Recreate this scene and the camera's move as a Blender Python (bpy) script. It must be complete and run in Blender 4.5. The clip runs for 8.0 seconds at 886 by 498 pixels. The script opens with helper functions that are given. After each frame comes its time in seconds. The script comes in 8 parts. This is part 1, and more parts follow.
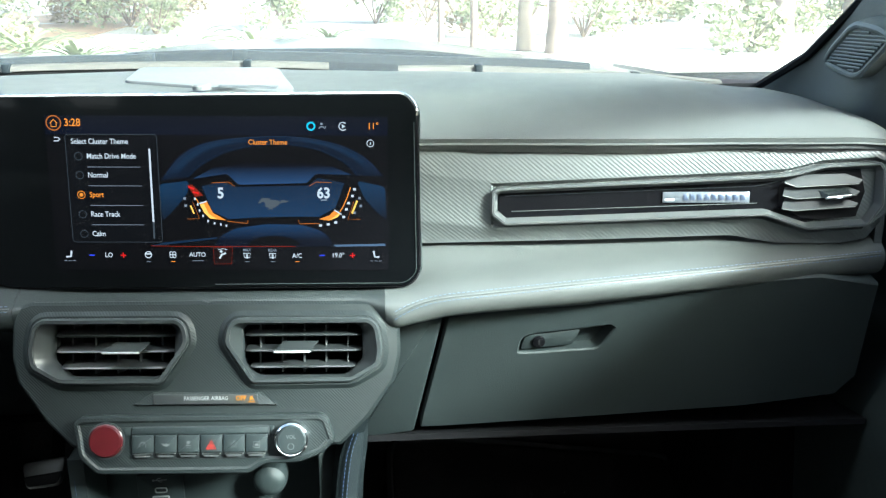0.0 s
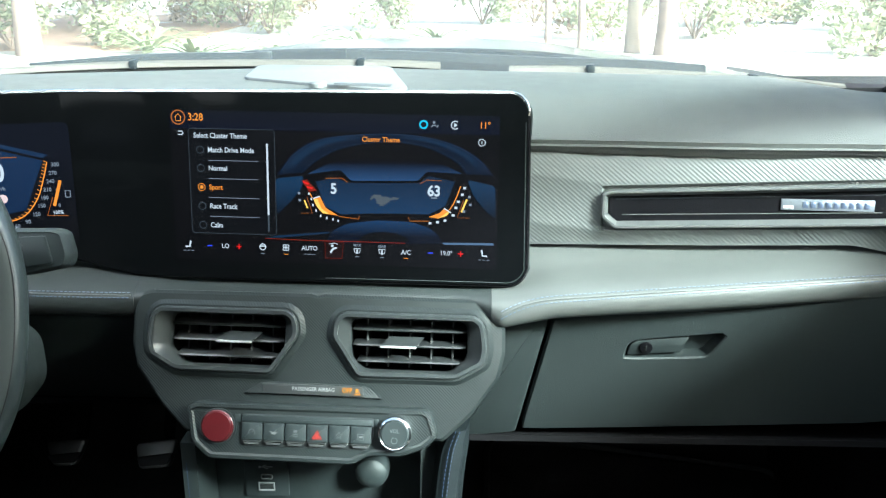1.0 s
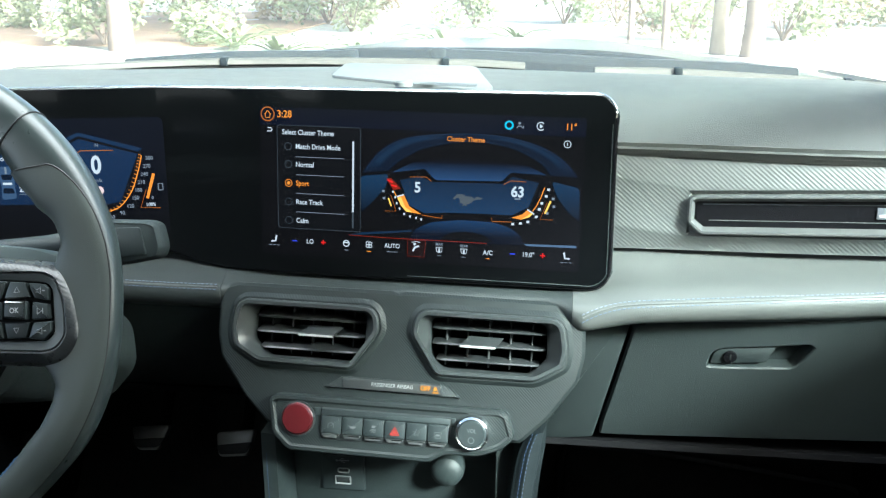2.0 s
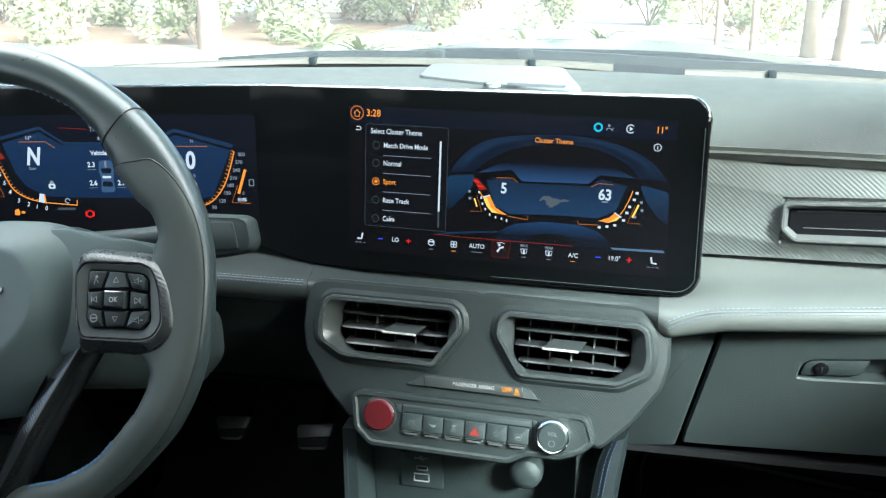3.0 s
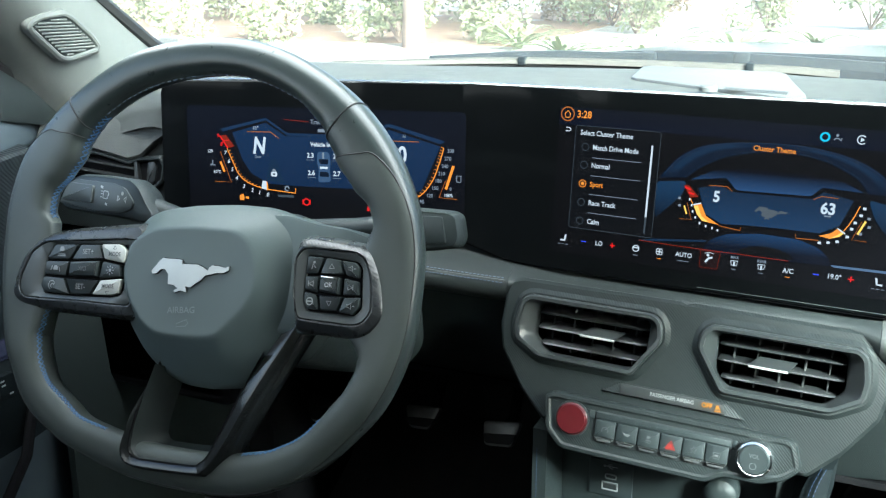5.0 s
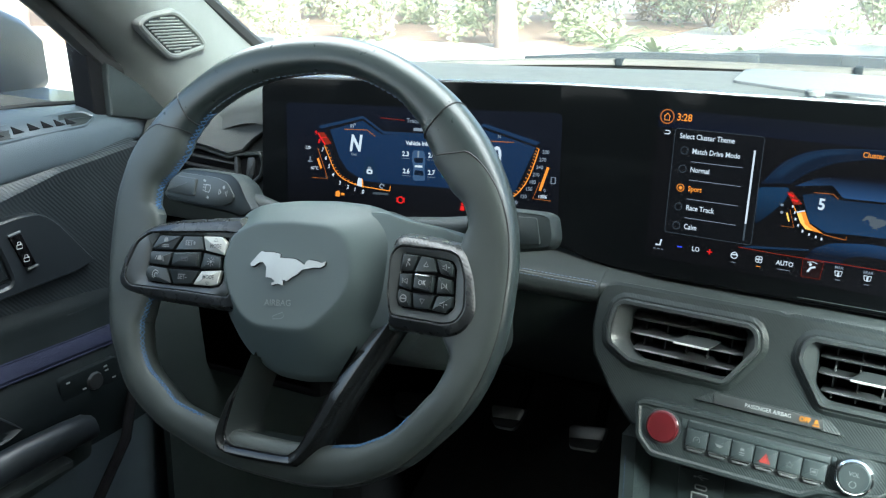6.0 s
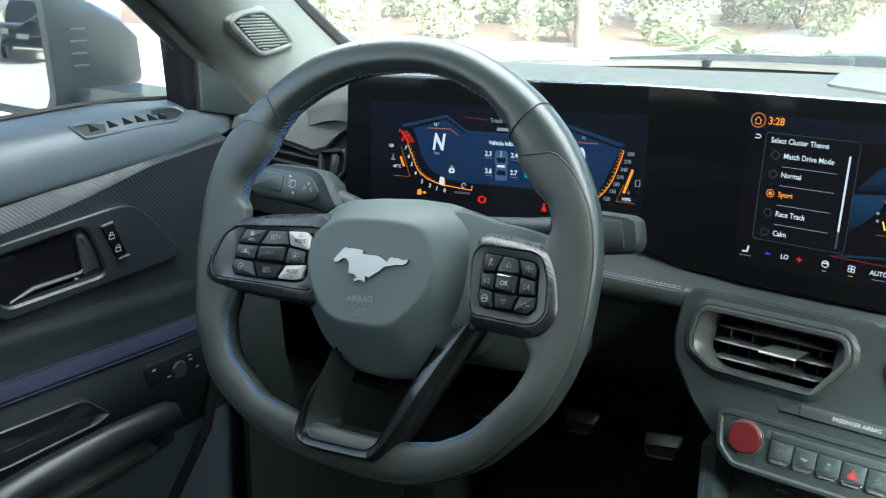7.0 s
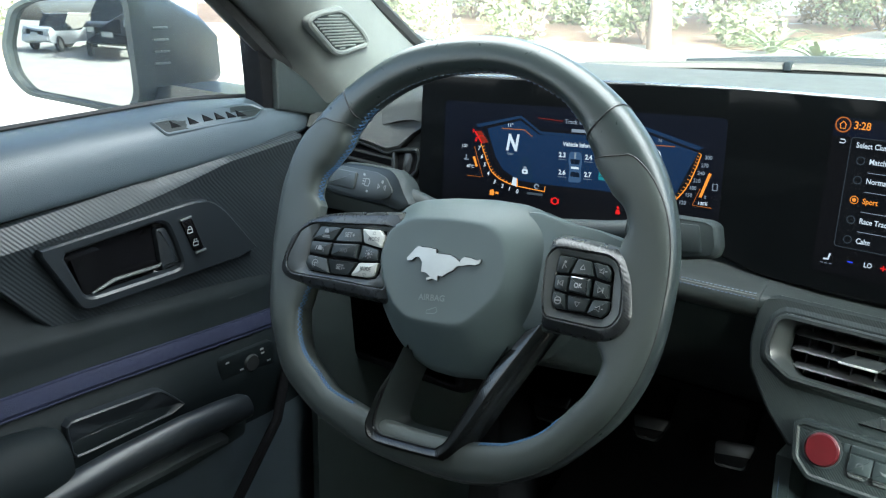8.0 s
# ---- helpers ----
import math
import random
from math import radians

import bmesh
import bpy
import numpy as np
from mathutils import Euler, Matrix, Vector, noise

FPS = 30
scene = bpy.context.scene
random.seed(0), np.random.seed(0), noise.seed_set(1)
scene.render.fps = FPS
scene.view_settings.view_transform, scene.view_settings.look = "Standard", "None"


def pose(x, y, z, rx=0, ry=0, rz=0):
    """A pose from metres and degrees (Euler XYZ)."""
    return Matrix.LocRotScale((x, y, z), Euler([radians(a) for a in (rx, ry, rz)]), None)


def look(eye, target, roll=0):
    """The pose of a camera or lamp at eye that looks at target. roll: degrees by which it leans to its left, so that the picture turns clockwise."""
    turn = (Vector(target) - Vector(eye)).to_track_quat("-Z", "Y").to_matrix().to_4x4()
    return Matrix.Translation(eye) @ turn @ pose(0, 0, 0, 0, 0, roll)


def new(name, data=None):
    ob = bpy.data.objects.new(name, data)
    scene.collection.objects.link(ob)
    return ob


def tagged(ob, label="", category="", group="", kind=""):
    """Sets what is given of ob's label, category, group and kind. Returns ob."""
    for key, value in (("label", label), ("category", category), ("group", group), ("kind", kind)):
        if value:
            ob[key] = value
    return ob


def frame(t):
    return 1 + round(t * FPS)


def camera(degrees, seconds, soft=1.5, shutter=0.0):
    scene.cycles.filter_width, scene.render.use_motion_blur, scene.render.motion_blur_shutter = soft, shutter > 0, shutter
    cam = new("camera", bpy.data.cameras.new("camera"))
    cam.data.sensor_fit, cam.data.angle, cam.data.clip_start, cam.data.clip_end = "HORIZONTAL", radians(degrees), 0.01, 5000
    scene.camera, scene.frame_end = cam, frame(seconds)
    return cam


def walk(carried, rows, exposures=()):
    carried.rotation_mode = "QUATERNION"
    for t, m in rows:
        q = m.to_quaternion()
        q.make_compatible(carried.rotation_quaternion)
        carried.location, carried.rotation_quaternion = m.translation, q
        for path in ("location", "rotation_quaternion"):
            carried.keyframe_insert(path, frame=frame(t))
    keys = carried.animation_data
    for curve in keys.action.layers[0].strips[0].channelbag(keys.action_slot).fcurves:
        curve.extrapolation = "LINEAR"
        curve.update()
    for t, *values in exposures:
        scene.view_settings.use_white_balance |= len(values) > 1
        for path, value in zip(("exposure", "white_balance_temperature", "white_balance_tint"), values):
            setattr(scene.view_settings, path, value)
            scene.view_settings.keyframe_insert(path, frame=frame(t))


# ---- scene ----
cam = camera(51.2, 8.0, 1.25)
PATH = [
    (0, (0.176, -0.101, 1.149), (0.295, 1.805, 0.554), -0.3),
    (0.5, (0.172, -0.101, 1.148), (0.178, 1.809, 0.555), -0.4),
    (1, (0.168, -0.101, 1.148), (0.073, 1.807, 0.556), -0.4),
    (1.5, (0.165, -0.101, 1.149), (-0.013, 1.801, 0.556), -0.3),
    (3, (0.154, -0.103, 1.149), (-0.264, 1.762, 0.558), -0.3),
    (3.5, (0.151, -0.104, 1.149), (-0.364, 1.737, 0.558), -0.3),
    (4, (0.147, -0.105, 1.148), (-0.484, 1.7, 0.559), -0.4),
    (4.5, (0.143, -0.106, 1.149), (-0.571, 1.667, 0.561), -0.4),
    (6, (0.134, -0.11, 1.149), (-0.828, 1.542, 0.563), -0.4),
    (6.5, (0.131, -0.112, 1.149), (-0.897, 1.501, 0.563), -0.3),
    (7, (0.128, -0.113, 1.149), (-0.968, 1.453, 0.563), -0.3),
    (7.5, (0.126, -0.115, 1.149), (-1.026, 1.411, 0.563), -0.3),
    (8, (0.123, -0.117, 1.149), (-1.086, 1.365, 0.564), -0.3),
]
STOPS = 3.55
EXPOSURES = [(0.0, STOPS, 5900, 1), (8.0, STOPS, 5900, 1)]
walk(cam, [(t, look(eye, target, roll)) for t, eye, target, roll in PATH], EXPOSURES)

# ---- light ----
SUN_UP, SUN_TURN = 31, 126
world = bpy.data.worlds.new("world")
scene.world = world
world.use_nodes = True
wn = world.node_tree.nodes
sky = wn.new("ShaderNodeTexSky")
sky.sky_type, sky.sun_disc = "NISHITA", False
sky.sun_elevation, sky.sun_rotation = radians(SUN_UP), radians(SUN_TURN)
sky.air_density, sky.dust_density, sky.ozone_density = 0.45, 5.0, 0.3
world.node_tree.links.new(sky.outputs["Color"], wn["Background"].inputs["Color"])
wn["Background"].inputs["Strength"].default_value = 0.125
sun = new("sun", bpy.data.lights.new("sun", "SUN"))
sun.data.energy, sun.data.angle, sun.data.color = 2.7, radians(10), (1.0, 0.98, 0.95)
sun.rotation_euler = Vector((math.sin(radians(SUN_TURN)) * math.cos(radians(SUN_UP)), math.cos(radians(SUN_TURN)) * math.cos(radians(SUN_UP)), math.sin(radians(SUN_UP)))).to_track_quat("Z", "Y").to_euler()


# the sky's light in the openings of the windshield and the driver's window
shield_light = new("windshield_light", bpy.data.lights.new("windshield_light", "AREA"))
shield_light.data.shape, shield_light.data.size, shield_light.data.size_y = "RECTANGLE", 0.9, 0.2
shield_light.data.energy, shield_light.data.color = 0.66, (1.0, 0.98, 0.95)
shield_light.matrix_world = look((-0.20, 0.50, 1.235), (-0.22, 0.22, 0.80))
side_light = new("side_window_light", bpy.data.lights.new("side_window_light", "AREA"))
side_light.data.shape, side_light.data.size, side_light.data.size_y = "RECTANGLE", 0.7, 0.16
side_light.data.energy, side_light.data.color = 0.085, (1.0, 0.98, 0.94)
side_light.matrix_world = look((-0.64, 0.05, 1.13), (-0.30, 0.42, 0.92))


# ---- materials ----
def shade(name, color, rough=0.5, metal=0.0, vary=0.18, vscale=14.0, grain=0.0, gscale=900.0, pattern="", coat=0.0, spec=0.5, tint=None):
    m = bpy.data.materials.new(name)
    m.use_nodes = True
    t = m.node_tree
    n, li = t.nodes, t.links
    b = n["Principled BSDF"]
    b.inputs["Roughness"].default_value = rough
    b.inputs["Metallic"].default_value = metal
    b.inputs["Coat Weight"].default_value = coat
    b.inputs["Coat Roughness"].default_value = 0.08
    b.inputs["Specular IOR Level"].default_value = spec
    co = n.new("ShaderNodeTexCoord")
    big = n.new("ShaderNodeTexNoise")
    big.inputs["Scale"].default_value, big.inputs["Detail"].default_value = vscale, 6
    li.new(co.outputs["Object"], big.inputs["Vector"])
    mix = n.new("ShaderNodeMix")
    mix.data_type = "RGBA"
    lo = [c * (1 - vary) for c in color]
    hi = [min(1, c * (1 + vary)) for c in (tint or color)]
    mix.inputs["A"].default_value, mix.inputs["B"].default_value = (*lo, 1), (*hi, 1)
    li.new(big.outputs["Fac"], mix.inputs["Factor"])
    li.new(mix.outputs["Result"], b.inputs["Base Color"])
    ramp = n.new("ShaderNodeMapRange")
    ramp.inputs["To Min"].default_value, ramp.inputs["To Max"].default_value = max(0.02, rough * 0.85), min(1, rough * 1.15)
    fine = n.new("ShaderNodeTexNoise")
    fine.inputs["Scale"].default_value, fine.inputs["Detail"].default_value = vscale * 7, 4
    li.new(co.outputs["Object"], fine.inputs["Vector"])
    li.new(fine.outputs["Fac"], ramp.inputs["Value"])
    li.new(ramp.outputs["Result"], b.inputs["Roughness"])
    last = None
    if grain:
        v = n.new("ShaderNodeTexVoronoi")
        v.inputs["Scale"].default_value = gscale
        li.new(co.outputs["Object"], v.inputs["Vector"])
        bump = n.new("ShaderNodeBump")
        bump.inputs["Strength"].default_value, bump.inputs["Distance"].default_value = grain, 0.0006
        li.new(v.outputs["Distance"], bump.inputs["Height"])
        last = bump
    if pattern:
        mp = n.new("ShaderNodeMapping")
        turn, pitch = {"ribs": ((0, radians(-40), 0), 1.65), "ribs_fine": ((0, radians(-45), 0), 2.6), "door_ribs": ((radians(48), 0, 0), 1.35), "wheel_ribs": ((0, radians(-35), radians(20)), 2.8), "spoke_ribs": ((0, radians(-35), radians(20)), 2.4)}[pattern]
        mp.inputs["Rotation"].default_value = turn
        li.new(co.outputs["Object"], mp.inputs["Vector"])
        w = n.new("ShaderNodeTexWave")
        w.bands_direction = "Z"
        w.inputs["Scale"].default_value = 63 * pitch
        w.inputs["Distortion"].default_value, w.inputs["Detail"].default_value, w.inputs["Detail Scale"].default_value = 0.0 if pattern in ("wheel_ribs", "spoke_ribs") else 0.4, 2, 3
        li.new(mp.outputs["Vector"], w.inputs["Vector"])
        bump = n.new("ShaderNodeBump")
        bump.inputs["Strength"].default_value, bump.inputs["Distance"].default_value = {"door_ribs": 0.34, "wheel_ribs": 0.09, "spoke_ribs": 0.08, "ribs": 0.24}.get(pattern, 0.2), 0.0012
        li.new(w.outputs["Fac"], bump.inputs["Height"])
        if last:
            li.new(last.outputs["Normal"], bump.inputs["Normal"])
        last = bump
    if last:
        li.new(last.outputs["Normal"], b.inputs["Normal"])
    return m


def glow(name, color, strength=1.0):
    m = bpy.data.materials.new(name)
    m.use_nodes = True
    b = m.node_tree.nodes["Principled BSDF"]
    b.inputs["Base Color"].default_value = (0.004, 0.004, 0.005, 1)
    b.inputs["Roughness"].default_value = 0.12
    b.inputs["Specular IOR Level"].default_value = 0.05
    b.inputs["Emission Color"].default_value = (*color, 1)
    b.inputs["Emission Strength"].default_value = 1.2 * strength
    return m


def glow_fade(name, low, high, axis, a, z, strength=1.0):
    """A lit picture area that fades from one colour to another along an axis."""
    m = glow(name, low, strength)
    t = m.node_tree
    co, sep, rng, mix = (t.nodes.new("ShaderNode" + k) for k in ("TexCoord", "SeparateXYZ", "MapRange", "Mix"))
    mix.data_type = "RGBA"
    t.links.new(co.outputs["Object"], sep.inputs[0])
    rng.inputs["From Min"].default_value, rng.inputs["From Max"].default_value = a, z
    t.links.new(sep.outputs[axis], rng.inputs["Value"])
    t.links.new(rng.outputs["Result"], mix.inputs["Factor"])
    mix.inputs["A"].default_value, mix.inputs["B"].default_value = (*low, 1), (*high, 1)
    t.links.new(mix.outputs["Result"], t.nodes["Principled BSDF"].inputs["Emission Color"])
    return m


def clear(name, tint, veil):
    """Window glass: tinted, with reflections towards grazing angles and a pale veil imitating glare."""
    m = bpy.data.materials.new(name)
    m.use_nodes = True
    t = m.node_tree
    t.nodes.remove(t.nodes["Principled BSDF"])
    out = t.nodes["Material Output"]
    tr, gl, mx, lw, pw, sc, du, md = (t.nodes.new("ShaderNode" + k) for k in ("BsdfTransparent", "BsdfGlossy", "MixShader", "LayerWeight", "Math", "Math", "BsdfTranslucent", "MixShader"))
    tr.inputs["Color"].default_value = (*tint, 1)
    du.inputs["Color"].default_value = (0.75, 0.8, 0.78, 1)
    gl.inputs["Roughness"].default_value = 0.02
    lw.inputs["Blend"].default_value = 0.5
    pw.operation, sc.operation = "POWER", "MULTIPLY_ADD"
    pw.inputs[1].default_value, sc.inputs[1].default_value, sc.inputs[2].default_value = 4.0, 0.2, 0.01
    md.inputs[0].default_value = veil
    t.links.new(lw.outputs["Facing"], pw.inputs[0])
    t.links.new(pw.outputs[0], sc.inputs[0])
    t.links.new(sc.outputs[0], mx.inputs[0])
    t.links.new(tr.outputs[0], md.inputs[1])
    t.links.new(du.outputs[0], md.inputs[2])
    t.links.new(md.outputs[0], mx.inputs[1])
    t.links.new(gl.outputs[0], mx.inputs[2])
    t.links.new(mx.outputs[0], out.inputs["Surface"])
    return m


DASH = shade("dash_vinyl", (0.088, 0.093, 0.091), 0.62, grain=0.35, vary=0.1, vscale=6, spec=0.16)
# darker copy of the ledge vinyl, with the display's shade put into the colour
LEDGE_SHADED = shade("shaded_ledge_vinyl", (0.024, 0.0295, 0.029), 0.5, grain=0.3, vary=0.1, vscale=8, spec=0.5)
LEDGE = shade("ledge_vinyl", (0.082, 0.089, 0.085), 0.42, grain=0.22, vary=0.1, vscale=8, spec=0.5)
HARD = shade("hard_plastic", (0.0215, 0.0285, 0.0285), 0.48, grain=0.4, gscale=1400, vary=0.12, vscale=10)
RIBS = shade("ribbed_trim", (0.118, 0.13, 0.127), 0.36, pattern="ribs", vary=0.12, vscale=12)
RIBS_FINE = shade("fine_ribbed_trim", (0.0170, 0.0215, 0.0217), 0.42, pattern="ribs_fine", vary=0.12, vscale=12, spec=0.33)
RIBS_DOOR = shade("door_ribbed_trim", (0.024, 0.030, 0.034), 0.4, pattern="door_ribs", vary=0.12, vscale=12)
RIBS_WHEEL = shade("wheel_ribbed_trim", (0.03, 0.033, 0.035), 0.28, pattern="wheel_ribs", vary=0.12, vscale=20)
SPOKE = shade("gloss_ribbed_spoke", (0.013, 0.0145, 0.015), 0.22, pattern="spoke_ribs", spec=0.5, vary=0.12, vscale=20)
BEZEL = shade("satin_bezel", (0.12, 0.126, 0.125), 0.3, metal=0.35, vary=0.1, vscale=20)
VANE = shade("vane_plastic", (0.055, 0.058, 0.058), 0.4, vary=0.12, vscale=30)
SLAT = shade("slat_plastic", (0.034, 0.037, 0.038), 0.3, vary=0.12, vscale=30)
PIANO = shade("gloss_black", (0.006, 0.006, 0.007), 0.1, vary=0.1, spec=0.25)
SCREEN = shade("screen_glass", (0.003, 0.0035, 0.004), 0.07, vary=0.1, spec=0.11)
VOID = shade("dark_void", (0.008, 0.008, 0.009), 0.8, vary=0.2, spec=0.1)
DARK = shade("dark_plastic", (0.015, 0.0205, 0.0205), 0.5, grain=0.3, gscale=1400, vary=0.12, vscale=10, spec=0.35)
BEZEL_DARK = shade("dark_satin_bezel", (0.034, 0.039, 0.0395), 0.3, metal=0.0, vary=0.06, vscale=20)
CHROME = shade("satin_chrome", (0.75, 0.77, 0.78), 0.16, metal=1.0, vary=0.04, vscale=40)
PEDAL = shade("worn_pedal_metal", (0.24, 0.236, 0.225), 0.42, metal=1.0, vary=0.25, vscale=50)
ALU = shade("brushed_metal", (0.34, 0.34, 0.33), 0.34, metal=1.0, vary=0.2, vscale=60)
EMBLEM = shade("satin_emblem_metal", (0.40, 0.41, 0.40), 0.42, metal=1.0, vary=0.1, vscale=60)
SILVER_KEY = shade("silver_key_paint", (0.5, 0.51, 0.48), 0.42, vary=0.06, vscale=30)
SILVER = shade("silver_paint", (0.45, 0.46, 0.45), 0.35, metal=0.3, vary=0.06, vscale=30)
LEATHER = shade("wheel_leather", (0.034, 0.044, 0.0435), 0.29, grain=0.12, gscale=1700, vary=0.06, vscale=14)
SUEDE = shade("wheel_grip_leather", (0.064, 0.075, 0.071), 0.42, grain=0.22, gscale=2200, vary=0.14, vscale=18)
PAD = shade("airbag_cover", (0.086, 0.112, 0.112), 0.46, grain=0.1, gscale=1600, vary=0.1, vscale=14)
RUBBER = shade("black_rubber", (0.018, 0.018, 0.019), 0.6, vary=0.2, vscale=30)
CARPET = shade("carpet", (0.018, 0.018, 0.019), 0.95, grain=1.0, gscale=700, vary=0.4, vscale=60)
BLUE_CLOTH = shade("blue_cloth", (0.013, 0.017, 0.048), 0.7, grain=0.8, gscale=1500, vary=0.15, vscale=30)
BLUE_THREAD = shade("blue_thread", (0.075, 0.155, 0.29), 0.6, vary=0.2, vscale=300)
KNEE_THREAD = shade("dark_blue_thread", (0.028, 0.05, 0.105), 0.6, vary=0.2, vscale=300)
LEDGE_THREAD = shade("ledge_blue_thread", (0.075, 0.115, 0.18), 0.6, vary=0.2, vscale=300)
PALE_THREAD = shade("pale_blue_thread", (0.15, 0.19, 0.26), 0.6, vary=0.2, vscale=300)
RED = shade("red_button", (0.062, 0.006, 0.008), 0.3, vary=0.04, vscale=20, coat=0.2)
RED_MARK = shade("red_mark", (0.24, 0.02, 0.015), 0.5, vary=0.05)
WHITE_MARK = shade("white_print", (0.45, 0.46, 0.46), 0.6, vary=0.05)
KEY_MARK = shade("key_print", (0.28, 0.29, 0.29), 0.5, vary=0.05)
GREY_MARK = shade("grey_print", (0.115, 0.122, 0.122), 0.5, vary=0.05)
PAD_MARK = shade("embossed_pad_mark", (0.21, 0.235, 0.235), 0.4, vary=0.05)
STALK_KEY = shade("stalk_switch_plastic", (0.055, 0.064, 0.064), 0.4, vary=0.1, vscale=40)
BUTTON = shade("button_plastic", (0.023, 0.030, 0.031), 0.42, vary=0.1, vscale=60)
PAINT = shade("grey_green_paint", (0.017, 0.022, 0.022), 0.38, metal=0.2, vary=0.08, vscale=5, coat=0.6)
BLACK_PAINT = shade("black_car_paint", (0.012, 0.013, 0.015), 0.25, vary=0.1, coat=0.8)
WHITE_PAINT = shade("white_car_paint", (0.7, 0.71, 0.72), 0.25, vary=0.05, coat=0.8)
GREY_GLASS = shade("tinted_car_glass", (0.02, 0.024, 0.026), 0.06, vary=0.05)
BLADE = shade("dusty_wiper_blade", (0.082, 0.079, 0.072), 0.6, vary=0.2, vscale=20)
ARM = shade("wiper_arm", (0.016, 0.021, 0.025), 0.55, vary=0.15, vscale=20, spec=0.2)
COWL = shade("cowl_plastic", (0.012, 0.016, 0.02), 0.9, vary=0.15, vscale=10, spec=0.05)
HEADLINER = shade("headliner_cloth", (0.05, 0.05, 0.052), 0.9, vary=0.1, vscale=30)
# speaker cover, lightened by the sky's reflection put into its colour
GRILLE_SHEEN = shade("speaker_grille_sky_sheen", (0.135, 0.139, 0.138), 0.5, vary=0.06, vscale=30)
GRAVEL = shade("pale_gravel", (0.36, 0.345, 0.315), 0.95, vary=0.3, vscale=1.2, grain=1.0, gscale=40)
MULCH = shade("leaf_litter", (0.26, 0.17, 0.11), 0.95, vary=0.5, vscale=3, grain=1.0, gscale=30)
BARK = shade("tree_bark", (0.16, 0.12, 0.10), 0.9, vary=0.4, vscale=6, grain=1.0, gscale=30)
BARK_PALE = shade("pale_tree_bark", (0.2, 0.165, 0.135), 0.9, vary=0.3, vscale=6, grain=1.0, gscale=30)
LEAF = shade("green_leaf", (0.16, 0.19, 0.10), 0.6, vary=0.3, vscale=3, tint=(0.28, 0.29, 0.17))
LEAF_DRY = shade("dry_brown_leaf", (0.2, 0.125, 0.085), 0.7, vary=0.4, vscale=3, tint=(0.26, 0.2, 0.12))
LEAF_PALE = shade("pale_strap_leaf", (0.16, 0.19, 0.10), 0.6, vary=0.4, vscale=3)
GLASS = clear("clear_glass", (0.78, 0.82, 0.81), 0.005)
PILLAR = shade("pillar_plastic", (0.112, 0.120, 0.116), 0.5, grain=0.2, gscale=1500, vary=0.08, vscale=8)
DOORSKIN = shade("door_vinyl", (0.062, 0.080, 0.094), 0.38, grain=0.3, vary=0.1, vscale=6, spec=0.6)
GRAB = shade("smooth_grab_plastic", (0.017, 0.021, 0.025), 0.34, vary=0.12, vscale=10)
DOORLOW = shade("lower_door_plastic", (0.0085, 0.0125, 0.0140), 0.6, grain=0.3, gscale=1400, vary=0.1, vscale=8, spec=0.2)
GLASS_CLEAR = clear("driver_window_glass", (0.92, 0.95, 0.93), 0.02)
BED = shade("satin_key_bed", (0.066, 0.073, 0.073), 0.38, vary=0.08, vscale=20)
SHIELD = clear("tinted_windshield_glass", (0.86, 0.90, 0.875), 0.03)
MIRROR = bpy.data.materials.new("mirror_glass")
MIRROR.use_nodes = True
MIRROR.node_tree.nodes["Principled BSDF"].inputs["Metallic"].default_value = 1.0
MIRROR.node_tree.nodes["Principled BSDF"].inputs["Base Color"].default_value = (0.28, 0.295, 0.29, 1)
MIRROR.node_tree.nodes["Principled BSDF"].inputs["Roughness"].default_value = 0.015
LIT = 2 ** -STOPS  # brightness of a display at full white
ORANGE = glow("lit_orange", (1.0, 0.33, 0.04), 0.85 * LIT)
AMBER = glow("lit_amber", (1.0, 0.40, 0.05), 1.3 * LIT)
ORANGE_DIM = glow("lit_orange_dim", (0.75, 0.22, 0.04), 0.5 * LIT)
WHITE = glow("lit_white", (0.82, 0.9, 1.0), 0.72 * LIT)
WHITE_DIM = glow("lit_white_dim", (0.7, 0.82, 1.0), 0.3 * LIT)
DIM = glow("lit_dim_grey", (0.35, 0.45, 0.55), 0.14 * LIT)
REDLIT = glow("lit_red", (1.0, 0.015, 0.015), 0.75 * LIT)
REDLINE = glow("lit_red_line", (0.9, 0.06, 0.02), 0.25 * LIT)
REDDARK = glow("lit_red_tile", (0.2, 0.04, 0.03), 0.04 * LIT)
PINKLIT = glow("lit_pink", (1.0, 0.75, 0.75), 0.8 * LIT)
CYAN = glow("lit_cyan", (0.05, 0.6, 0.85), 0.85 * LIT)
CYAN_DIM = glow("lit_cyan_dim", (0.04, 0.4, 0.45), 0.5 * LIT)
BLUELIT = glow("lit_blue", (0.06, 0.1, 1.0), 0.7 * LIT)
INK = glow("screen_black", (0.3, 0.4, 0.5), 0.0012 * LIT)
NAVY = glow("screen_navy", (0.05, 0.20, 0.55), 0.034 * LIT)
STEEL = glow("screen_steel_blue", (0.06, 0.22, 0.52), 0.10 * LIT)
STEELFADE = glow_fade("screen_steel_fade", (0.001, 0.006, 0.018), (0.035, 0.15, 0.36), "Z", 0.925, 0.958, 0.2 * LIT)
STEELBRIGHT = glow("screen_pale_blue", (0.25, 0.42, 0.7), 0.35 * LIT)
MENU = glow("screen_menu", (0.2, 0.3, 0.4), 0.006 * LIT)
HEADER = glow_fade("screen_header", (0.003, 0.02, 0.085), (0.008, 0.02, 0.05), "Z", 1.003, 1.022, 0.13 * LIT)
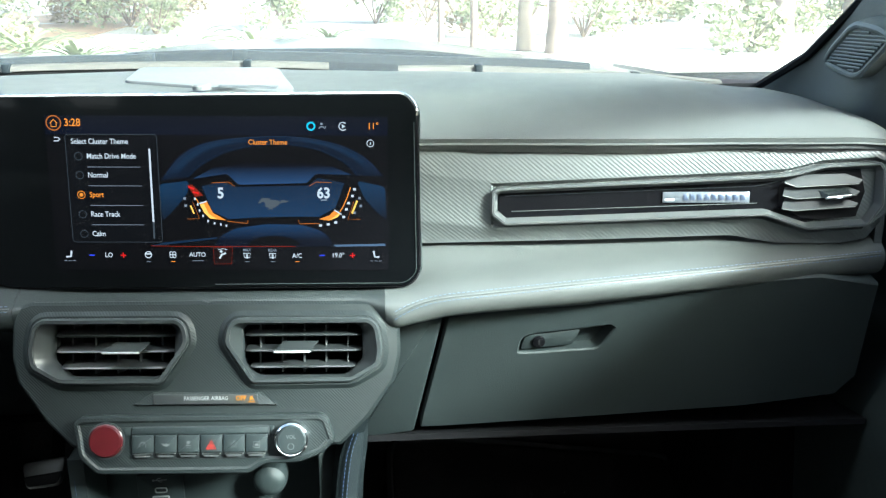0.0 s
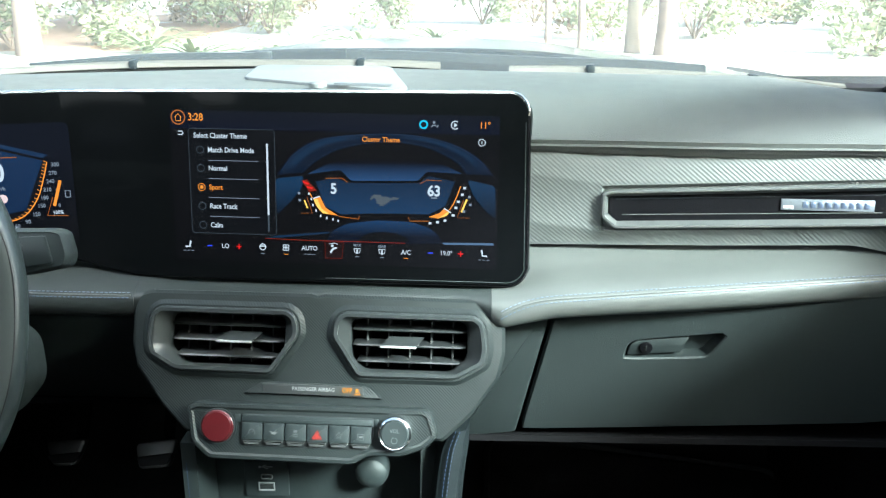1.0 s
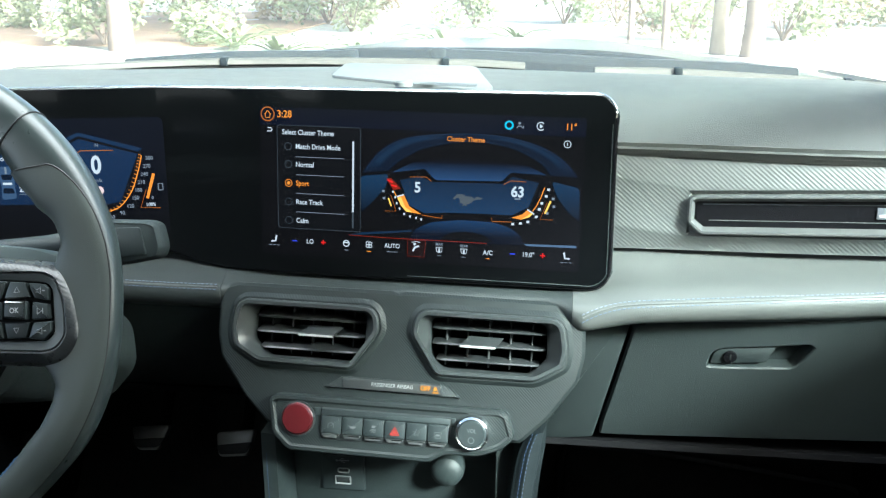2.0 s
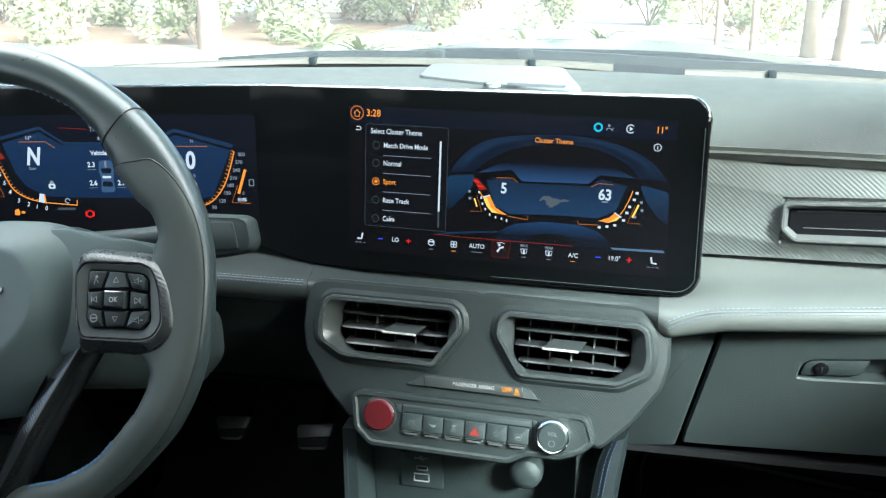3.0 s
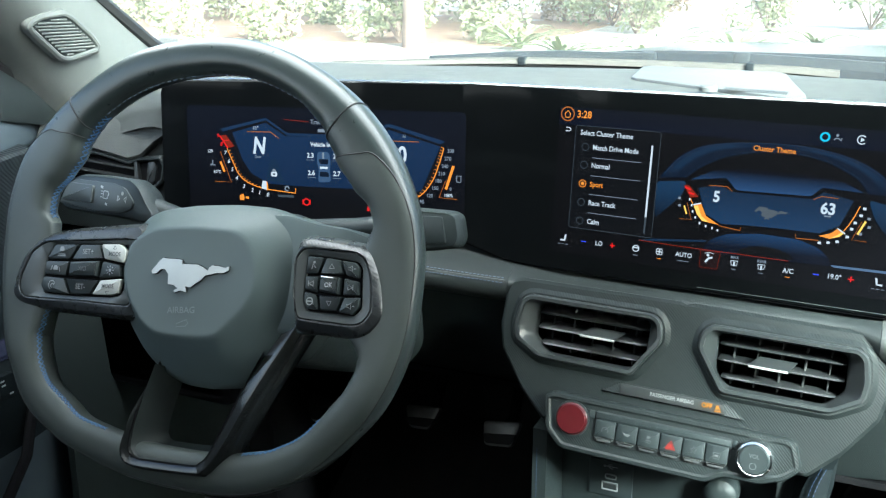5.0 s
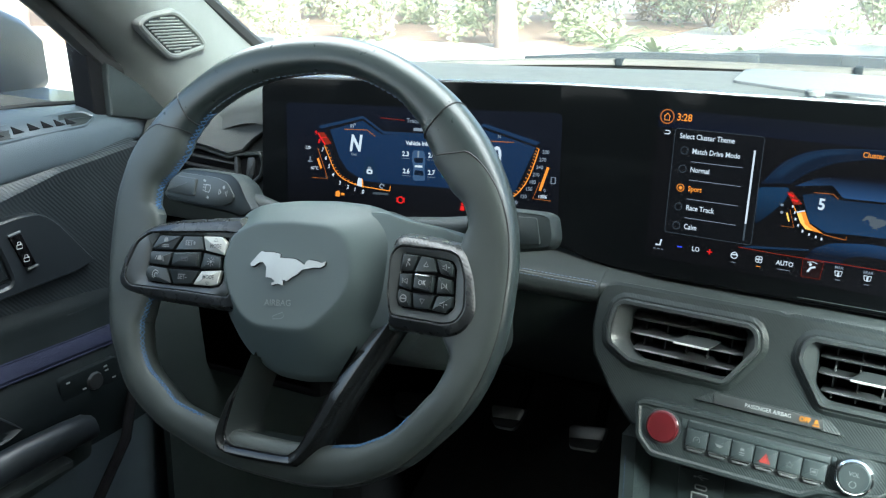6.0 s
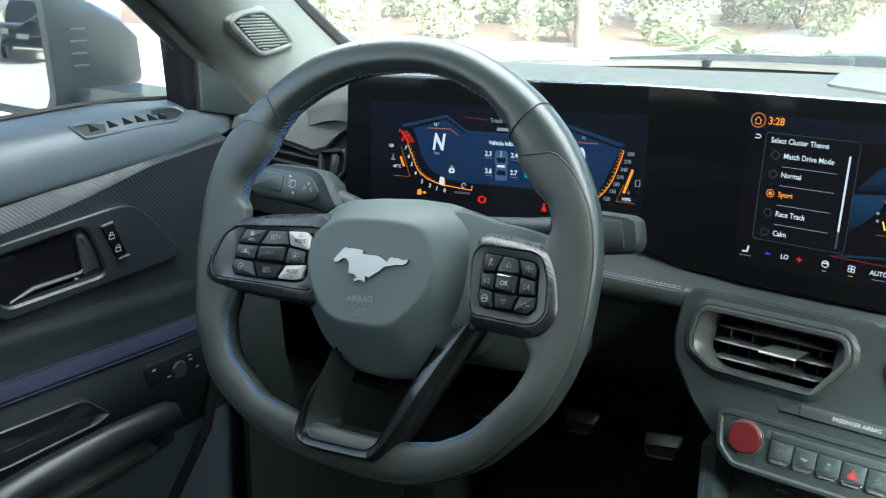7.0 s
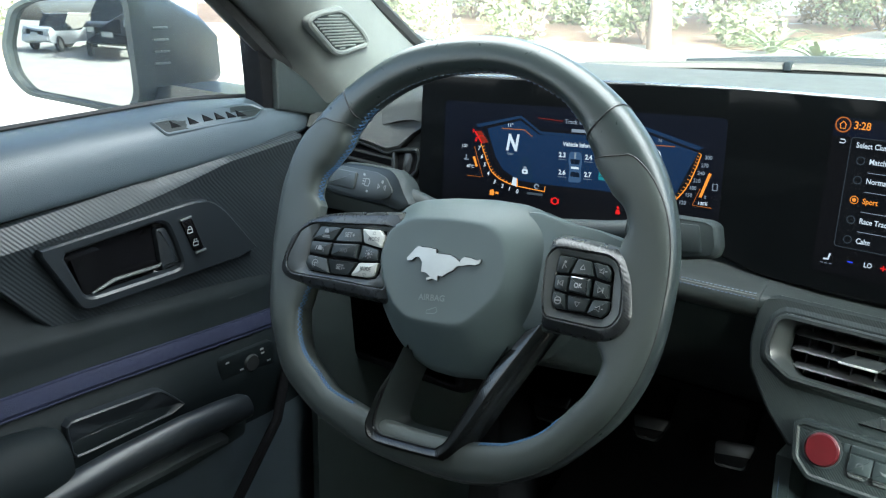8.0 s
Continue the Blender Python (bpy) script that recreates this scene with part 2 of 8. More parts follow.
HOODGLOW = glow_fade("screen_hood", (0.002, 0.005, 0.015), (0.06, 0.17, 0.42), "Z", 0.978, 0.962, 0.36 * LIT)
CLUSTERGLOW = glow_fade("screen_cluster_picture", (0.028, 0.098, 0.24), (0.016, 0.045, 0.105), "Z", 0.935, 0.968, 0.36 * LIT)
CLUSTERMAIN = glow_fade("cluster_field", (0.008, 0.036, 0.11), (0.014, 0.052, 0.145), "Z", 0.915, 0.985, 0.46 * LIT)
CLUSTERDARK = glow_fade("cluster_ground", (0.001, 0.002, 0.004), (0.003, 0.012, 0.036), "Z", 0.905, 0.995, 0.2 * LIT)
YELLOW = glow("lit_yellow", (1.0, 0.62, 0.12), 1.0 * LIT)
NAVY_SOFT = glow("screen_navy_soft", (0.05, 0.19, 0.5), 0.05 * LIT)
NAVY_LIGHT = glow("screen_navy_light", (0.05, 0.2, 0.5), 0.072 * LIT)
NAVYLINE = glow("screen_navy_line", (0.08, 0.2, 0.45), 0.16 * LIT)
EMBLEMLIT = glow("screen_emblem_grey", (0.35, 0.42, 0.5), 0.22 * LIT)
HUBGLOW = glow_fade("screen_hub_picture", (0.004, 0.012, 0.035), (0.035, 0.13, 0.34), "Z", 0.912, 0.927, 0.32 * LIT)
STEELFIELD = glow_fade("cluster_border_glow", (0.02, 0.07, 0.19), (0.03, 0.10, 0.25), "Z", 0.97, 1.0, 0.3 * LIT)
STEELCAR = glow("cluster_car_blue", (0.16, 0.32, 0.62), 0.26 * LIT)
FIELDDARK = glow("cluster_border", (0.2, 0.25, 0.4), 0.008 * LIT)


# ---- shape helpers ----
def thing(name, at, label, category, group="", kind=""):
    ob = new(name)
    ob.empty_display_size = 0.02
    ob.location = at
    return tagged(ob, label, category, group, kind)


def part(name, bm, material, parent=None, label="", sharp=32):
    """Links a bmesh, given in world coordinates, as one mesh object under a thing or a part."""
    bmesh.ops.recalc_face_normals(bm, faces=bm.faces)
    me = bpy.data.meshes.new(name)
    for f in bm.faces:
        f.smooth = True
    bm.to_mesh(me)
    bm.free()
    me.set_sharp_from_angle(angle=radians(sharp))
    me.materials.append(material)
    ob = new(name, me)
    if parent:
        ob.parent = parent
        ob.matrix_parent_inverse = Matrix.Translation(parent.location).inverted() if parent.type == "EMPTY" else Matrix()
    if label:
        ob["label"] = label
    return ob


def plane_at(p, lean=0.0, yaw=0.0, roll=0.0):
    """u to the right, v up, w towards the seats; lean tips the top forwards, away from the seats."""
    return Matrix.Translation(p) @ Matrix.Rotation(radians(yaw), 4, "Z") @ Matrix.Rotation(radians(90 - lean), 4, "X") @ Matrix.Rotation(radians(roll), 4, "Z")


def rounded(pts, r=0.004, seg=4):
    out, k = [], len(pts)
    for i in range(k):
        a, b, c = (Vector(pts[j % k]) for j in (i - 1, i, i + 1))
        d1, d2 = (a - b), (c - b)
        q = min(r, d1.length * 0.45, d2.length * 0.45)
        p1, p2 = b + d1.normalized() * q, b + d2.normalized() * q
        for s in range(seg + 1):
            f = s / seg
            out.append(tuple((1 - f) ** 2 * p1 + 2 * f * (1 - f) * b + f * f * p2))
    return out


def box2(u0, v0, u1, v1):
    return [(u0, v0), (u1, v0), (u1, v1), (u0, v1)]


def grown(pts, su, sv=None, shift=(0, 0)):
    sv = su if sv is None else sv
    cu, cv = (sum(p[k] for p in pts) / len(pts) for k in (0, 1))
    return [(cu + (p[0] - cu) * su + shift[0], cv + (p[1] - cv) * sv + shift[1]) for p in pts]


def inset(pts, d):
    """The outline moved inwards by d metres (outwards if negative), for outlines that are nearly convex."""
    k = len(pts)
    area = sum(pts[i - 1][0] * pts[i][1] - pts[i][0] * pts[i - 1][1] for i in range(k))
    s = 1 if area > 0 else -1
    out = []
    for i in range(k):
        a, b, c = (Vector(pts[j % k]) for j in (i - 1, i, i + 1))
        t = (b - a).normalized() + (c - b).normalized()
        t = t.normalized() if t.length > 1e-6 else (c - b).normalized()
        out.append((b[0] - t[1] * s * d, b[1] + t[0] * s * d))
    return out


def loft(loops, closed=True, cap0=False, cap1=False, bm=None):
    bm = bm or bmesh.new()
    rows = [[bm.verts.new(p) for p in lp] for lp in loops]
    k = len(rows[0])
    for a, b in zip(rows, rows[1:]):
        for i in range(k if closed else k - 1):
            j = (i + 1) % k
            bm.faces.new((a[i], a[j], b[j], b[i]))
    if cap0:
        bm.faces.new(rows[0][::-1])
    if cap1:
        bm.faces.new(rows[-1])
    return bm


def mixed(a, b, f):
    return [(p[0] + (q[0] - p[0]) * f, p[1] + (q[1] - p[1]) * f) for p, q in zip(a, b)]


def lift(m, pts, w):
    return [m @ Vector((p[0], p[1], w)) for p in pts]


def slab(pts, m, w0, w1, edge=0.001, bm=None):
    """A plate with a softened front edge, from w0 (back) to w1 (front)."""
    e = min(edge, abs(w1 - w0) * 0.6)
    return loft([lift(m, pts, w0), lift(m, pts, w1 - e), lift(m, inset(pts, e * 0.3), w1 - e * 0.3), lift(m, inset(pts, e), w1)], True, True, True, bm)


def ring(outer, inner, m, w0, w1, edge=0.001, bm=None):
    """A frame with a real opening."""
    return loft([lift(m, outer, w0), lift(m, outer, w1 - edge), lift(m, inset(outer, edge), w1), lift(m, inset(inner, -edge), w1), lift(m, inner, w1 - edge), lift(m, inner, w0), lift(m, outer, w0)], True, bm=bm)


def disc(m, u, v, r, w0, w1, seg=28, edge=0.0008, bm=None):
    return slab([(u + r * math.cos(2 * math.pi * i / seg), v + r * math.sin(2 * math.pi * i / seg)) for i in range(seg)], m, w0, w1, edge, bm)


def spline(pts, n):
    """Smooth curve through the points (Catmull-Rom), n steps a span."""
    P = [Vector(p) for p in pts]
    P = [P[0] * 2 - P[1], *P, P[-1] * 2 - P[-2]]
    out = []
    for i in range(1, len(P) - 2):
        for s in range(n):
            f = s / n
            a, b, c, d = P[i - 1], P[i], P[i + 1], P[i + 2]
            out.append(0.5 * (2 * b + (c - a) * f + (2 * a - 5 * b + 4 * c - d) * f * f + (3 * b - a - 3 * c + d) * f ** 3))
    return out + [P[-2]]


def tube(path, r, seg=8, closed=False, flat=1.0, bm=None):
    P = [Vector(p) for p in path]
    loops, up = [], Vector((0, 0, 1))
    for i, p in enumerate(P):
        a = P[i - 1] if i or closed else P[0]
        b = P[(i + 1) % len(P)] if i + 1 < len(P) or closed else P[-1]
        d = (b - a).normalized()
        s = d.cross(up)
        s = s.normalized() if s.length > 1e-4 else Vector((1, 0, 0))
        t = s.cross(d)
        rr = r[i] if isinstance(r, (list, tuple)) else r
        loops.append([p + s * rr * math.cos(2 * math.pi * k / seg) + t * rr * flat * math.sin(2 * math.pi * k / seg) for k in range(seg)])
    if closed:
        loops.append(loops[0])
        bm = loft(loops, True, bm=bm)
        bmesh.ops.remove_doubles(bm, verts=bm.verts, dist=1e-7)
        return bm
    return loft(loops, True, True, True, bm)


CABIN = Vector((0.0, 0.1, 1.12))


def sheet(rows, thick=0.004, bm=None):
    """A skin through rows of points, with its thickness on the side away from the cabin's middle."""
    A = np.array([[tuple(p) for p in r] for r in rows], float)
    du, dv = np.gradient(A, axis=0), np.gradient(A, axis=1)
    n = np.cross(du, dv)
    n /= np.maximum(np.linalg.norm(n, axis=2, keepdims=True), 1e-9)
    if ((np.array(CABIN) - A) * n).sum() < 0:
        n = -n
    B = A - n * thick
    bm = bm or bmesh.new()
    va = [[bm.verts.new(p) for p in r] for r in A]
    vb = [[bm.verts.new(p) for p in r] for r in B]
    h, w = len(va), len(va[0])
    for i in range(h - 1):
        for j in range(w - 1):
            bm.faces.new((va[i][j], va[i][j + 1], va[i + 1][j + 1], va[i + 1][j]))
            bm.faces.new((vb[i][j], vb[i + 1][j], vb[i + 1][j + 1], vb[i][j + 1]))
    loop = [(0, j) for j in range(w)] + [(i, w - 1) for i in range(1, h)] + [(h - 1, j) for j in range(w - 2, -1, -1)] + [(i, 0) for i in range(h - 2, 0, -1)]
    for (a, b), (c, d) in zip(loop, loop[1:] + loop[:1]):
        bm.faces.new((va[a][b], vb[a][b], vb[c][d], va[c][d]))
    return bm


def blend(x, stations, smooth=True):
    """Interpolates station tuples (x, values...) at x, smoothly or straight."""
    for a, b in zip(stations, stations[1:]):
        if x <= b[0]:
            f = min(1, max(0, (x - a[0]) / (b[0] - a[0])))
            f = f * f * (3 - 2 * f) if smooth else f
            return [p + (q - p) * f for p, q in zip(a[1:], b[1:])]
    return list(stations[-1][1:])


def steps(a, b, n):
    return [a + (b - a) * i / n for i in range(n + 1)]


def brick(x0, y0, z0, x1, y1, z1, r=0.004, bm=None):
    bm = bm or bmesh.new()
    made = bmesh.ops.create_cube(bm, size=1.0)["verts"]
    bmesh.ops.transform(bm, matrix=Matrix.LocRotScale(((x0 + x1) / 2, (y0 + y1) / 2, (z0 + z1) / 2), None, (x1 - x0, y1 - y0, z1 - z0)), verts=made)
    if r:
        edges = list({e for v in made for e in v.link_edges})
        bmesh.ops.bevel(bm, geom=edges, offset=r, segments=2, affect="EDGES", profile=0.6)
    return bm


def words(name, body, size, m, u, v, w, material, parent, align="CENTER", label="", stretch=0.9, bold=0.016, slant=0.0):
    """Text in the built-in font, as a flat mesh at (u, v, w) of the plane m. v is the middle of the line."""
    cu = bpy.data.curves.new(name, "FONT")
    cu.body, cu.size, cu.align_x, cu.align_y, cu.resolution_u = body, size, align, "CENTER", 3
    cu.offset, cu.shear = bold * size, slant
    tmp = bpy.data.objects.new(name, cu)
    scene.collection.objects.link(tmp)
    dg = bpy.context.evaluated_depsgraph_get()
    me = bpy.data.meshes.new_from_object(tmp.evaluated_get(dg))
    bpy.data.objects.remove(tmp)
    bpy.data.curves.remove(cu)
    bm = bmesh.new()
    bm.from_mesh(me)
    bpy.data.meshes.remove(me)
    bmesh.ops.transform(bm, matrix=m @ Matrix.Translation((u, v, w)) @ Matrix.Diagonal((stretch, 1, 1, 1)), verts=bm.verts)
    return part(name, bm, material, parent, label)


def flat(pts, m, w, bm=None):
    bm = bm or bmesh.new()
    bm.faces.new([bm.verts.new(m @ Vector((p[0], p[1], w))) for p in pts])
    return bm


def stroke(pts, width, m, w, bm=None):
    """A flat line of a given width along points of the plane."""
    P = [Vector(p) for p in pts]
    L, R = [], []
    for i, p in enumerate(P):
        d = (P[min(i + 1, len(P) - 1)] - P[max(i - 1, 0)]).normalized()
        q = Vector((-d[1], d[0])) * width / 2
        L.append(m @ Vector((*(p + q), w)))
        R.append(m @ Vector((*(p - q), w)))
    return loft([L, R], False, bm=bm)


def arc(u, v, r, a0, a1, n=16):
    return [(u + r * math.cos(radians(a0 + (a1 - a0) * i / n)), v + r * math.sin(radians(a0 + (a1 - a0) * i / n))) for i in range(n + 1)]


def stitches(path, step, length, r, material, name, parent, label):
    """A row of thread stitches along a smooth path, each a short raised capsule."""
    P = [Vector(p) for p in path]
    bm, at = bmesh.new(), 0.0
    for a, b in zip(P, P[1:]):
        d = b - a
        while at < d.length:
            q = a + d.normalized() * at
            e = d.normalized() * length / 2
            tube([q - e, q - e * 0.6, q + e * 0.6, q + e], [r * 0.4, r, r, r * 0.4], 5, bm=bm)
            at += step
        at -= d.length
    ob = part(name, bm, material, parent, label)
    ob["kind"] = "stuff"
    return ob

# ---- outside: ground, hood, cowl ----
g = bmesh.new()
bmesh.ops.create_grid(g, x_segments=120, y_segments=120, size=400)
for v in g.verts:
    q = math.hypot(v.co.x, v.co.y)
    v.co.z = 0.0 + (0.03 * noise.noise(v.co * 0.3) if 6 < q < 60 else 0)
tagged(part("ground", g, GRAVEL), "pale sunlit gravel parking ground", "ground", kind="structure")


def hood_z(x, y):
    f = (y - 1.40) / 1.0
    dome = 0.030 * math.exp(-((x / 0.42) ** 4))
    return 0.981 - 0.040 * f - 0.014 * f * f + dome - 0.05 * (abs(x) / 0.8) ** 3


hood = thing("car_hood", (0, 1.4, 0.9), "long grey-green painted car hood with a raised middle", "hood")
rows = [[(x, y + 0.12 * (1 - (x / 0.85) ** 2) - 0.12, hood_z(x, y)) for x in steps(-0.80, 0.80, 40)] for y in steps(1.42, 2.55, 24)]
part("hood_panel", sheet(rows, 0.012), PAINT, hood)
for s in (-1, 1):
    rows = [[(s * (0.805 + 0.13 * f), y - 0.05 - 0.10 * f, hood_z(0.8, y) - 0.002 - 0.16 * f * f) for f in steps(0, 1, 8)] for y in steps(1.25, 2.5, 20)]
    part("fender", sheet(rows, 0.01), PAINT, hood)
cowl = thing("windshield_cowl", (0, 1.25, 0.95), "dark grey plastic cowl below the windshield", "cowl", kind="structure")
rows = [[(x, 1.08 + 0.36 * f - 0.13 * (x / 0.8) ** 2, 0.962 - 0.012 * f - 0.02 * (x / 0.8) ** 2) for x in steps(-0.78, 0.78, 30)] for f in steps(0, 1, 6)]
part("cowl_panel", sheet(rows, 0.006), COWL, cowl)
rows = [[(x, 1.415 - 0.12 * (x / 0.85) ** 2 + dy, hood_z(x, 1.42) - dz) for x in steps(-0.78, 0.78, 30)] for dy, dz in ((0.030, -0.004), (0.002, -0.002), (-0.004, 0.030), (0.0, 0.075))]
part("hood_seal", sheet(rows, 0.006), COWL, cowl, "black hood edge seal")

# ---- dashboard ----
dashboard = thing("dashboard", (0, 0.9, 0.85), "dark grey vinyl dashboard with ribbed trim and blue stitching", "dashboard", kind="structure")


def glass_y(x):
    """Plan curve of the wide display panel, at z = 0.90."""
    a, b = 0.7004 - 0.0444 * x, 0.7560 + 0.2144 * x
    k = 0.0015
    return min(a, b) - k * math.log(1 + math.exp(-abs(a - b) / k))


TOP = [  # x, then y and z of eight profile points from the windshield to the trim band
    (-0.76, 1.00, 0.985, 0.96, 1.000, 0.86, 1.010, 0.78, 1.006, 0.72, 0.999, 0.680, 0.985, 0.674, 0.972, 0.670, 0.960),
    (-0.66, 1.03, 0.995, 0.98, 1.012, 0.87, 1.020, 0.79, 1.016, 0.725, 1.006, 0.680, 0.988, 0.674, 0.974, 0.670, 0.962),
    (-0.55, 1.07, 1.000, 1.00, 1.022, 0.88, 1.032, 0.79, 1.030, 0.72, 1.022, 0.672, 1.010, 0.664, 0.995, 0.662, 0.985),
    (-0.50, 1.09, 1.000, 1.02, 1.020, 0.88, 1.027, 0.78, 1.028, 0.71, 1.029, 0.690, 1.027, 0.700, 1.000, 0.705, 0.960),
    (0.0, 1.14, 1.002, 1.06, 1.024, 0.90, 1.025, 0.82, 1.025, 0.75, 1.026, 0.728, 1.025, 0.735, 1.000, 0.740, 0.960),
    (0.120, 1.12, 1.002, 1.05, 1.022, 0.90, 1.025, 0.82, 1.025, 0.76, 1.024, 0.735, 1.020, 0.735, 1.000, 0.740, 0.965),
    (0.185, 1.11, 1.002, 1.04, 1.021, 0.90, 1.027, 0.82, 1.026, 0.775, 1.016, 0.738, 0.990, 0.7385, 0.9872, 0.7440, 0.9805),
    (0.45, 1.06, 0.995, 1.00, 1.020, 0.88, 1.028, 0.80, 1.024, 0.755, 1.013, 0.718, 0.990, 0.7185, 0.9872, 0.7240, 0.9790),
    (0.60, 1.01, 0.985, 0.96, 1.006, 0.86, 1.014, 0.79, 1.012, 0.74, 1.004, 0.706, 0.990, 0.7065, 0.9885, 0.7130, 0.9860),
    (0.645, 0.98, 0.975, 0.94, 0.990, 0.85, 1.000, 0.78, 1.000, 0.735, 0.996, 0.706, 0.987, 0.7075, 0.9852, 0.718, 0.9842),
]
rows = []
for x in sorted({*steps(-0.76, -0.5, 14), *steps(-0.5, 0.18, 20), *steps(0.18, 0.645, 30)}):
    q = blend(x, TOP)
    if -0.53 < x < 0.195:  # keeps the skin behind the display
        for k, gap in ((4, 0.035), (5, 0.018), (6, 0.024), (7, 0.028)):
            q[2 * k] = max(q[2 * k], glass_y(x) + (q[2 * k + 1] - 0.90) * 0.0875 + gap)
    rows.append(spline([(x, q[2 * k], q[2 * k + 1]) for k in range(8)], 4))
part("dash_top", sheet(rows, 0.006), DASH, dashboard, "matt grey grained dash top")

# long shelf below the display and the band, with a rolled, stitched nose
LEDGES = [
    (-0.62, 0.700, 0.900, 0.695, 0.890, 0.690, 0.876, 0.686, 0.862, 0.690, 0.848, 0.700, 0.835),
    (-0.16, 0.735, 0.900, 0.716, 0.874, 0.694, 0.864, 0.680, 0.856, 0.682, 0.840, 0.700, 0.830),
    (-0.10, 0.735, 0.895, 0.716, 0.868, 0.694, 0.862, 0.688, 0.858, 0.700, 0.840, 0.720, 0.830),
    (0.15, 0.735, 0.895, 0.716, 0.866, 0.692, 0.862, 0.684, 0.854, 0.700, 0.838, 0.720, 0.826),
    (0.180, 0.760, 0.894, 0.718, 0.868, 0.686, 0.863, 0.670, 0.852, 0.672, 0.835, 0.698, 0.825),
    (0.228, 0.758, 0.896, 0.722, 0.877, 0.686, 0.870, 0.669, 0.860, 0.674, 0.844, 0.700, 0.836),
    (0.34, 0.755, 0.897, 0.727, 0.884, 0.692, 0.877, 0.675, 0.867, 0.678, 0.852, 0.694, 0.842),
    (0.50, 0.740, 0.900, 0.723, 0.891, 0.703, 0.884, 0.690, 0.874, 0.692, 0.860, 0.702, 0.852),
    (0.645, 0.726, 0.898, 0.718, 0.894, 0.710, 0.889, 0.703, 0.881, 0.705, 0.868, 0.714, 0.860),
]


def ledge_at(x):
    q = blend(x, LEDGES, x < 0.15)
    return spline([(x, q[2 * k], q[2 * k + 1]) for k in range(6)], 5)


rows = [ledge_at(x) for x in sorted({*steps(0.1725, 0.23, 12), *steps(0.23, 0.645, 24)})]
part("dash_ledge", sheet(rows, 0.006), LEDGE, dashboard, "padded grey vinyl ledge")
# these two stretches use the vinyl with shade in its colour
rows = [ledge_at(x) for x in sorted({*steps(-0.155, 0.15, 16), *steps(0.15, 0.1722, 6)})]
part("middle_ledge", sheet(rows, 0.006), LEDGE_SHADED, dashboard, "ledge over the center stack, shade put into its grey")
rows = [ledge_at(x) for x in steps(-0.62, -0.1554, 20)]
part("lower_ledge", sheet(rows, 0.006), LEDGE_SHADED, dashboard, "ledge below the display, shade put into its dark grey")


def seam_at(x, k):
    """A point of the stitched seam, which dips over the nose beside the center stack."""
    e = k + (2.4 * max(0, 1 - (x - 0.182) / 0.038) ** 2 if x > 0.1 else 0)
    q, i = ledge_at(x), int(e)
    return Vector(q[i]).lerp(Vector(q[i + 1]), e - i)


def seam_xs(a, b):
    return sorted({*steps(a, a + 0.04, 12), *steps(a + 0.04, b, 40)})


for a, b in ((0.182, 0.64), (-0.40, -0.158)):
    for k, mat in ((13, PALE_THREAD), (15, LEDGE_THREAD)):
        path = [seam_at(x, k) + Vector((0, -0.0005, 0.0007)) for x in seam_xs(a, b)]
        stitches(path, 0.0042, 0.0030, 0.00045, mat, "stitching", dashboard, "pale blue double stitching")
    part("seam_piping", tube([seam_at(x, 14) + Vector((0, 0, 0.0002)) for x in seam_xs(a, b)], 0.0009, 6), LEDGE, dashboard)

# ribbed band and slim vent strip in front of the passenger
F = plane_at((0.275, 0.728, 0.93), 8, -4.4)
STRIP = rounded([(-0.0025, 0.015), (0.005, 0.0185), (0.2488, 0.0294), (0.2713, 0.0313), (0.3045, 0.0395), (0.3548, 0.0417), (0.3595, 0.0349), (0.3597, 0.0008), (0.346, -0.0183), (0.2895, -0.022), (0.2509, -0.0086), (0.0098, -0.0172), (-0.0025, -0.0070)], 0.003, 3)
EDGES = {
    "top": [(-0.09, 0.0525), (-0.07, 0.0515), (-0.0122, 0.0456), (0.0664, 0.0470), (0.1709, 0.0499), (0.2436, 0.0539), (0.2747, 0.0559), (0.316, 0.0584), (0.352, 0.0575), (0.366, 0.046)],
    "upper": [(-0.09, 0.033), (0.0, 0.0225), (0.2488, 0.0335), (0.2713, 0.0355), (0.3045, 0.0435), (0.352, 0.0458), (0.366, 0.040)],
    "lower": [(-0.09, -0.013), (0.0, -0.0205), (0.2509, -0.0125), (0.2895, -0.0255), (0.346, -0.022), (0.366, -0.006)],
    "bottom": [(-0.09, -0.0315), (0.0996, -0.0275), (0.225, -0.0235), (0.267, -0.0312), (0.328, -0.0312), (0.352, -0.027), (0.366, -0.010)]}


def edge_v(name, u):
    return float(np.interp(u, [p[0] for p in EDGES[name]], [p[1] for p in EDGES[name]]))


rows = []
for u in sorted({*steps(-0.09, 0.366, 60), -0.0022, 0.0, 0.2488, 0.2713, 0.3045, 0.352}):
    t, a, b, d = (edge_v(k, u) for k in ("top", "upper", "lower", "bottom"))
    prof = [(t + 0.007, -0.014), (t + 0.003, -0.0050), (t, -0.0030), (t * 0.5 + a * 0.5, -0.0016), (a + 0.002, -0.0002), (a - 0.0005, -0.0004), (a - 0.0030, -0.0065 if u > -0.001 else -0.0014), (b + 0.0030, -0.0065 if u > -0.001 else -0.0038), (b + 0.0005, -0.0040), (b - 0.001, -0.0048), (d, -0.0118), (d - 0.0050, -0.0135), (d - 0.006, -0.03)]
    rows.append([F @ Vector((u, v, w)) for v, w in prof])
part("ribbed_band", sheet(rows, 0.004), RIBS, dashboard, "grey diagonal-ribbed trim band")

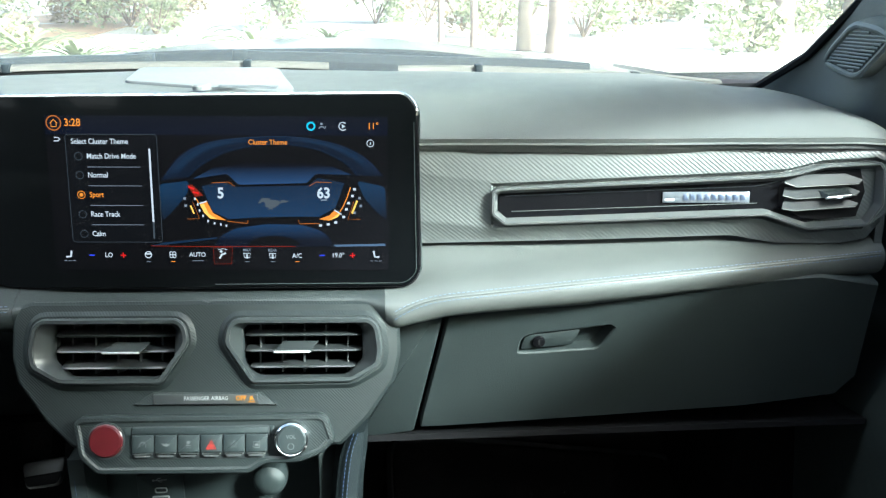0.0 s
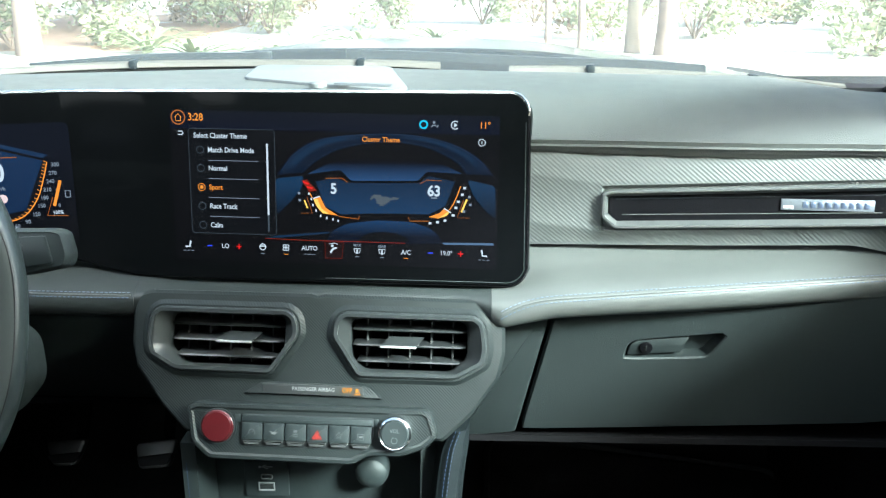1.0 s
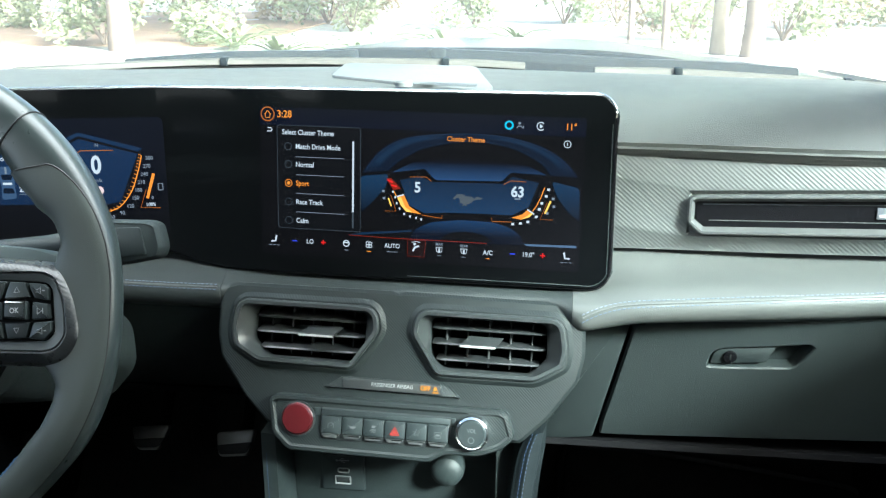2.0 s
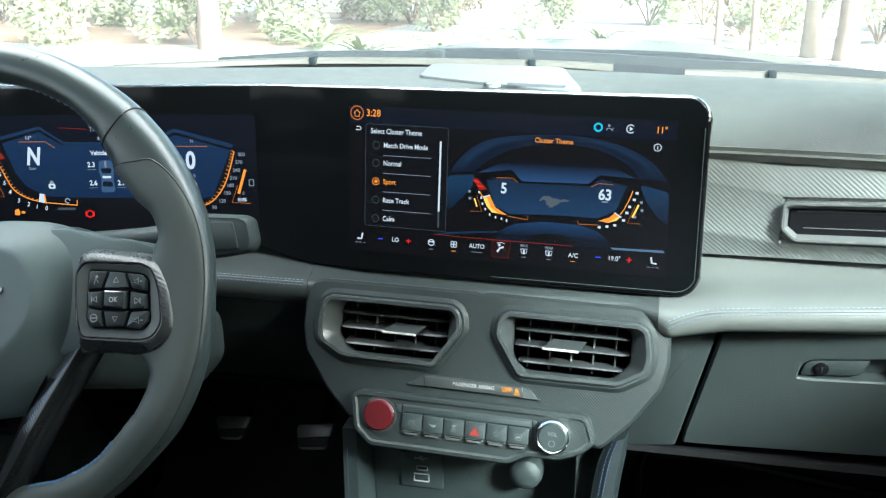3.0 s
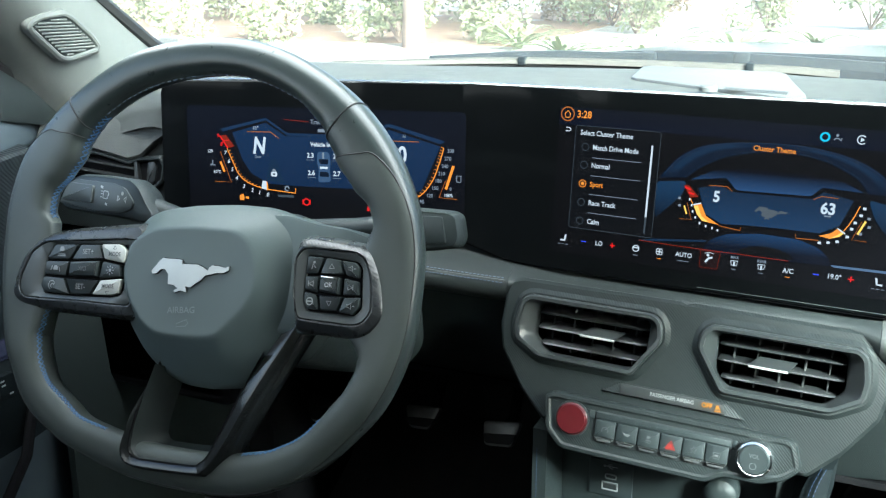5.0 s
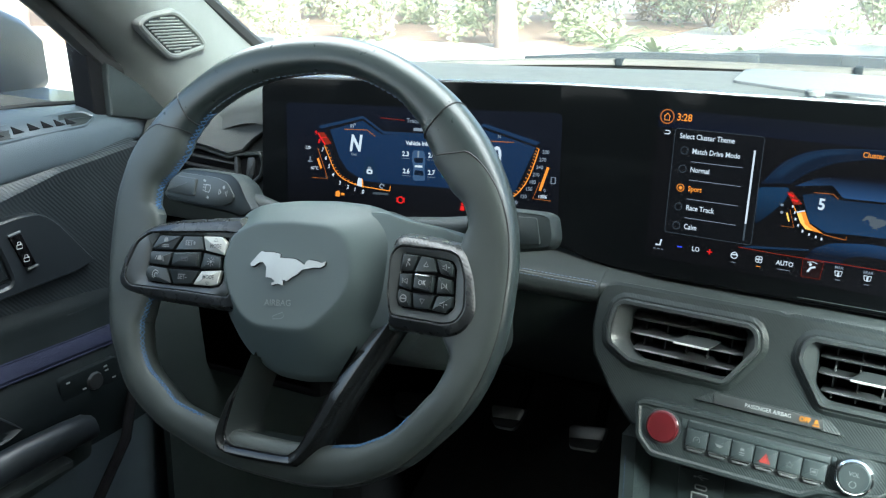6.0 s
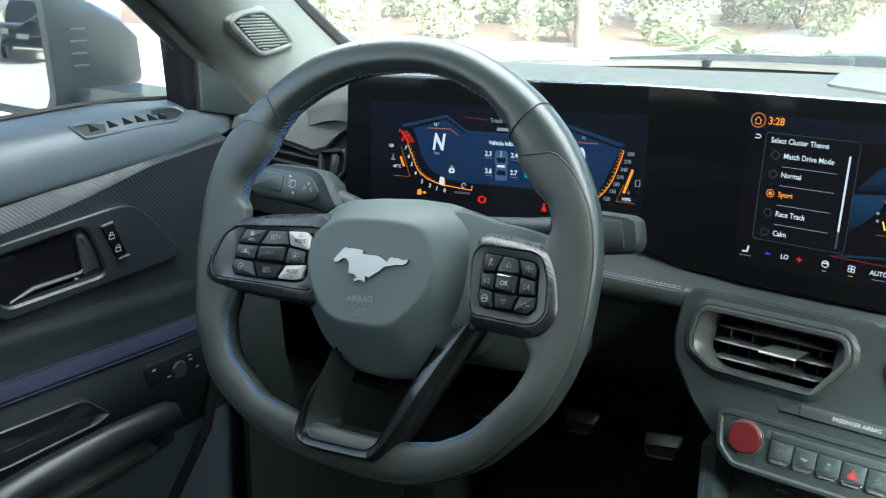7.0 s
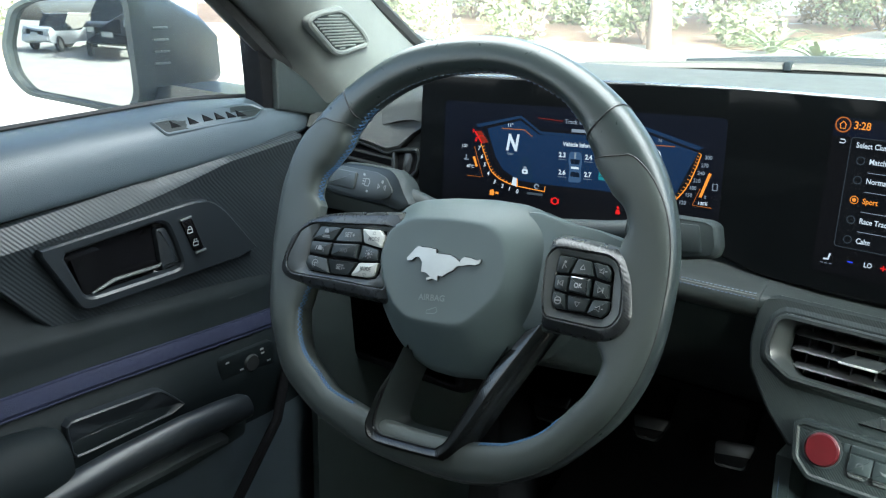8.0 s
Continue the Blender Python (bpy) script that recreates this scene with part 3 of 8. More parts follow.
strip = thing("vent_strip", (0.45, 0.72, 0.93), "slim satin grey vent strip with a gloss black insert", "air vent")
inner = inset(STRIP, 0.0065)
bm = loft([lift(F, STRIP, -0.006), lift(F, STRIP, 0.0035), lift(F, inset(STRIP, 0.0012), 0.005), lift(F, inset(STRIP, 0.0030), 0.005), lift(F, inner, -0.0035)], True)
part("bezel", bm, BEZEL, strip)
part("insert", slab([(p[0], p[1]) for p in ((0.0050, -0.0040), (0.0050, 0.0120), (0.0100, 0.0128), (0.2488, 0.0228), (0.2713, 0.0248), (0.3000, 0.0330), (0.3000, -0.0135), (0.2900, -0.0150), (0.2509, -0.0022), (0.0125, -0.0108))], F, -0.012, -0.0034, 0.0002), PIANO, strip, "gloss black insert", sharp=2)
part("insert_edge", stroke([(0.0107, 0.0098), (0.2415, 0.0187), (0.2545, 0.0208), (0.2683, 0.0249)], 0.0011, F, -0.0028), CHROME, strip)
part("insert_edge", stroke([(0.0167, -0.0045), (0.2449, 0.0030)], 0.0008, F, -0.0028), BEZEL, strip)
badge = part("badge_plate", slab(box2(0.1573, 0.0035, 0.2378, 0.0135), F, -0.0036, -0.0018, 0.0006), shade("badge_metal", (0.2, 0.22, 0.25), 0.35, metal=0.5), strip, "brushed metal badge with blue bars")
BADGE_BLUE = shade("badge_blue", (0.13, 0.16, 0.24), 0.3, metal=0.6)
for k in range(9):
    u = 0.176 + k * 0.0066
    part("badge_bar", slab(box2(u, 0.0058, u + 0.0046, 0.0115), F, -0.0018, -0.0013, 0.0002), BADGE_BLUE, badge)
part("badge_bar", slab(box2(0.1590, 0.0050, 0.1680, 0.0075), F, -0.0018, -0.0013, 0.0002), WHITE_MARK, badge)
part("vent_throat", slab([(0.2643, 0.0188), (0.2741, 0.0282), (0.2945, 0.0344), (0.3384, 0.0354), (0.3440, 0.0135), (0.3370, -0.0095), (0.2973, -0.0125), (0.2868, -0.0110), (0.2653, 0.0005)], F, -0.0034, -0.0026, 0.0002), VOID, strip, sharp=2)
for low_edge, back in (((0.2672, 0.0233), (0.2788, 0.0191), (0.3354, 0.0221), (0.3388, 0.0252)), ((0.3245, 0.0304), (0.2885, 0.0295))), (((0.2663, 0.0113), (0.2784, 0.0081), (0.3338, 0.0118), (0.3370, 0.0145)), ((0.3262, 0.0190), (0.2696, 0.0175))), (((0.2659, -0.0008), (0.2775, -0.0029), (0.3338, 0.0012), (0.3360, 0.0035)), ((0.3262, 0.0072), (0.2701, 0.0080))):
    o = [*low_edge, *back]
    bm = loft([[F @ Vector((p[0], p[1] - 0.0014, 0.0030 if k < 4 else -0.0022)) for k, p in enumerate(o)], [F @ Vector((p[0], p[1], 0.0034 if k < 4 else -0.0020)) for k, p in enumerate(o)]], True, True, True)
    slat = part("slat", bm, SLAT, strip, sharp=10)
    part("slat_edge", tube([F @ Vector((p[0], p[1] - 0.0008, 0.0034)) for p in low_edge[:3]], 0.0005, 5), BEZEL, slat, "bright slat edge")
part("tab", loft([[F @ Vector((u, v, w)) for u, v in q] for q, w in (([(0.2967, 0.0120), (0.3249, 0.0140), (0.3240, 0.0185), (0.2967, 0.0165)], -0.002), ([(0.3050, 0.0082), (0.3285, 0.0105), (0.3275, 0.0135), (0.3060, 0.0118)], 0.0080))], True, True, True), HARD, strip)
part("tab_edge", slab(rounded([(0.3035, 0.0066), (0.3275, 0.0092), (0.3268, 0.0122), (0.3045, 0.0100)], 0.0008), F, 0.007, 0.0095, 0.0006), CHROME, strip, "chrome tab edge")

# closed carcass of the dashboard, behind its skins
bm = brick(-0.74, 0.80, 0.72, 0.655, 1.02, 0.97, 0.0)
part("carcass", bm, VOID, dashboard)
part("end_cap", slab(rounded([(0.712, 0.86), (0.90, 0.86), (0.93, 0.970), (0.745, 0.978), (0.715, 0.968)], 0.01), Matrix.Translation((0.6415, 0, 0)) @ Matrix(((0, 0, 1, 0), (1, 0, 0, 0), (0, 1, 0, 0), (0, 0, 0, 1))), -0.004, 0.004), DASH, dashboard)

# glove box and the fixed panel beside it
G = plane_at((0.235, 0.70, 0.835), -10)
glove = thing("glove_box", (0.40, 0.72, 0.66), "closed dark grey plastic glove box with keyed latch", "glove box")
GL = [(-0.0335, -0.1315), (0.115, -0.126), (0.30, -0.118), (0.405, -0.105), (0.405, 0.034), (0.266, 0.0275), (0.1453, 0.0155), (-0.0045, 0.0005)]
LATCH = rounded([(0.0620, -0.0455), (0.0656, -0.0300), (0.0724, -0.0251), (0.123, -0.0202), (0.1573, -0.0162), (0.1444, -0.0359), (0.1394, -0.0423)], 0.003, 3)
hole_c = (0.108, -0.0325)


def by_angle(pts, c, n):
    P, out = [Vector(p) for p in pts], []
    for k in range(n):
        a = 2 * math.pi * k / n
        d = Vector((math.cos(a), math.sin(a)))
        best = None
        for i in range(len(P)):
            p, q = P[i - 1] - Vector(c), P[i] - Vector(c)
            e = q - p
            den = d.x * e.y - d.y * e.x
            if abs(den) < 1e-12:
                continue
            t = (p.x * e.y - p.y * e.x) / den
            s = (p.x * d.y - p.y * d.x) / den
            if t > 0 and -1e-6 <= s <= 1 + 1e-6 and (best is None or t > best):
                best = t
        out.append(tuple(Vector(c) + d * (best or 0.01)))
    return out


go, gi = by_angle(rounded(GL, 0.006, 3), hole_c, 72), by_angle(LATCH, hole_c, 72)
bm = loft([lift(G, go, -0.02), lift(G, go, -0.003), lift(G, inset(go, 0.002), 0), lift(G, inset(gi, -0.0015), 0), lift(G, gi, -0.0012), lift(G, grown(gi, 0.9), -0.013)], True, False, True)
part("lid", bm, HARD, glove)
part("latch_paddle", slab(rounded([(0.0650, -0.0432), (0.0685, -0.0300), (0.0745, -0.0262), (0.1225, -0.0216), (0.1155, -0.0390)], 0.003, 3), G, -0.012, -0.0022, 0.0012), HARD, glove)
part("key_barrel", disc(G, 0.0825, -0.0340, 0.0062, -0.004, -0.0003), PIANO, glove, "dark key cylinder")
part("key_slot", slab(box2(0.0818, -0.0370, 0.0833, -0.0310), G, -0.001, 0.0001), ALU, glove)
SIDE = [(-0.096, -0.1425), (-0.0375, -0.1350), (-0.0085, 0.000), (-0.010, 0.010), (-0.045, 0.010), (-0.070, -0.030)]
part("knee_panel", slab(rounded(SIDE, 0.003), G, -0.02, -0.0005, 0.0025), HARD, dashboard)
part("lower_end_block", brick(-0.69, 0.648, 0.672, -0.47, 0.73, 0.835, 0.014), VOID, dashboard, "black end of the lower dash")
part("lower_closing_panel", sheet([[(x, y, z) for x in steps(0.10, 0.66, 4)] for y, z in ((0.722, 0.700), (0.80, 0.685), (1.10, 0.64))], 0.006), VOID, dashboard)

# left end of the dashboard: creased cap, corner vent, knee bolster
L = plane_at((-0.60, 0.672, 0.94), 6, 8)
part("ribbed_end", slab(rounded([(-0.115, -0.075), (0.066, -0.085), (0.070, 0.052), (-0.05, 0.026), (-0.115, 0.020)], 0.006), L, -0.02, 0.002, 0.004), RIBS_FINE, dashboard, "fine ribbed end trim")
CAP = [(-0.115, 0.0215), (-0.0377, 0.0135), (-0.0172, 0.0090), (0.0031, 0.0038), (0.0202, 0.0088), (0.0372, 0.0243), (0.068, 0.0440)]
low_, high_ = CAP, [(-0.115, 0.0390), (-0.0377, 0.0465), (-0.0172, 0.0505), (0.0031, 0.0540), (0.0202, 0.0570), (0.0372, 0.0598), (0.068, 0.0650)]
rows = [[L @ Vector((p[0] + (q[0] - p[0]) * f, p[1] + (q[1] - p[1]) * f, w)) for f, w in ((0.0, 0.001), (0.0, 0.0100), (0.06, 0.0125), (0.2, 0.0118), (0.6, 0.0082), (0.92, 0.0045), (1.0, 0.0020), (1.06, -0.010))] for p, q in zip(low_, high_)]
part("smooth_end_cap", sheet(rows, 0.005), DASH, dashboard, "smooth grey creased end cap")
vent = thing("corner_vent", (-0.60, 0.67, 0.93), "black corner air vent in a satin surround", "air vent")
CV = rounded([(-0.100, 0.0165), (-0.0377, 0.0128), (0.0031, 0.0030), (0.0108, 0.0074), (0.0433, 0.0108), (0.0488, -0.0007), (0.0450, -0.0178), (0.0344, -0.0274), (0.0222, -0.0334), (-0.020, -0.0310), (-0.100, -0.0240)], 0.004, 3)
part("surround", loft([lift(L, CV, 0.0), lift(L, CV, 0.0080), lift(L, inset(CV, 0.0018), 0.0100), lift(L, inset(CV, 0.0035), 0.0098), lift(L, inset(CV, 0.0062), 0.0028)], True), BEZEL_DARK, vent)
part("throat", slab(inset(CV, 0.0055), L, -0.012, 0.0030, 0.0004), VOID, vent)
for v in (-0.0140, -0.0030):
    part("slat", loft([[L @ Vector((u, v + dv - (u + 0.03) * 0.10, w)) for dv, w in ((0, 0.002), (0.0004, 0.0090), (0.0022, 0.0090), (0.0032, 0.002))] for u in (-0.092, 0.010)], True, True, True), SLAT, vent)
part("divider", slab([(0.0080, -0.026), (0.0150, -0.028), (0.0125, 0.004), (0.0085, 0.002)], L, -0.002, 0.0090), SLAT, vent)
part("thumb_roller", slab(rounded([(0.0200, -0.0250), (0.0320, -0.0200), (0.0360, -0.0020), (0.0330, 0.0045), (0.0230, 0.0030)], 0.003), L, -0.002, 0.0060, 0.003), SLAT, vent)
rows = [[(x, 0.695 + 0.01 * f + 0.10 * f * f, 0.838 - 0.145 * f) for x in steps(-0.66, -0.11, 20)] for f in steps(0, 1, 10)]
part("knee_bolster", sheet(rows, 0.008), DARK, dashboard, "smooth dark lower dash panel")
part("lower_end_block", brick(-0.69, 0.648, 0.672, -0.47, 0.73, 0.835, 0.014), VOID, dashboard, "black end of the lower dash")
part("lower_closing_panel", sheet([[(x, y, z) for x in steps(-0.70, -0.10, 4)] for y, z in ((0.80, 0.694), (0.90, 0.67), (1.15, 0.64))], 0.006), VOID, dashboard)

# ---- speaker grille and light sensor on the dash top ----
grille = thing("dash_speaker", (0.0, 0.88, 1.036), "perforated speaker cover on the dash top, sky sheen in its pale colour", "speaker")
T = Matrix.Translation((0, 0, 1.0262))
GR = rounded([(-0.103, 0.922), (-0.116, 1.038), (-0.106, 1.050), (0.044, 1.030), (0.053, 1.018), (0.070, 0.925), (0.087, 0.838), (0.083, 0.806), (0.000, 0.858)], 0.012, 4)
part("cover", slab(GR, T, -0.006, 0.0024, 0.002), GRILLE_SHEEN, grille)
bm = bmesh.new()
for i in range(24):
    for j in range(4):
        u, v = 0.008 + i * 0.0026, 0.846 + j * 0.0062 - 0.0006 * i
        slab(box2(u, v, u + 0.0013, v + 0.0042), T, 0.0022, 0.0030, 0.0001, bm)
ob = part("perforation", bm, SLAT, grille)
ob["kind"] = "stuff"
sensor = thing("light_sensor", (-0.0045, 0.836, 1.028), "small round grey light sensor on the dash", "sensor")
part("dome", loft([[(-0.0045 + r * math.cos(a), 0.836 + r * 1.2 * math.sin(a), z) for a in steps(0, 2 * math.pi * 23 / 24, 23)] for r, z in ((0.0092, 1.0285), (0.0092, 1.0325), (0.0076, 1.0340), (0.003, 1.0345))], True, False, True), GREY_MARK, sensor)

# ---- wide display panel ----
display = thing("display_panel", (-0.16, 0.70, 0.86), "wide curved black glass panel with lit cluster and touch displays", "display screen")
LEAN = math.tan(radians(5))


def glass_pt(x, z, out=0.0):
    y = glass_y(x) + (z - 0.90) * LEAN
    d = (glass_y(x + 0.002) - glass_y(x - 0.002)) / 0.004
    n = Vector((d, -1, LEAN)).normalized()
    return Vector((x, y, z)) + n * out


def glass_top(x):
    return 1.0385 - 0.006 * max(0, -x - 0.1) - max(0, 0.017 - math.sqrt(max(0, 0.017 ** 2 - max(0, x - 0.186) ** 2))) - max(0, 0.012 - math.sqrt(max(0, 0.012 ** 2 - max(0, -0.520 - x) ** 2)))


def glass_bottom(x):
    q = blend(x, [(-0.532, 0.906), (-0.505, 0.884), (-0.33, 0.889), (-0.24, 0.888), (-0.145, 0.8705), (0.0, 0.8695), (0.203, 0.8690)])[0]
    return q + 0.017 - math.sqrt(max(0, 0.017 ** 2 - max(0, x - 0.186) ** 2))


xs = sorted({*steps(-0.532, -0.515, 8), *steps(-0.515, -0.33, 12), *steps(-0.33, -0.14, 24), *steps(-0.14, 0.186, 14), *steps(0.186, 0.2000, 8), *steps(0.2000, 0.2029, 8)})
rim = lambda w, d: [[glass_pt(x, glass_bottom(x) + (glass_top(x) - glass_bottom(x)) * f, w) for x in xs] for f in (0.0, 0.5, 1.0)]
part("glass", sheet([[glass_pt(x, glass_bottom(x) + (glass_top(x) - glass_bottom(x)) * f) for f in steps(0, 1, 10)] for x in xs], 0.012), SCREEN, display, "gloss black cover glass")
edge = [glass_pt(x, glass_top(x), -0.003) + Vector((0, 0, 0.0012)) for x in xs]
side = [glass_pt(0.2036, z, -0.003) for z in steps(1.0205, 0.8870, 10)]
low = [glass_pt(x, glass_bottom(x), -0.003) - Vector((0, 0, 0.0010)) for x in reversed(xs)]
part("top_trim", tube(edge[9:], 0.0022, 8), CHROME, display, "thin bright edge trim")
part("side_trim", tube([edge[-1], *side, *low[:14]], 0.0022, 8), PIANO, display)
line = [glass_pt(x, z, 0.0003) for x, z in [(0.2012, 1.015), (0.2012, 0.95), *((x - 0.0012, glass_bottom(x) + 0.0020) for x in (0.2024, 0.2012, 0.199, 0.196, 0.192, 0.187)), *((x, glass_bottom(x) + 0.0022) for x in steps(0.17, 0.02, 6))]]
part("edge_line", tube(line, 0.0004, 6), HARD, display, "thin dark satin line round the glass")
part("bottom_trim", tube(low[13:], 0.0018, 8), PIANO, display)
rows = [[glass_pt(x, glass_bottom(x) + (glass_top(x) - glass_bottom(x)) * f, -0.006 - 0.03 * (1 if 0 < k < 6 else 0)) for x in xs] for k, f in enumerate(steps(0.01, 0.99, 6))]
part("rear_housing", sheet(rows, 0.004), HARD, display)

# ---- centre stack ----
C = plane_at((0.0, 0.642, 0.745), 17.8)
MID = 0.0125
stack = thing("center_stack", (MID, 0.66, 0.70), "ribbed dark grey center stack fascia", "fascia", kind="structure")
HALF = [(0.0, 0.1235), (0.154, 0.1225), (0.1645, 0.119), (0.170, 0.108), (0.171, 0.075), (0.166, 0.052), (0.142, 0.018), (0.118, -0.006)]
VENT = [(0.0150, 0.0860), (0.0170, 0.1010), (0.0245, 0.1088), (0.1440, 0.1085), (0.1515, 0.1015), (0.1550, 0.0800), (0.1525, 0.0650), (0.1280, 0.0510), (0.0390, 0.0505)]
VENT_IN = [(0.0300, 0.0985), (0.0330, 0.1016), (0.1320, 0.1018), (0.1360, 0.0975), (0.1370, 0.0700), (0.1210, 0.0556), (0.0430, 0.0556), (0.0310, 0.0670)]
CR = C @ Matrix.Rotation(radians(-1.3), 4, "Z")


def bulge(m, pts, w, k=0.10):
    """Lifts an outline off the plane, with the whole panel gently crowned."""
    return [m @ Vector((p[0], p[1], w - k * (p[0] - MID) ** 2)) for p in pts]


vents = {s: rounded([(MID + s * u, v) for u, v in VENT], 0.004, 4) for s in (-1, 1)}
# fascia skin with two openings: left half, right half, each a ring round its vent
bm = bmesh.new()
for s in (-1, 1):
    half = [(MID + s * u, v) for u, v in [(0.0, 0.1235)] + HALF[1:] + [(0.0, -0.006)]]
    c = (MID + s * 0.085, 0.078)
    a = by_angle(half, c, 120)
    b = by_angle(vents[s], c, 120)
    soft = [q if abs(p[0] - MID) > 0.003 else (p[0], q[1]) for p, q in zip(a, inset(a, 0.003))]
    loft([bulge(CR, a, -0.025), bulge(CR, a, -0.004), bulge(CR, soft, -0.0005), bulge(CR, inset(b, -0.006), 0.0), bulge(CR, inset(b, -0.002), 0.0035), bulge(CR, b, 0.0035)], True, bm=bm)
bmesh.ops.remove_doubles(bm, verts=bm.verts, dist=0.0004)
inside = [f for f in bm.faces if all(abs((CR.inverted() @ v.co).x - MID) < 0.0003 for v in f.verts)]
bmesh.ops.delete(bm, geom=inside, context="FACES")
part("fascia_panel", bm, RIBS_FINE, stack, "fine diagonal-ribbed fascia")


def air_vent(s):
    o = vents[s]
    v = thing("center_air_vent", C @ Vector((MID + s * 0.085, 0.05, -0.02)), "black louvred air vent with satin surround and chrome tab", "air vent", "center vents")
    c = (MID + s * 0.085, 0.078)
    inn = by_angle(rounded([(MID + s * u, q) for u, q in VENT_IN], 0.004, 3), c, 90)
    o = by_angle(o, c, 90)
    mid = mixed(o, inn, 0.30)
    bm = loft([bulge(CR, o, -0.002), bulge(CR, o, 0.0055), bulge(CR, inset(o, 0.0015), 0.0072), bulge(CR, inset(o, 0.0045), 0.0068), bulge(CR, mid, 0.0045), bulge(CR, mixed(o, inn, 0.36), 0.0036), bulge(CR, mixed(o, inn, 0.9), -0.006), bulge(CR, inn, -0.010), bulge(CR, inn, -0.016)], True)
    part("surround", bm, BEZEL_DARK, v)
    part("throat", loft([lift(CR, inset(inn, -0.001), -0.012), lift(CR, inn, -0.05)], True, False, True), VOID, v)
    u0, u1 = min(p[0] for p in inn), max(p[0] for p in inn)
    for k, vv in enumerate((0.0922, 0.0782, 0.0636)):
        a, b = (u0 + 0.0015, u1 - 0.0015) if k < 2 else (u0 + 0.006, u1 - 0.006)
        up = 0.0068 if s < 0 else 0.0046
        prof = [(up - 0.0025, -0.028), (0.0002, -0.0100), (0.0010, -0.0083), (0.0024, -0.0092), (0.0012 + up, -0.028)]
        part("slat", loft([[CR @ Vector((u, vv - 0.0015 + dv, w)) for dv, w in (prof if i in (1, 2) else [(d * 0.8 + 0.0004, q - 0.004 * (q > -0.02)) for d, q in prof])] for i, u in enumerate((a, a + 0.005, b - 0.005, b))], True, True, True), SLAT, v)
    for k in range(5):
        u = u0 + (u1 - u0) * (k + 0.7) / 5.4
        part("vane", slab(box2(u - 0.0008, 0.0575, u + 0.0008, 0.1005), CR, -0.045, -0.020, 0.0004), VANE, v)
    tc = (u0 + u1) / 2 + (0.0095 if s < 0 else -0.0085)
    part("tab", loft([lift(CR, rounded([(tc - 0.016, a), (tc + 0.016, a), (tc + 0.0175 + (b - 0.0802) * 0.8, b), (tc - 0.0165 + (b - 0.0802) * 1.2, b)], 0.001), w) for a, b, w in ((0.0800, 0.0865, -0.013), (0.0788, 0.0830, -0.003), (0.0780, 0.0802, 0.0045))], True, True, True), BEZEL_DARK, v)
    part("tab_edge", slab(rounded(box2(tc - 0.0162, 0.0774, tc + 0.0162, 0.0794), 0.0008), CR, 0.0035, 0.0062, 0.0005), SILVER, v, "bright tab edge")
    return v


for s in (-1, 1):
    air_vent(s)

# airbag notice plate
plate = thing("airbag_indicator", C @ Vector((MID, 0.03, 0)), "dark passenger airbag indicator plate with lit amber text", "indicator")
part("wing_plate", slab(rounded([(-0.0515, 0.0329), (-0.0339, 0.0438), (0.0605, 0.0407), (0.0752, 0.0293)], 0.0015), C, -0.004, 0.0014, 0.0008), RIBS_FINE, plate)
part("window", slab(rounded([(-0.0330, 0.0332), (-0.0338, 0.0428), (0.0572, 0.0398), (0.0592, 0.0310)], 0.002), C, 0.0, 0.0026, 0.0006), SLAT, plate)
words("airbag_text", "PASSENGER AIRBAG", 0.0048, CR, 0.0120, 0.0376, 0.0034, KEY_MARK, plate, stretch=0.9)
words("off_text", "OFF", 0.0058, CR, 0.0425, 0.0375, 0.0034, AMBER, plate, label="amber lit text", bold=0.035)
bm = flat(arc(0.0515, 0.0382, 0.0014, 0, 330), CR, 0.0034)
stroke([(0.0490, 0.0345), (0.0545, 0.0345), (0.0530, 0.0372), (0.0500, 0.0362)], 0.0012, CR, 0.0034, bm)
part("off_sign", bm, AMBER, plate)

# button panel
panel = thing("control_panel", C @ Vector((MID, -0.02, 0)), "ribbed control panel with red start button and volume knob", "control panel")
PAN = rounded([(-0.1006, 0.0215), (-0.0926, 0.0258), (0.1131, 0.0218), (0.1195, 0.0178), (0.1258, -0.0022), (0.1139, -0.0132), (0.0939, -0.0205), (0.0640, -0.0202), (0.0500, -0.0284), (-0.0809, -0.0247), (-0.0960, -0.0100)], 0.005, 4)
part("frame", loft([lift(C, PAN, -0.03), lift(C, PAN, 0.009), lift(C, inset(PAN, 0.0012), 0.0108), lift(C, inset(PAN, 0.004), 0.0112), lift(C, inset(PAN, 0.006), 0.0098)], True, False, True), RIBS_FINE, panel, "fine ribbed surround")
CP = CR @ Matrix.Translation((0.0030, 0.0020, 0.0098))
part("start_button", loft([lift(CP, arc(-0.0752, 0.0008, r, 0, 352.5, 47), w) for r, w in ((0.0152, -0.002), (0.0150, 0.0010), (0.0140, 0.0018), (0.0140, 0.0034), (0.0128, 0.0050), (0.009, 0.0052))], True, False, True), RED, panel, "round red start button")
part("start_ring", loft([lift(CP, arc(-0.0752, 0.0008, r, 0, 352.5, 47), w) for r, w in ((0.0164, -0.001), (0.0162, 0.0016), (0.0148, 0.0016), (0.0146, -0.001))], True), SLAT, panel)
knob = part("volume_knob", loft([lift(CP, arc(0.0850, 0.0010, r, 0, 352.5, 47), w) for r, w in ((0.0154, -0.002), (0.0153, 0.0060), (0.0148, 0.0085), (0.0132, 0.0100), (0.0119, 0.0090))], True, False, False), CHROME, panel, "chrome volume knob")
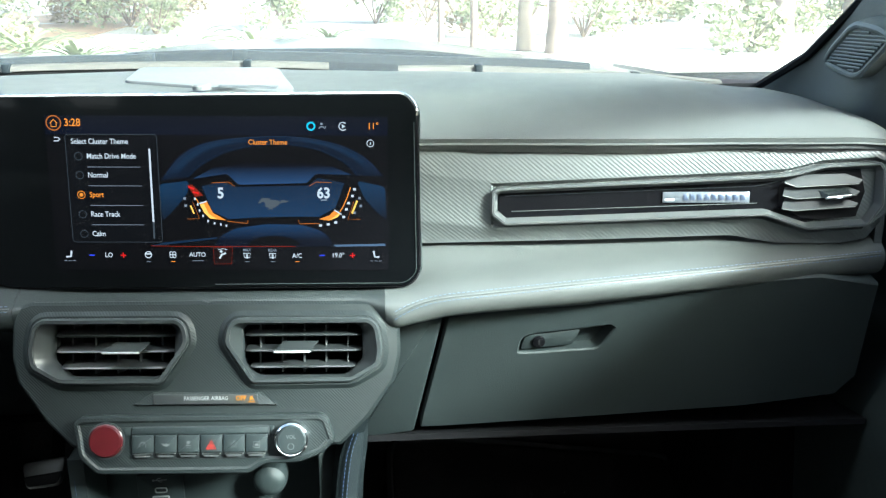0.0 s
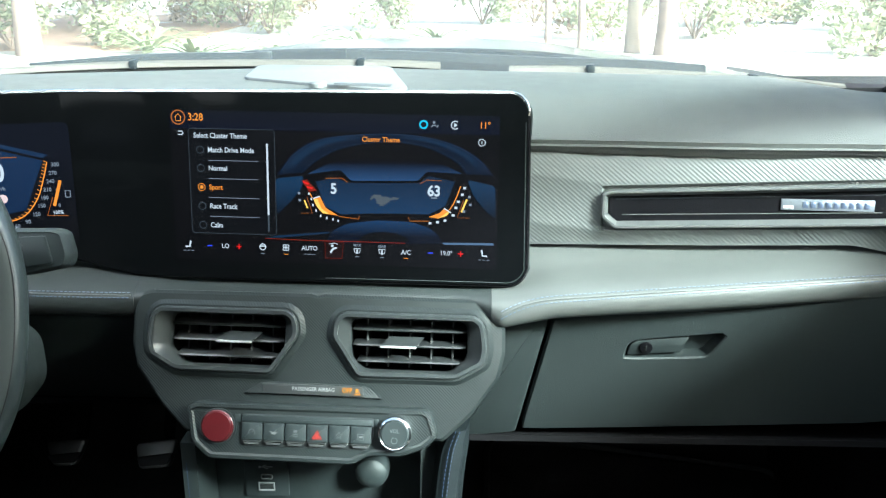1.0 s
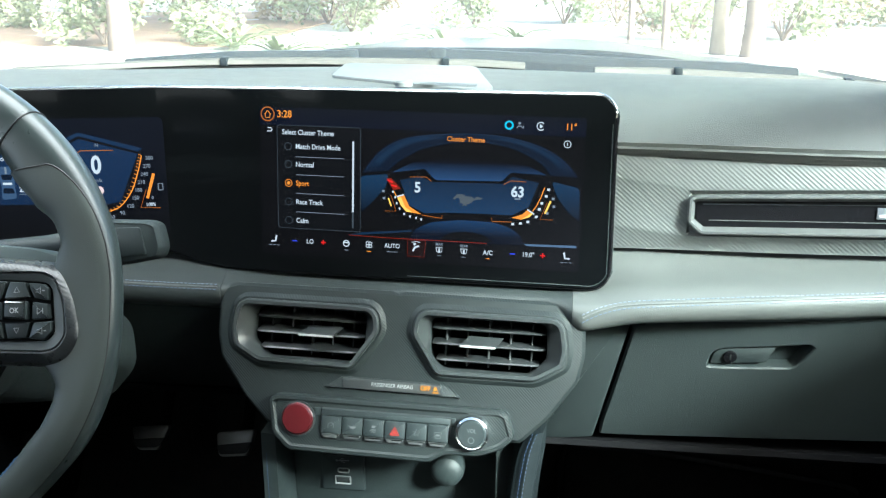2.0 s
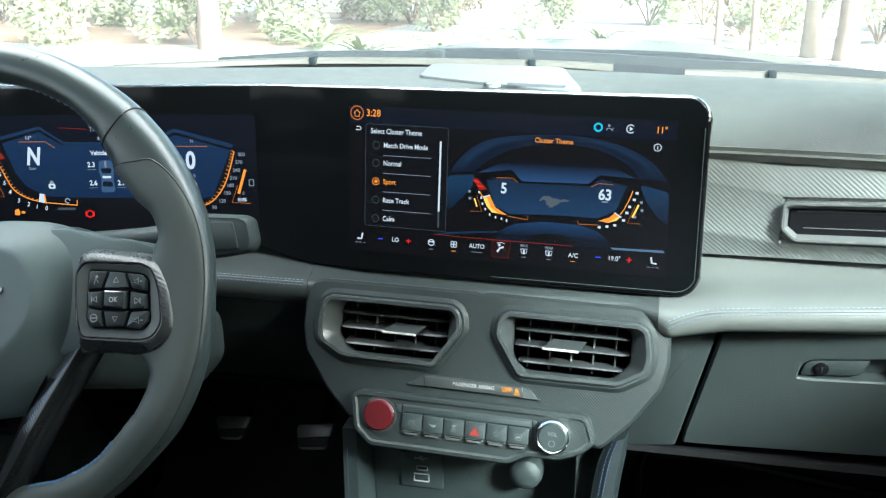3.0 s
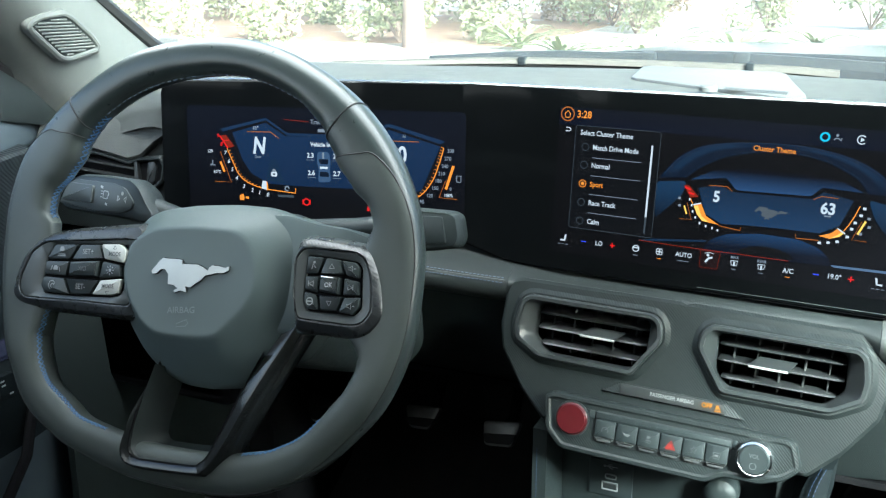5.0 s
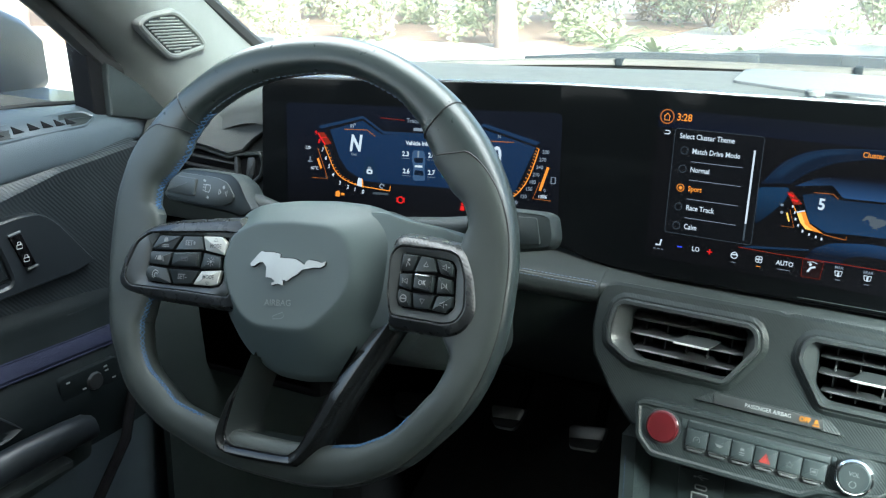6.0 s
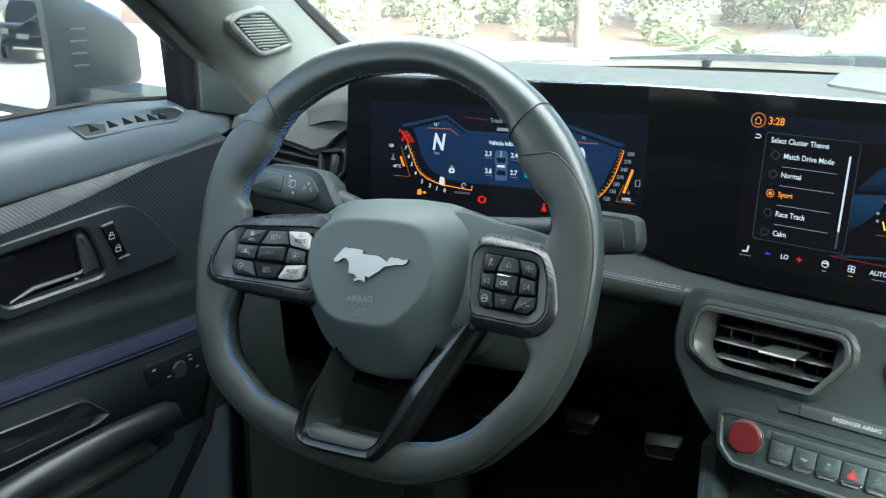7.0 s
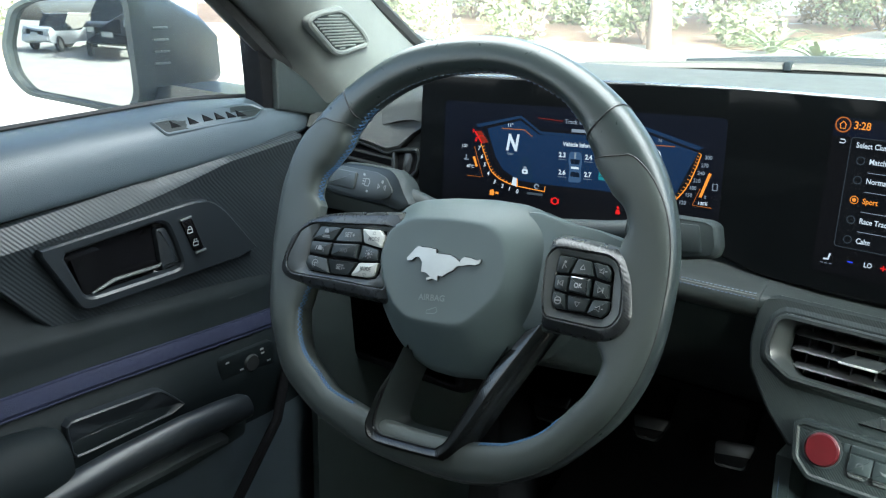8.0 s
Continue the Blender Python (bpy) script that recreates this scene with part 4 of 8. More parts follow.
part("knob_cap", loft([lift(CP, arc(0.0850, 0.0010, r, 0, 352.5, 47), w) for r, w in ((0.0120, 0.0070), (0.0119, 0.0095), (0.0112, 0.0106), (0.006, 0.0106))], True, False, True), BUTTON, knob)
words("knob_text", "VOL", 0.0048, CP, 0.0850, 0.0040, 0.0109, GREY_MARK, knob)
part("knob_mark", stroke(arc(0.0850, -0.0042, 0.0026, 100, 440, 20), 0.0006, CP, 0.0109), GREY_MARK, knob)
part("button_bed", slab(rounded([(-0.0535, 0.0128), (0.0655, 0.0128), (0.0655, -0.0040), (0.0600, -0.0160), (-0.0500, -0.0160), (-0.0535, -0.0120)], 0.002), CP, -0.001, 0.0008, 0.0006), SLAT, panel)
part("button_header", slab(rounded(box2(-0.0528, 0.0060, 0.0648, 0.0122), 0.0008), CP, 0.0, 0.0026, 0.0008), BUTTON, panel)
part("side_strip", slab(box2(-0.0595, 0.0052, -0.0540, 0.0122), CP, -0.001, 0.0010, 0.0005), BUTTON, panel)
part("side_strip", slab(box2(0.0658, 0.0052, 0.0695, 0.0122), CP, -0.001, 0.0010, 0.0005), BUTTON, panel)
for k in range(6):
    a = -0.0525 + k * 0.01955
    b = a + 0.0186
    key = part("key_button", slab(rounded(box2(a, -0.0098, b, 0.0056), 0.0010), CP, 0.0, 0.0034, 0.0010), BUTTON, panel)
    part("key_lip", slab(rounded([(a + 0.003, -0.0136), (b - 0.004, -0.0136), (b - 0.001, -0.0105), (a + 0.001, -0.0105)], 0.0006), CP, 0.0, 0.0046, 0.0010), BEZEL, key, "bright key lip")
    c = (a + b) / 2
    mk = bmesh.new()
    if k == 3:
        stroke([(c - 0.0040, -0.0066), (c + 0.0040, -0.0066), (c, 0.0006), (c - 0.0040, -0.0066)], 0.0013, CP, 0.0037, mk)
        flat([(c - 0.0026, -0.0058), (c + 0.0026, -0.0058), (c, -0.0012)], CP, 0.00365, mk)
    elif k == 0:
        stroke(arc(c, -0.0030, 0.0028, -40, 220), 0.0006, CP, 0.0037, mk)
        stroke([(c, -0.003), (c + 0.0018, -0.001)], 0.0006, CP, 0.0037, mk)
    elif k == 1:
        flat([(c - 0.0045, -0.001), (c - 0.001, -0.0018), (c + 0.004, -0.0022), (c + 0.001, -0.0045), (c - 0.0015, -0.0036)], CP, 0.0037, mk)
    elif k == 2:
        flat(box2(c - 0.0016, -0.0018, c + 0.0016, 0.0004), CP, 0.0037, mk)
        stroke([(c - 0.0024, -0.0035), (c + 0.0024, -0.0035)], 0.0008, CP, 0.0037, mk)
        stroke([(c - 0.0020, -0.0058), (c - 0.0004, -0.0046), (c + 0.0006, -0.0060), (c + 0.0022, -0.0048)], 0.0006, CP, 0.0037, mk)
    elif k == 4:
        stroke([(c + (0.0033 if i % 2 == 0 else 0.0015) * math.sin(i * math.pi / 5), -0.003 + (0.0033 if i % 2 == 0 else 0.0015) * math.cos(i * math.pi / 5)) for i in range(11)], 0.0005, CP, 0.0037, mk)
    else:
        stroke([(c - 0.003, -0.001), (c + 0.003, -0.001), (c + 0.0024, -0.006), (c - 0.0024, -0.006), (c - 0.003, -0.001)], 0.0005, CP, 0.0037, mk)
        stroke([(c - 0.0016, -0.0035), (c + 0.0016, -0.0035)], 0.0016, CP, 0.0037, mk)
    part("key_symbol", mk, RED_MARK if k == 3 else GREY_MARK, key)

# ---- console below ----
console = thing("center_console", (0.01, 0.75, 0.3), "dark grey console below the controls with stitched knee pads", "console", kind="structure")
U = plane_at((0, 0.715, 0.66), 0)
part("back_panel", slab(rounded([(-0.112, 0.05), (0.112, 0.05), (0.100, -0.10), (-0.098, -0.10)], 0.004), U, -0.02, 0.0, 0.002), HARD, console)
bm = loft([[(x, y, z) for y, z in ((0.66, 0.72), (0.72, 0.72), (0.95, 0.66), (1.15, 0.60), (1.15, 0.25), (0.55, 0.25), (0.55, 0.50), (0.66, 0.60))] for x in (-0.118, -0.104)], True, True, True)
part("side_wall", bm, HARD, console)
bm = loft([[(x, y, z) for y, z in ((0.69, 0.72), (0.72, 0.72), (0.95, 0.66), (1.15, 0.60), (1.15, 0.25), (0.55, 0.25), (0.55, 0.50), (0.66, 0.60))] for x in (0.106, 0.122)], True, True, True)
part("side_wall", bm, HARD, console)
part("tray_floor", brick(-0.104, 0.50, 0.52, 0.106, 0.715, 0.545, 0.003), HARD, console)
pad_path = [(0.141, 0.672, 0.731), (0.134, 0.668, 0.708), (0.128, 0.660, 0.66), (0.125, 0.640, 0.60), (0.12, 0.60, 0.52)]
loops = []
for i, (x, y, z) in enumerate(spline(pad_path, 5)):
    w = 0.016 + 0.008 * min(1, i / 5)
    loops.append([(x - w * 0.5, y + 0.01, z), (x - w * 0.3, y, z), (x + w * 0.1, y - 0.004, z), (x + w * 0.55, y + 0.002, z), (x + w * 0.75, y + 0.02, z), (x + w * 0.7, y + 0.30, z - 0.02), (x - w * 0.5, y + 0.30, z - 0.02)])
part("knee_pad", loft(loops, True, True, True), DOORLOW, console, "padded knee rest with blue stitching")
stitches([(p[0] - 0.001, p[1] - 0.0042, p[2]) for p in spline(pad_path, 6)], 0.0042, 0.003, 0.0004, KNEE_THREAD, "stitching", console, "blue stitching")
stitches([(p[0] + 0.003, p[1] - 0.0035, p[2]) for p in spline(pad_path, 6)], 0.0042, 0.003, 0.0004, KNEE_THREAD, "stitching", console, "blue stitching")
stitches([(-0.112, 0.655, 0.70 - 0.02 * k) for k in range(8)], 0.0042, 0.003, 0.0004, KNEE_THREAD, "stitching", console, "blue stitching")
usb = thing("usb_panel", (-0.052, 0.71, 0.64), "black panel with two USB sockets", "USB socket")
part("plate", slab(rounded(box2(-0.0745, -0.0285, -0.0300, 0.0108), 0.002), U, -0.002, 0.0030, 0.001), BUTTON, usb)
o = rounded(box2(-0.0580, -0.0089, -0.0457, -0.0028), 0.0028, 4)
part("socket_small", ring(o, inset(o, 0.0012), U, 0.002, 0.0042, 0.0003), KEY_MARK, usb)
o = rounded(box2(-0.0610, -0.0218, -0.0442, -0.0122), 0.0012)
part("socket_large", ring(o, inset(o, 0.0014), U, 0.002, 0.0042, 0.0003), KEY_MARK, usb)
part("socket_tongue", slab(box2(-0.0590, -0.0176, -0.0460, -0.0146), U, 0.003, 0.0038, 0.0003), SLAT, usb)
bm = stroke([(-0.0585, 0.0050), (-0.0455, 0.0054)], 0.0009, U, 0.0032)
stroke([(-0.0560, 0.0050), (-0.0535, 0.0072), (-0.0512, 0.0072)], 0.0008, U, 0.0032, bm)
stroke([(-0.0545, 0.0050), (-0.0520, 0.0031), (-0.0500, 0.0031)], 0.0008, U, 0.0032, bm)
flat(arc(-0.0585, 0.0050, 0.0013, 0, 330, 10), U, 0.0032, bm)
part("usb_mark", bm, KEY_MARK, usb)
socket = thing("socket_cover", (0.054, 0.69, 0.655), "round domed grey socket cover", "socket cover")
part("dome", loft([lift(U, arc(0.0562, 0.0082, r, 0, 352.5, 47), w) for r, w in ((0.0170, 0.0), (0.0168, 0.012), (0.0155, 0.018), (0.0120, 0.0215), (0.0060, 0.0232), (0.001, 0.0236))], True, False, True), HARD, socket)

# ---- steering wheel ----
W = plane_at((-0.327, 0.445, 0.92), 21.5, 0, 5.5)
WR = plane_at((-0.327, 0.4396, 0.92), 19.7, 0, 2.6)  # plane of the rim
wheel = thing("steering_wheel", W @ Vector((0, 0, -0.03)), "dark leather flat-bottomed steering wheel with ribbed spokes", "steering wheel")
RC = Vector((-0.0114, 0.0101))
BOWS = [(-15, 0.4), (0, -0.3), (16, 0.0), (60, -0.4), (73, 0.5), (95, -0.4), (111, 0.5), (130, -1.2), (142, -0.4), (155, 2.8), (166, 1.6), (180, -1.0), (196, -2.9), (211, -0.6), (225, 4.2), (238, 1.6), (250, -1.2), (270, -0.6), (291, 1.6), (304, 0.2), (320, -2.0), (332, 0.0), (345, 0.4), (360, -0.3)]  # millimetres
INNER = [(-20, 0.0200), (-15, 0.034), (-8, 0.040), (5, 0.040), (10, 0.028), (15, 0.0205), (20, 0.0205), (28, 0.0275), (36, 0.0295), (42, 0.0258), (50, 0.0185), (60, 0.0144), (78, 0.0145), (98, 0.0165), (114, 0.0180), (130, 0.0185), (138, 0.0244), (145, 0.0325), (152, 0.0336), (162, 0.0275), (167, 0.0300), (173, 0.040), (185, 0.042), (198, 0.040), (203, 0.0320), (208, 0.0240), (216, 0.0176), (232, 0.0176), (243, 0.0140), (256, 0.0165), (290, 0.0185), (300, 0.0152), (312, 0.0140), (326, 0.0165), (336, 0.0175), (340, 0.0200)]


def rim_mid(a):
    """Centre line of the rim at an angle in degrees, 90 at the top."""
    c, s = math.cos(radians(a)), math.sin(radians(a))
    e = 2 / (1.98 if s >= 0 else 2.36)
    d = Vector((0.1889 * math.copysign(abs(c) ** e, c), (0.1639 if s >= 0 else 0.1699) * math.copysign(abs(s) ** e, s)))
    return RC + d * (1 + blend((a + 15) % 360 - 15, BOWS)[0] * 0.001 / d.length)


def rim_inner(a):
    return blend((a + 20) % 360 - 20, INNER)[0]


def rim_frame(a):
    t = (rim_mid(a + 0.7) - rim_mid(a - 0.7)).normalized()
    return rim_mid(a), Vector((t[1], -t[0])), rim_inner(a)


def rim_point(a, f, grow=0.0):
    """A point of the rim's skin: f is the angle round the section, 0 outside, 90 towards the driver, 180 inside."""
    m, out, wide = rim_frame(a)
    c, s = math.cos(radians(f)), math.sin(radians(f))
    low = max(0, -math.sin(radians(a))) ** 2
    e = 0.72 if c < 0 < s else 0.86
    d = math.copysign(abs(c) ** e, c) * ((wide if c < 0 else 0.01445) + grow)
    side = max(math.exp(-((x / 24) ** 2)) for x in (a % 360, a % 360 - 180, a % 360 - 360))
    deep = 0.0155 - 0.0062 * max(low, side) if s > 0 else 0.0190
    return WR @ Vector((m[0] + out[0] * d, m[1] + out[1] * d, -0.010 + math.copysign(abs(s) ** e, s) * (deep + grow)))


def rim_piece(a, b, name, mat, n, label="", f0=0.0, f1=360.0, grow=0.0):
    """A stretch of the rim; less than the whole round of the section makes a wedge down to its middle."""
    whole = f1 - f0 >= 360
    loops = []
    for x in steps(a, b, n):
        loop = [rim_point(x, f, grow) for f in (steps(0, 345, 23) if whole else steps(f0, f1, 20))]
        if not whole:
            m, out, wide = rim_frame(x)
            loop.append(WR @ Vector((*m, -0.010)))
        loops.append(loop)
    part(name, loft(loops, True, True, True), mat, wheel, label)


SEAM_F, GRIP_A, GRIP_B, TURN = 40, 137.0, 398.5, 27.0


def grip_edge(x):
    """The outer edge of the matt grip face: along the rim, then curving across it at both ends."""
    q = 1 - min(1, min(x - GRIP_A, GRIP_B - x) / TURN)
    return SEAM_F + 130 * (1 - math.sqrt(max(0, 1 - q * q)))


rim_piece(45, 133.5, "rim_top", LEATHER, 44, "smooth leather top of the rim")
rim_piece(133.7, 404.8, "rim_outer", LEATHER, 130, "smooth leather outside of the rim", grow=-0.0002)
ends = [TURN * (k / 24) ** 2 for k in range(25)]
grip_xs = [GRIP_A + d for d in ends] + steps(GRIP_A + TURN, GRIP_B - TURN, 100)[1:-1] + [GRIP_B - d for d in ends[::-1]]
part("rim_grip", loft([[rim_point(x, grip_edge(x), -0.0004)] + [rim_point(x, f, 0.00025) for f in steps(grip_edge(x), 255, 30)] for x in grip_xs], False), SUEDE, wheel, "matt leather grip face")
for a in (44.9, 133.6):
    part("rim_seam", tube([rim_point(a, f, 0.0001) for f in steps(0, 352.5, 47)], 0.0006, 5, True), RUBBER, wheel)
part("rim_seam", tube([rim_point(x, grip_edge(x), 0.0001) for x in grip_xs], 0.0006, 5), RUBBER, wheel)
for a, b, f, gap in ((50, 128, 176, 2.1), (128, 170, 186, 1.5), (192, 252, 163, 1.5), (289, 318, 160, 1.6)):
    bm, n = bmesh.new(), int((b - a) / gap)
    for k in range(n):
        x = a + gap * k
        if a == 50:
            tube([rim_point(x, f, 0.0001), rim_point(x + gap * 0.3, f, 0.0006), rim_point(x + gap * 0.6, f, 0.0001)], 0.0006, 5, bm=bm)
        else:  # crossed stitches
            for q in (-1, 1):
                tube([rim_point(x, f - 9 * q, 0.0003), rim_point(x + gap * 0.5, f, 0.0009), rim_point(x + gap, f + 9 * q, 0.0003)], 0.00055, 5, bm=bm)
    ob = part("stitching", bm, PALE_THREAD if a == 50 else BLUE_THREAD, wheel, "blue crossed stitching")
    ob["kind"] = "stuff"

# airbag cover
FACE = rounded([(-0.0362, 0.0296), (0.002, 0.0306), (0.0368, 0.0284), (0.0500, 0.0200), (0.0585, -0.0005), (0.0567, -0.0174), (0.0474, -0.0304), (0.0269, -0.0491), (0.0150, -0.0518), (-0.0293, -0.0520), (-0.0442, -0.0440), (-0.0584, -0.0265), (-0.0670, -0.0056), (-0.0600, 0.0190)], 0.007, 4)
BODY = rounded([(-0.0620, 0.0440), (-0.0473, 0.0492), (-0.0146, 0.0525), (0.0253, 0.0532), (0.0581, 0.0508), (0.0740, 0.0455), (0.0860, 0.0330), (0.0900, 0.0214), (0.0890, 0.0044), (0.0880, -0.0180), (0.0863, -0.0328), (0.0786, -0.0536), (0.0665, -0.0730), (0.0552, -0.0837), (0.0430, -0.0912), (0.0130, -0.0945), (-0.0136, -0.0929), (-0.0300, -0.0870), (-0.0474, -0.0768), (-0.0608, -0.0641), (-0.0748, -0.0463), (-0.0823, -0.0322), (-0.0848, -0.0124), (-0.0849, 0.0026), (-0.0800, 0.0210), (-0.0729, 0.0340)], 0.006, 3)
c = (0.0, -0.012)
fa, bo = by_angle(FACE, c, 112), by_angle(BODY, c, 112)


hub = part("airbag_cover", loft([lift(W, inset(bo, 0.004), -0.048), lift(W, bo, -0.024), lift(W, bo, -0.014), lift(W, mixed(bo, fa, 0.05), -0.0105), lift(W, mixed(bo, fa, 0.14), -0.0078), lift(W, mixed(bo, fa, 0.86), 0.0078), lift(W, mixed(bo, fa, 0.95), 0.0090), lift(W, fa, 0.0092), lift(W, grown(fa, 0.96), 0.0090), lift(W, grown(fa, 0.5), 0.0088)], True, True, True), PAD, wheel, "dark grey facetted airbag cover", sharp=24)
EMB = [(-0.0368, -0.0056), (-0.0378, -0.0034), (-0.0341, 0.0006), (-0.0303, 0.0048), (-0.0272, 0.0072), (-0.0227, 0.0066), (-0.0154, 0.0068), (-0.0082, 0.0058), (-0.0082, 0.0029), (-0.0014, 0.0027), (0.0062, 0.0027), (0.0122, 0.0006), (0.0165, -0.0020), (0.0178, 0.0007), (0.0209, 0.0025), (0.0268, 0.0020), (0.0326, 0.0006), (0.0365, 0.0020), (0.0361, -0.0010), (0.0315, -0.0033), (0.0251, -0.0033), (0.0198, -0.0047), (0.0143, -0.0056), (0.0104, -0.0096), (0.0052, -0.0123), (0.0011, -0.0155), (-0.0033, -0.0147), (-0.0026, -0.0193), (-0.0087, -0.0181), (-0.0136, -0.0198), (-0.0145, -0.0181), (-0.0109, -0.0165), (-0.0147, -0.0141), (-0.0207, -0.0136), (-0.0210, -0.0092), (-0.0210, -0.0053), (-0.0250, -0.0018), (-0.0290, -0.0021), (-0.0330, -0.0052)]
part("emblem_border", flat(inset(EMB, -0.0005), W, 0.0093), VOID, hub)
bm = flat(EMB, W, 0.0105)
ex = bmesh.ops.extrude_face_region(bm, geom=bm.faces[:])
bmesh.ops.translate(bm, verts=[v for v in ex["geom"] if isinstance(v, bmesh.types.BMVert)], vec=(W.to_3x3() @ Vector((0, 0, -0.0022))))
part("emblem", bm, EMBLEM, hub, "silver emblem")
WL = W @ Matrix.Rotation(radians(3), 4, "Z")
words("airbag_letters", "AIRBAG", 0.0070, WL, -0.0085, -0.0332, 0.0093, PAD_MARK, hub, stretch=1.1)
part("horn_mark", stroke([(-0.0125, -0.0436), (-0.003, -0.0405), (-0.0015, -0.0435), (-0.004, -0.0455), (-0.0125, -0.0460), (-0.0125, -0.0436)], 0.0006, WL, 0.0093), PAD_MARK, hub)

# spokes with key pads
WP = W @ Matrix.Translation((0.0055, 0, 0.0075))
PL_OUT = rounded([(-0.0560, 0.0362), (-0.1312, 0.0312), (-0.1552, 0.0276), (-0.1722, 0.0220), (-0.1878, 0.0080), (-0.1953, -0.0087), (-0.1988, -0.0240), (-0.1950, -0.0327), (-0.1848, -0.0378), (-0.1436, -0.0415), (-0.0560, -0.0452)], 0.007, 3)
PL_IN = rounded([(-0.0600, 0.0226), (-0.1604, 0.0182), (-0.1754, 0.0096), (-0.1859, -0.0132), (-0.1860, -0.0240), (-0.1791, -0.0296), (-0.1181, -0.0305), (-0.0620, -0.0330)], 0.005, 3)
PR_OUT = rounded([(0.0860, 0.0240), (0.0958, 0.0286), (0.1222, 0.0260), (0.1432, 0.0228), (0.1530, 0.0165), (0.1608, -0.0017), (0.1648, -0.0252), (0.1623, -0.0345), (0.1556, -0.0440), (0.1453, -0.0488), (0.0870, -0.0445)], 0.006, 3)
PR_IN = rounded([(0.0881, 0.0097), (0.0951, 0.0180), (0.1398, 0.0155), (0.1477, 0.0109), (0.1531, -0.0045), (0.1545, -0.0265), (0.1478, -0.0357), (0.1391, -0.0377), (0.0927, -0.0347), (0.0889, -0.0181)], 0.004, 3)
HOLE_L = rounded([(-0.0720, 0.0178), (-0.1505, 0.0168), (-0.1590, 0.0040), (-0.1625, -0.0190), (-0.1570, -0.0258), (-0.1260, -0.0268), (-0.0850, -0.0264), (-0.0740, -0.0235)], 0.002, 2)
HOLE_R = rounded([(0.0985, 0.0130), (0.1270, 0.0104), (0.1410, 0.0086), (0.1445, 0.0040), (0.1455, -0.0255), (0.1400, -0.0308), (0.1000, -0.0286), (0.0968, -0.0215)], 0.002, 2)
for o, i, hole in ((PL_OUT, PL_IN, HOLE_L), (PR_OUT, PR_IN, HOLE_R)):
    c = (sum(p[0] for p in i) / len(i), sum(p[1] for p in i) / len(i))
    a, b = by_angle(o, c, 84), by_angle(i, c, 84)
    spoke = part("spoke", loft([lift(WP, a, -0.034), lift(WP, a, -0.009), lift(WP, inset(a, 0.0015), -0.0045), lift(WP, inset(a, 0.0042), -0.0008), lift(WP, mixed(a, b, 0.88), 0.0014), lift(WP, mixed(a, b, 0.97), 0.0012), lift(WP, b, 0.0002), lift(WP, grown(b, 0.985), -0.0030)], True, True, True), RIBS_WHEEL, wheel, "ribbed dark spoke with key pad")
    e, g = by_angle(inset(i, 0.0006), c, 84), by_angle(hole, c, 84)
    part("pad_bezel", loft([lift(WP, e, -0.004), lift(WP, e, 0.0004), lift(WP, mixed(e, g, 0.08), 0.0008), lift(WP, mixed(e, g, 0.9), -0.0006), lift(WP, g, -0.0016), lift(WP, g, -0.0040)], True), BED, spoke, "satin grey bezel round the keys")
    part("key_bed", slab(inset(hole, -0.0005), WP, -0.0045, -0.0026, 0.0003), VOID, spoke)

KEYS_L = [([(-0.1488, 0.0160), (-0.1223, 0.0164), (-0.1319, 0.0034), (-0.1568, 0.0033)], "car"), ([(-0.1204, 0.0165), (-0.1003, 0.0168), (-0.0958, 0.0046), (-0.1295, 0.0033)], "SET+"),
          ([(-0.0986, 0.0170), (-0.0786, 0.0175), (-0.0722, 0.0127), (-0.0724, 0.0016), (-0.0944, 0.0046)], "M"), ([(-0.1573, 0.0018), (-0.1315, 0.0021), (-0.1345, -0.0106), (-0.1585, -0.0094)], "cars"),
          ([(-0.0957, 0.0030), (-0.0764, 0.0006), (-0.0760, -0.0096), (-0.0985, -0.0113)], "sun"), ([(-0.1581, -0.0109), (-0.1360, -0.0124), (-0.1289, -0.0257), (-0.1566, -0.0246), (-0.1613, -0.0185)], "arc"),
          ([(-0.1343, -0.0123), (-0.0991, -0.0126), (-0.1068, -0.0249), (-0.1270, -0.0257)], "SET-"), ([(-0.0967, -0.0127), (-0.0750, -0.0107), (-0.0775, -0.0231), (-0.0854, -0.0251), (-0.1047, -0.0248)], "M")]
MARK_AT = 0.0022
